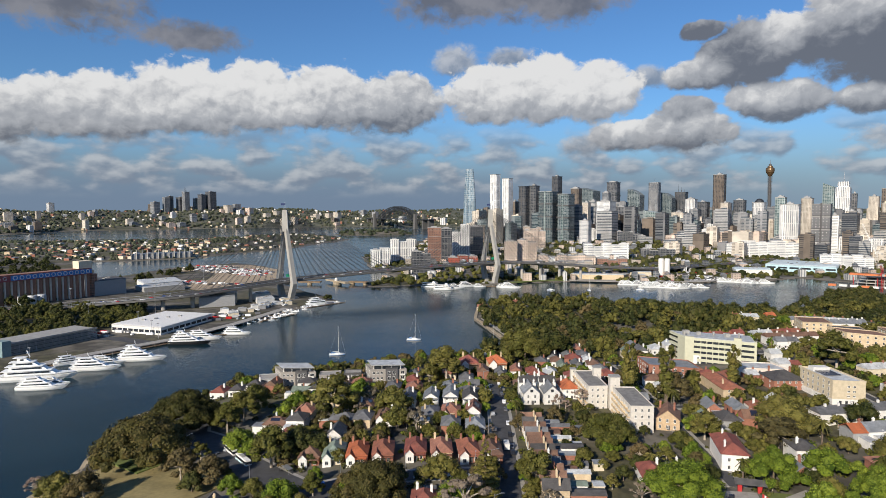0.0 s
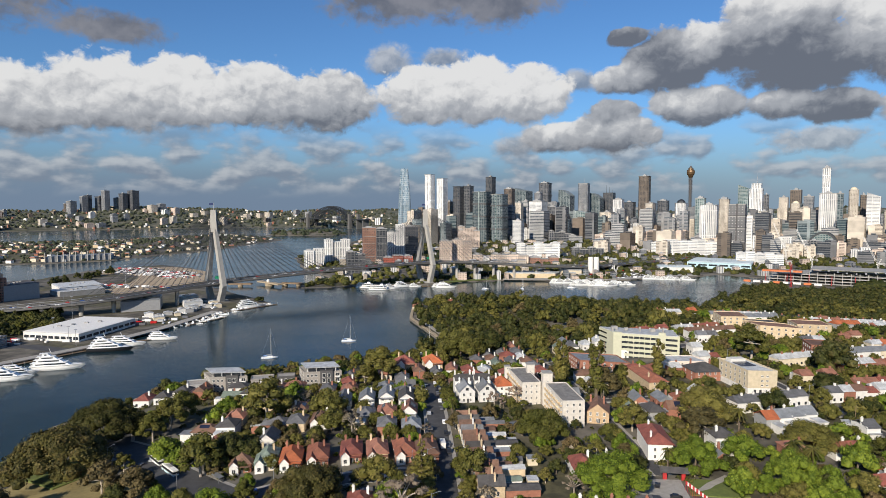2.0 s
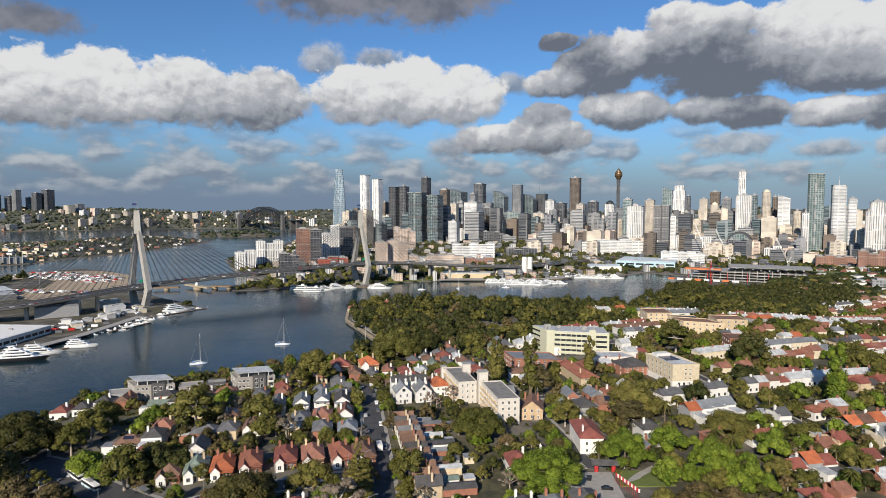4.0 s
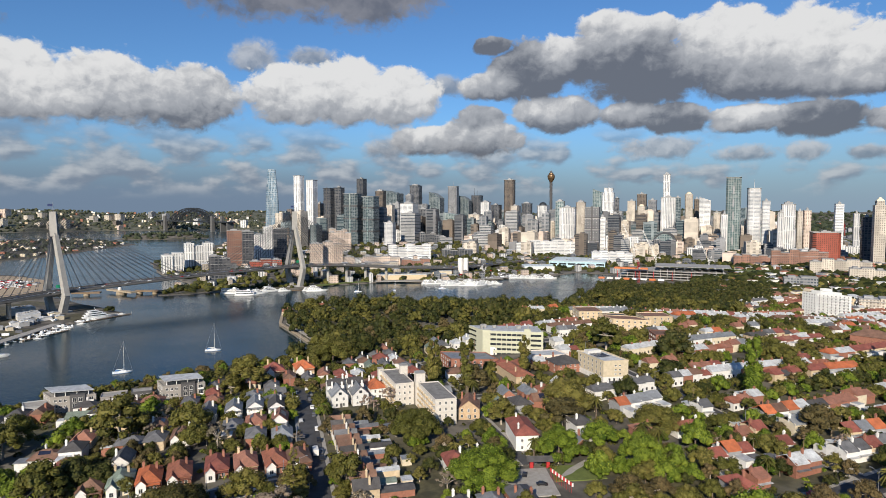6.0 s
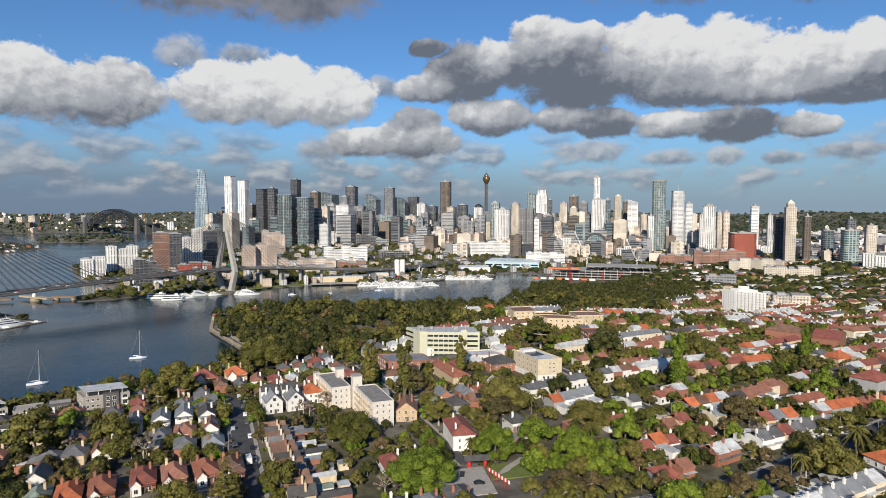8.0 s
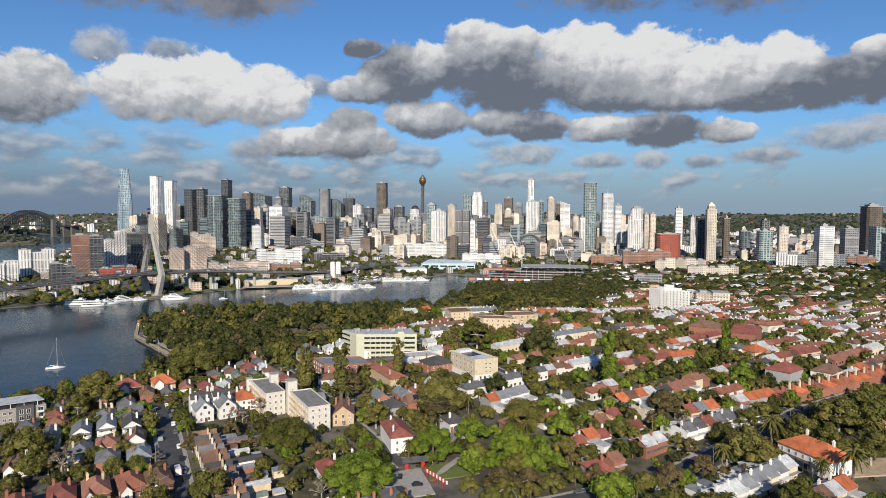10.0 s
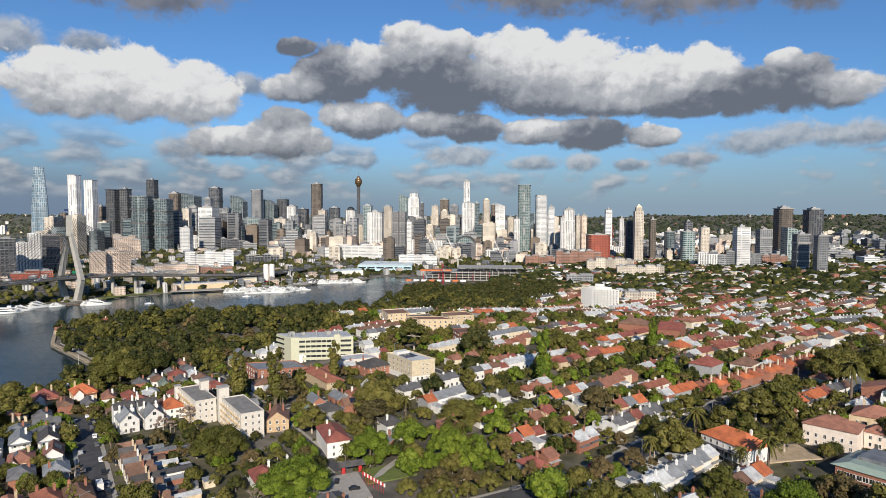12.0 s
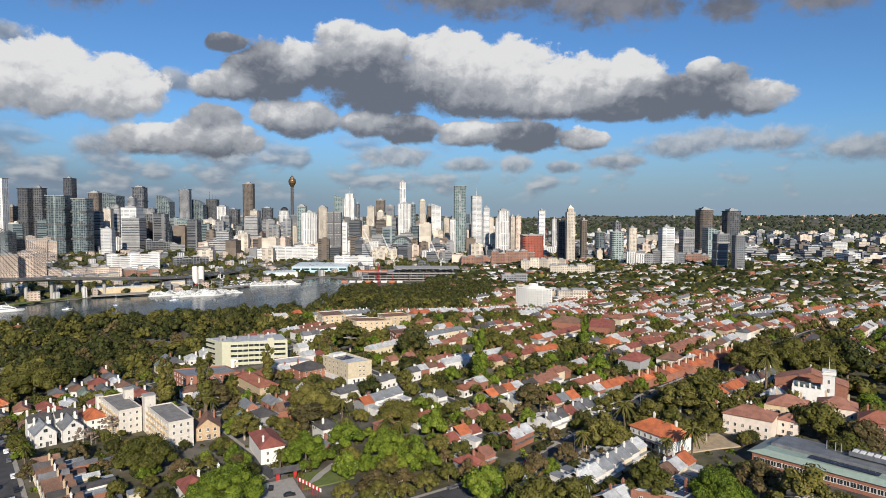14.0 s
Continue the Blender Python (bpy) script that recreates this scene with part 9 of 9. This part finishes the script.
def join_houses():
    mats = [WHITE, CREAM, BRICK, SAND, GREYWALL] + [TERRACOTTA, ORANGE, RED, BROWN, SLATE, DARK, ZINC, PALE_ROOF, GREEN_ROOF, MOTTLED]
    bm_v, bm_f, idx = [], [], []
    for x, y, turn, (_, shape, wall, roof, w, d, h, rise) in FAR_HOUSES:
        t = math.radians(turn)
        c, s, g = math.cos(t), math.sin(t), ground(x, y)
        hw, hd = w / 2, d / 2
        in_x, in_y = (0, hd) if shape == "gable" else (hw, 0) if shape == "row" else (max(hw - hd, 0), max(hd - hw, 0))
        e = 0.4
        pts = [(-hw, -hd, -3), (hw, -hd, -3), (hw, hd, -3), (-hw, hd, -3), (-hw, -hd, h), (hw, -hd, h), (hw, hd, h), (-hw, hd, h),
               (-hw - e, -hd - e, h), (hw + e, -hd - e, h), (hw + e, hd + e, h), (-hw - e, hd + e, h), (-in_x, -in_y, h + rise), (in_x, in_y, h + rise)]
        cx = hw * 0.5
        pts += [(cx + a, b, zz) for zz in (h, h + rise + 1.2) for a, b in ((-.5, -.4), (.5, -.4), (.5, .4), (-.5, .4))]
        # windows stand a little proud of the walls
        fc = [(0, 1, 5, 4), (1, 2, 6, 5), (2, 3, 7, 6), (3, 0, 4, 7)]
        fr = [(8, 9, 12), (9, 10, 13, 12), (10, 11, 13), (11, 8, 12, 13), (11, 10, 9, 8)] if in_y >= in_x else [(8, 9, 13, 12), (9, 10, 13), (10, 11, 12, 13), (11, 8, 12), (11, 10, 9, 8)]
        ch = [(14, 15, 19, 18), (15, 16, 20, 19), (16, 17, 21, 20), (17, 14, 18, 21), (18, 19, 20, 21)]
        b = len(bm_v)
        wi = []
        for k in range(2):
            u = (-0.28 + 0.56 * k) * w
            for zz in ((1.0, 4.0) if h > 5.5 else (1.0,)):
                q = len(pts)
                pts += [(u - .6, -hd - .06, zz), (u + .6, -hd - .06, zz), (u + .6, -hd - .06, zz + 1.5), (u - .6, -hd - .06, zz + 1.5)]
                wi.append((q, q + 1, q + 2, q + 3))
                q = len(pts)
                pts += [(-hw - .06, u + .6, zz), (-hw - .06, u - .6, zz), (-hw - .06, u - .6, zz + 1.5), (-hw - .06, u + .6, zz + 1.5)]
                wi.append((q, q + 1, q + 2, q + 3))
        wing = []
        if int(x * 7 + y * 3) % 5 < 3:
            q = len(pts)
            wx = hw * 0.7
            pts += [(u, v, zz) for zz in (-3, h * 0.75) for u, v in ((-wx, hd), (wx, hd), (wx, hd + 4.5), (-wx, hd + 4.5))]
            wing = [(q, q + 1, q + 5, q + 4), (q + 1, q + 2, q + 6, q + 5), (q + 2, q + 3, q + 7, q + 6), (q + 3, q, q + 4, q + 7), (q + 4, q + 5, q + 6, q + 7)]
        bm_v += [(x + c * p - s * q, y + s * p + c * q, g + zz) for p, q, zz in pts]
        bm_f += [[b + j for j in f] for f in fc + fr + ch + wi + wing]
        wm = mats.index(wall)
        idx += [wm] * 4 + [mats.index(roof)] * 5 + [0 if wm == 0 else 2] * 5 + [len(mats)] * len(wi) + ([0] * 4 + [mats.index((PALE_ROOF, ZINC, PALE_ROOF)[int(abs(x)) % 3])] if wing else [])
    me = bpy.data.meshes.new("houses_beyond")
    me.from_pydata(bm_v, [], bm_f)
    for m in mats + [GLASS]:
        me.materials.append(m)
    me.polygons.foreach_set("material_index", np.array(idx, np.int32))
    tagged(new("houses_beyond", me), "rows of small suburban houses with tiled and metal roofs", "houses", kind="stuff")


join_trees()
join_houses()


# ---- far suburbs: more trees and roofs than one could count ----
def far_fill():
    rng = np.random.default_rng(12)
    small = bmesh.new()
    bmesh.ops.create_icosphere(small, subdivisions=1, radius=1.0)
    sv, sf = np.array([v.co[:] for v in small.verts]), np.array([[v.index for v in f.verts] for f in small.faces])
    small.free()

    def scatter(n, r0, r1, a0, a1):
        r = np.sqrt(rng.uniform(r0 * r0, r1 * r1, n)) if r1 < 2000 else np.exp(rng.uniform(math.log(r0), math.log(r1), n))
        a = np.radians(rng.uniform(a0, a1, n))
        x, y = r * np.sin(a), r * np.cos(a)
        z = heights(x, y)
        ok = z > 1.4
        return x[ok], y[ok], z[ok], r[ok], np.degrees(a[ok])

    def woods(name, label, n, r0, r1, a0, a1, size, mat, accept=None):
        x, y, z, r, a = scatter(n, r0, r1, a0, a1)
        if accept is not None:
            ok = accept(x, y, r, a)
            x, y, z, r = x[ok], y[ok], z[ok], r[ok]
        k = len(x)
        s = size * (0.6 + 0.8 * rng.random(k)) * np.clip(r / 2200, 0.8, 1.25)
        jit = 0.72 + 0.5 * rng.random((k, len(sv), 1))
        v = sv[None] * jit * np.stack([s, s, s * 0.8], 1)[:, None, :] + np.stack([x, y, z + s * 0.45], 1)[:, None, :]
        f = sf[None] + (np.arange(k) * len(sv))[:, None, None]
        me = bpy.data.meshes.new(name)
        me.from_pydata(v.reshape(-1, 3).tolist(), [], f.reshape(-1, 3).tolist())
        me.materials.append(mat)
        tagged(new(name, me), label, "trees", kind="stuff")

    def leafy(name, label, n, r0, r1, a0, a1, kind, wide, accept):
        """Trees of leaves and limbs where the land is near enough to tell crowns apart."""
        x, y, z, r, a = scatter(n, r0, r1, a0, a1)
        ok = accept(x, y, r, a)
        x, y, z = x[ok], y[ok], z[ok]
        me = tree_parts(kind, True, 1)[0]
        v = np.empty(len(me.vertices) * 3)
        me.vertices.foreach_get("co", v)
        v, f = v.reshape(-1, 3), [tuple(p.vertices) for p in me.polygons]
        w0, h0 = NOMINAL[kind]
        verts, faces = [], []
        for i in range(len(x)):
            w, t = rng.uniform(*wide), i * 2.4
            c, s = math.cos(t), math.sin(t)
            q = v * (w / w0, w / w0, w * rng.uniform(0.8, 1.2) / h0)
            verts.append(np.stack([q[:, 0] * c - q[:, 1] * s + x[i], q[:, 0] * s + q[:, 1] * c + y[i], q[:, 2] + z[i] - 0.5], 1))
            faces += [[i * len(v) + j for j in p] for p in f]
        out = bpy.data.meshes.new(name)
        out.from_pydata(np.concatenate(verts).tolist(), [], faces)
        out.materials.append(SPECIES[kind][6])
        tagged(new(name, out), label, "trees", kind="stuff")

    def roofs(name, label, n, r0, r1, a0, a1, mats, accept=None, tall=(3.5, 7.5)):
        x, y, z, r, a = scatter(n, r0, r1, a0, a1)
        if accept is not None:
            ok = accept(x, y, r, a)
            x, y, z, r = x[ok], y[ok], z[ok], r[ok]
        verts, faces, idx = [], [], []
        for i in range(len(x)):
            w, d, h = rng.uniform(6, 13) * (1.15 if r[i] > 1400 else 1), rng.uniform(8, 15), rng.uniform(*tall)
            t = math.radians(rng.choice((-4, 86)) + rng.uniform(-12, 12))
            c, s = math.cos(t), math.sin(t)
            hw, hd, p = w / 2, d / 2, rng.uniform(0.6, 2.8)
            loc = [(-hw, -hd, -3), (hw, -hd, -3), (hw, hd, -3), (-hw, hd, -3), (-hw, -hd, h), (hw, -hd, h), (hw, hd, h), (-hw, hd, h), (0, -hd * 0.6, h + p), (0, hd * 0.6, h + p)]
            b = len(verts)
            verts += [(x[i] + c * u - s * q, y[i] + s * u + c * q, z[i] + e) for u, q, e in loc]
            faces += [[b + j for j in q] for q in ((0, 1, 5, 4), (1, 2, 6, 5), (2, 3, 7, 6), (3, 0, 4, 7), (4, 5, 8), (5, 6, 9, 8), (6, 7, 9), (7, 4, 8, 9))]
            wm, rm = rng.integers(0, 4), 4 + rng.integers(0, len(mats) - 4)
            idx += [wm] * 4 + [rm] * 4
        me = bpy.data.meshes.new(name)
        me.from_pydata(verts, [], faces)
        for m in mats:
            me.materials.append(m)
        me.polygons.foreach_set("material_index", np.array(idx, np.int32))
        tagged(new(name, me), label, "houses", kind="stuff")

    def blocks(name, label, n, r0, r1, a0, a1, mats, wide, tall, accept=None):
        """Flat-roofed city blocks with parapets and plant rooms."""
        x, y, z, r, a = scatter(n, r0, r1, a0, a1)
        if accept is not None:
            ok = accept(x, y, r, a)
            x, y, z = x[ok], y[ok], z[ok]
        verts, faces, idx = [], [], []
        for i in range(len(x)):
            w, d, h = rng.uniform(*wide), rng.uniform(*wide), rng.uniform(*tall) * rng.uniform(0.5, 1)
            t = math.radians(-40 + rng.uniform(-8, 8))
            c, s = math.cos(t), math.sin(t)
            m = rng.integers(0, len(mats))
            for u0, v0, hw, hd, lo, hi in ((0, 0, w / 2, d / 2, -6, h), (w * 0.1, 0, w * 0.22, d * 0.2, h, h + 3.5)):
                b = len(verts)
                verts += [(x[i] + c * (u0 + p * hw) - s * (v0 + q * hd), y[i] + s * (u0 + p * hw) + c * (v0 + q * hd), z[i] + e) for e in (lo, hi) for p, q in ((-1, -1), (1, -1), (1, 1), (-1, 1))]
                faces += [[b + j for j in q] for q in ((0, 1, 5, 4), (1, 2, 6, 5), (2, 3, 7, 6), (3, 0, 4, 7), (4, 5, 6, 7))]
                idx += [m] * 5
        me = bpy.data.meshes.new(name)
        me.from_pydata(verts, [], faces)
        for m in mats:
            me.materials.append(m)
        me.polygons.foreach_set("material_index", np.array(idx, np.int32))
        tagged(new(name, me), label, "buildings", kind="stuff")

    kit = (WHITE, CREAM, BRICK, WHITE, TERRACOTTA, SLATE, ZINC, BROWN, PALE_ROOF, DARK)
    mixed = (SAND, WHITE, BRICK, CREAM, TERRACOTTA, SLATE, ZINC, BROWN, DARK, DARK)
    dim = (SAND, GREYWALL, BRICK, CREAM, TERRACOTTA, SLATE, ZINC, BROWN, BROWN, DARK)
    glebe = lambda x, y, r, a: (shore(LANDS[0], x, y) > 12) & ((r > 880) | (a > 82)) & (np.hypot(x - 904, y - 905) > 66)
    woods("far_trees", "olive and dark green trees among far houses", 10000, 860, 2600, 40, 82, 6.5, LEAF_DARK, glebe)
    woods("far_trees", "olive trees among far houses", 3600, 860, 2600, 40, 82, 5.5, LEAF_OLIVE, glebe)
    roofs("far_houses", "white and brick far houses with mixed roofs", 1250, 880, 2600, 42, 82, kit, glebe)
    woods("ridge_trees", "dark bush on the far eastern ridge", 9000, 2500, 4880, 12, 82, 7.0, LEAF_HAZED)
    roofs("ridge_houses", "pale far houses on the ridge", 200, 2500, 4700, 30, 82, dim, tall=(4, 16))
    city = lambda x, y, r, a: shore(LANDS[3], x, y) > 8
    woods("city_trees", "green park trees between city blocks", 2600, 960, 2100, -8, 46, 5.5, LEAF_OLIVE, city)
    woods("city_trees", "dark street trees between city blocks", 3200, 960, 1900, -8, 50, 6.5, LEAF_DARK, city)
    roofs("city_low_buildings", "low city buildings with pale and brick walls", 620, 1010, 2500, -6, 46, (F_WHITE, F_CREAM, F_GREY, F_PINK, ZINC, SLATE, PALE_ROOF, DARK), city, (5, 14))
    blocks("city_mid_blocks", "crowded grey and pale city blocks behind the towers", 330, 1900, 2900, 2, 46, (F_GREY, F_DARK, F_GLASS, F_CREAM, F_GLASS, F_BANDS, F_BROWN, F_GREY), (22, 40), (60, 125), city)
    blocks("city_mid_blocks", "pale and grey mid-rise city blocks below the towers", 150, 1500, 2200, 20, 48, (F_GREY, F_DARK, F_CREAM, F_PINK, F_BANDS, F_BROWN), (18, 36), (25, 70), city)
    # darker facades in this mix stand in for cloud shadow over the ridge
    blocks("eastern_blocks", "pale mid-rise blocks, darkened for cloud shadow, along the eastern ridge", 430, 1500, 3300, 45, 80, (F_PALE, F_CREAM, F_GREY, F_PINK, F_BROWN, F_BANDS, F_GREY, F_DARK), (12, 44), (10, 32))
    west = lambda x, y, r, a: (shore(LANDS[1], x, y) > 60) & (x < -480)
    leafy("west_trees", "dark green trees along the inner bay", 900, 560, 1700, -40, -22, "dark", (8, 15), west)
    verge = lambda x, y, r, a: (shore(LANDS[1], x, y) > 40) & (x < -300) & (y < 720) & (np.abs((x + 318) * 0.9 + (y - 560) * -0.42) > 36)
    leafy("verge_trees", "dark scrub and trees below the viaduct", 360, 560, 840, -37, -26, "dark", (6, 12), verge)
    leafy("verge_trees", "olive trees below the viaduct", 130, 560, 840, -37, -26, "olive", (6, 12), verge)
    bank = lambda x, y, r, a: (shore(LANDS[0], x, y) > 8) & (0.643 * (x - 720) + 0.766 * (y - 905) < -70)
    leafy("bank_trees", "dark trees on the bank before the building site", 420, 840, 1010, 32, 46, "dark", (8, 15), bank)
    balm = lambda x, y, r, a: shore(LANDS[2], x, y) > 18
    woods("point_trees", "dark trees on the far headland", 3600, 1400, 3200, -40, -6, 5.5, LEAF_HAZED, balm)
    roofs("point_houses", "small pale houses on the far headland", 800, 1400, 3200, -40, -6, mixed, balm)
    north = lambda x, y, r, a: shore(LANDS[4], x, y) > 10
    woods("north_shore_trees", "dark bush on the far north shore hills", 9000, 2800, 4900, -40, 14, 7.0, LEAF_HAZED, north)
    roofs("north_shore_houses", "pale far houses and flats on the north shore", 1000, 2800, 4800, -40, 14, mixed, north, (4, 16))
    blocks("north_shore_flats", "pale and grey apartment blocks on the north shore hills", 230, 2950, 4600, -38, 10, (F_CREAM, F_WHITE, F_GREY, F_BANDS, F_PINK, F_BROWN), (18, 44), (18, 60), north)
    woods("islet_trees", "trees on a harbour islet", 500, 2750, 3050, -14, -1, 6.5, LEAF_HAZED, lambda x, y, r, a: shore(LANDS[5], x, y) > 8)


far_fill()
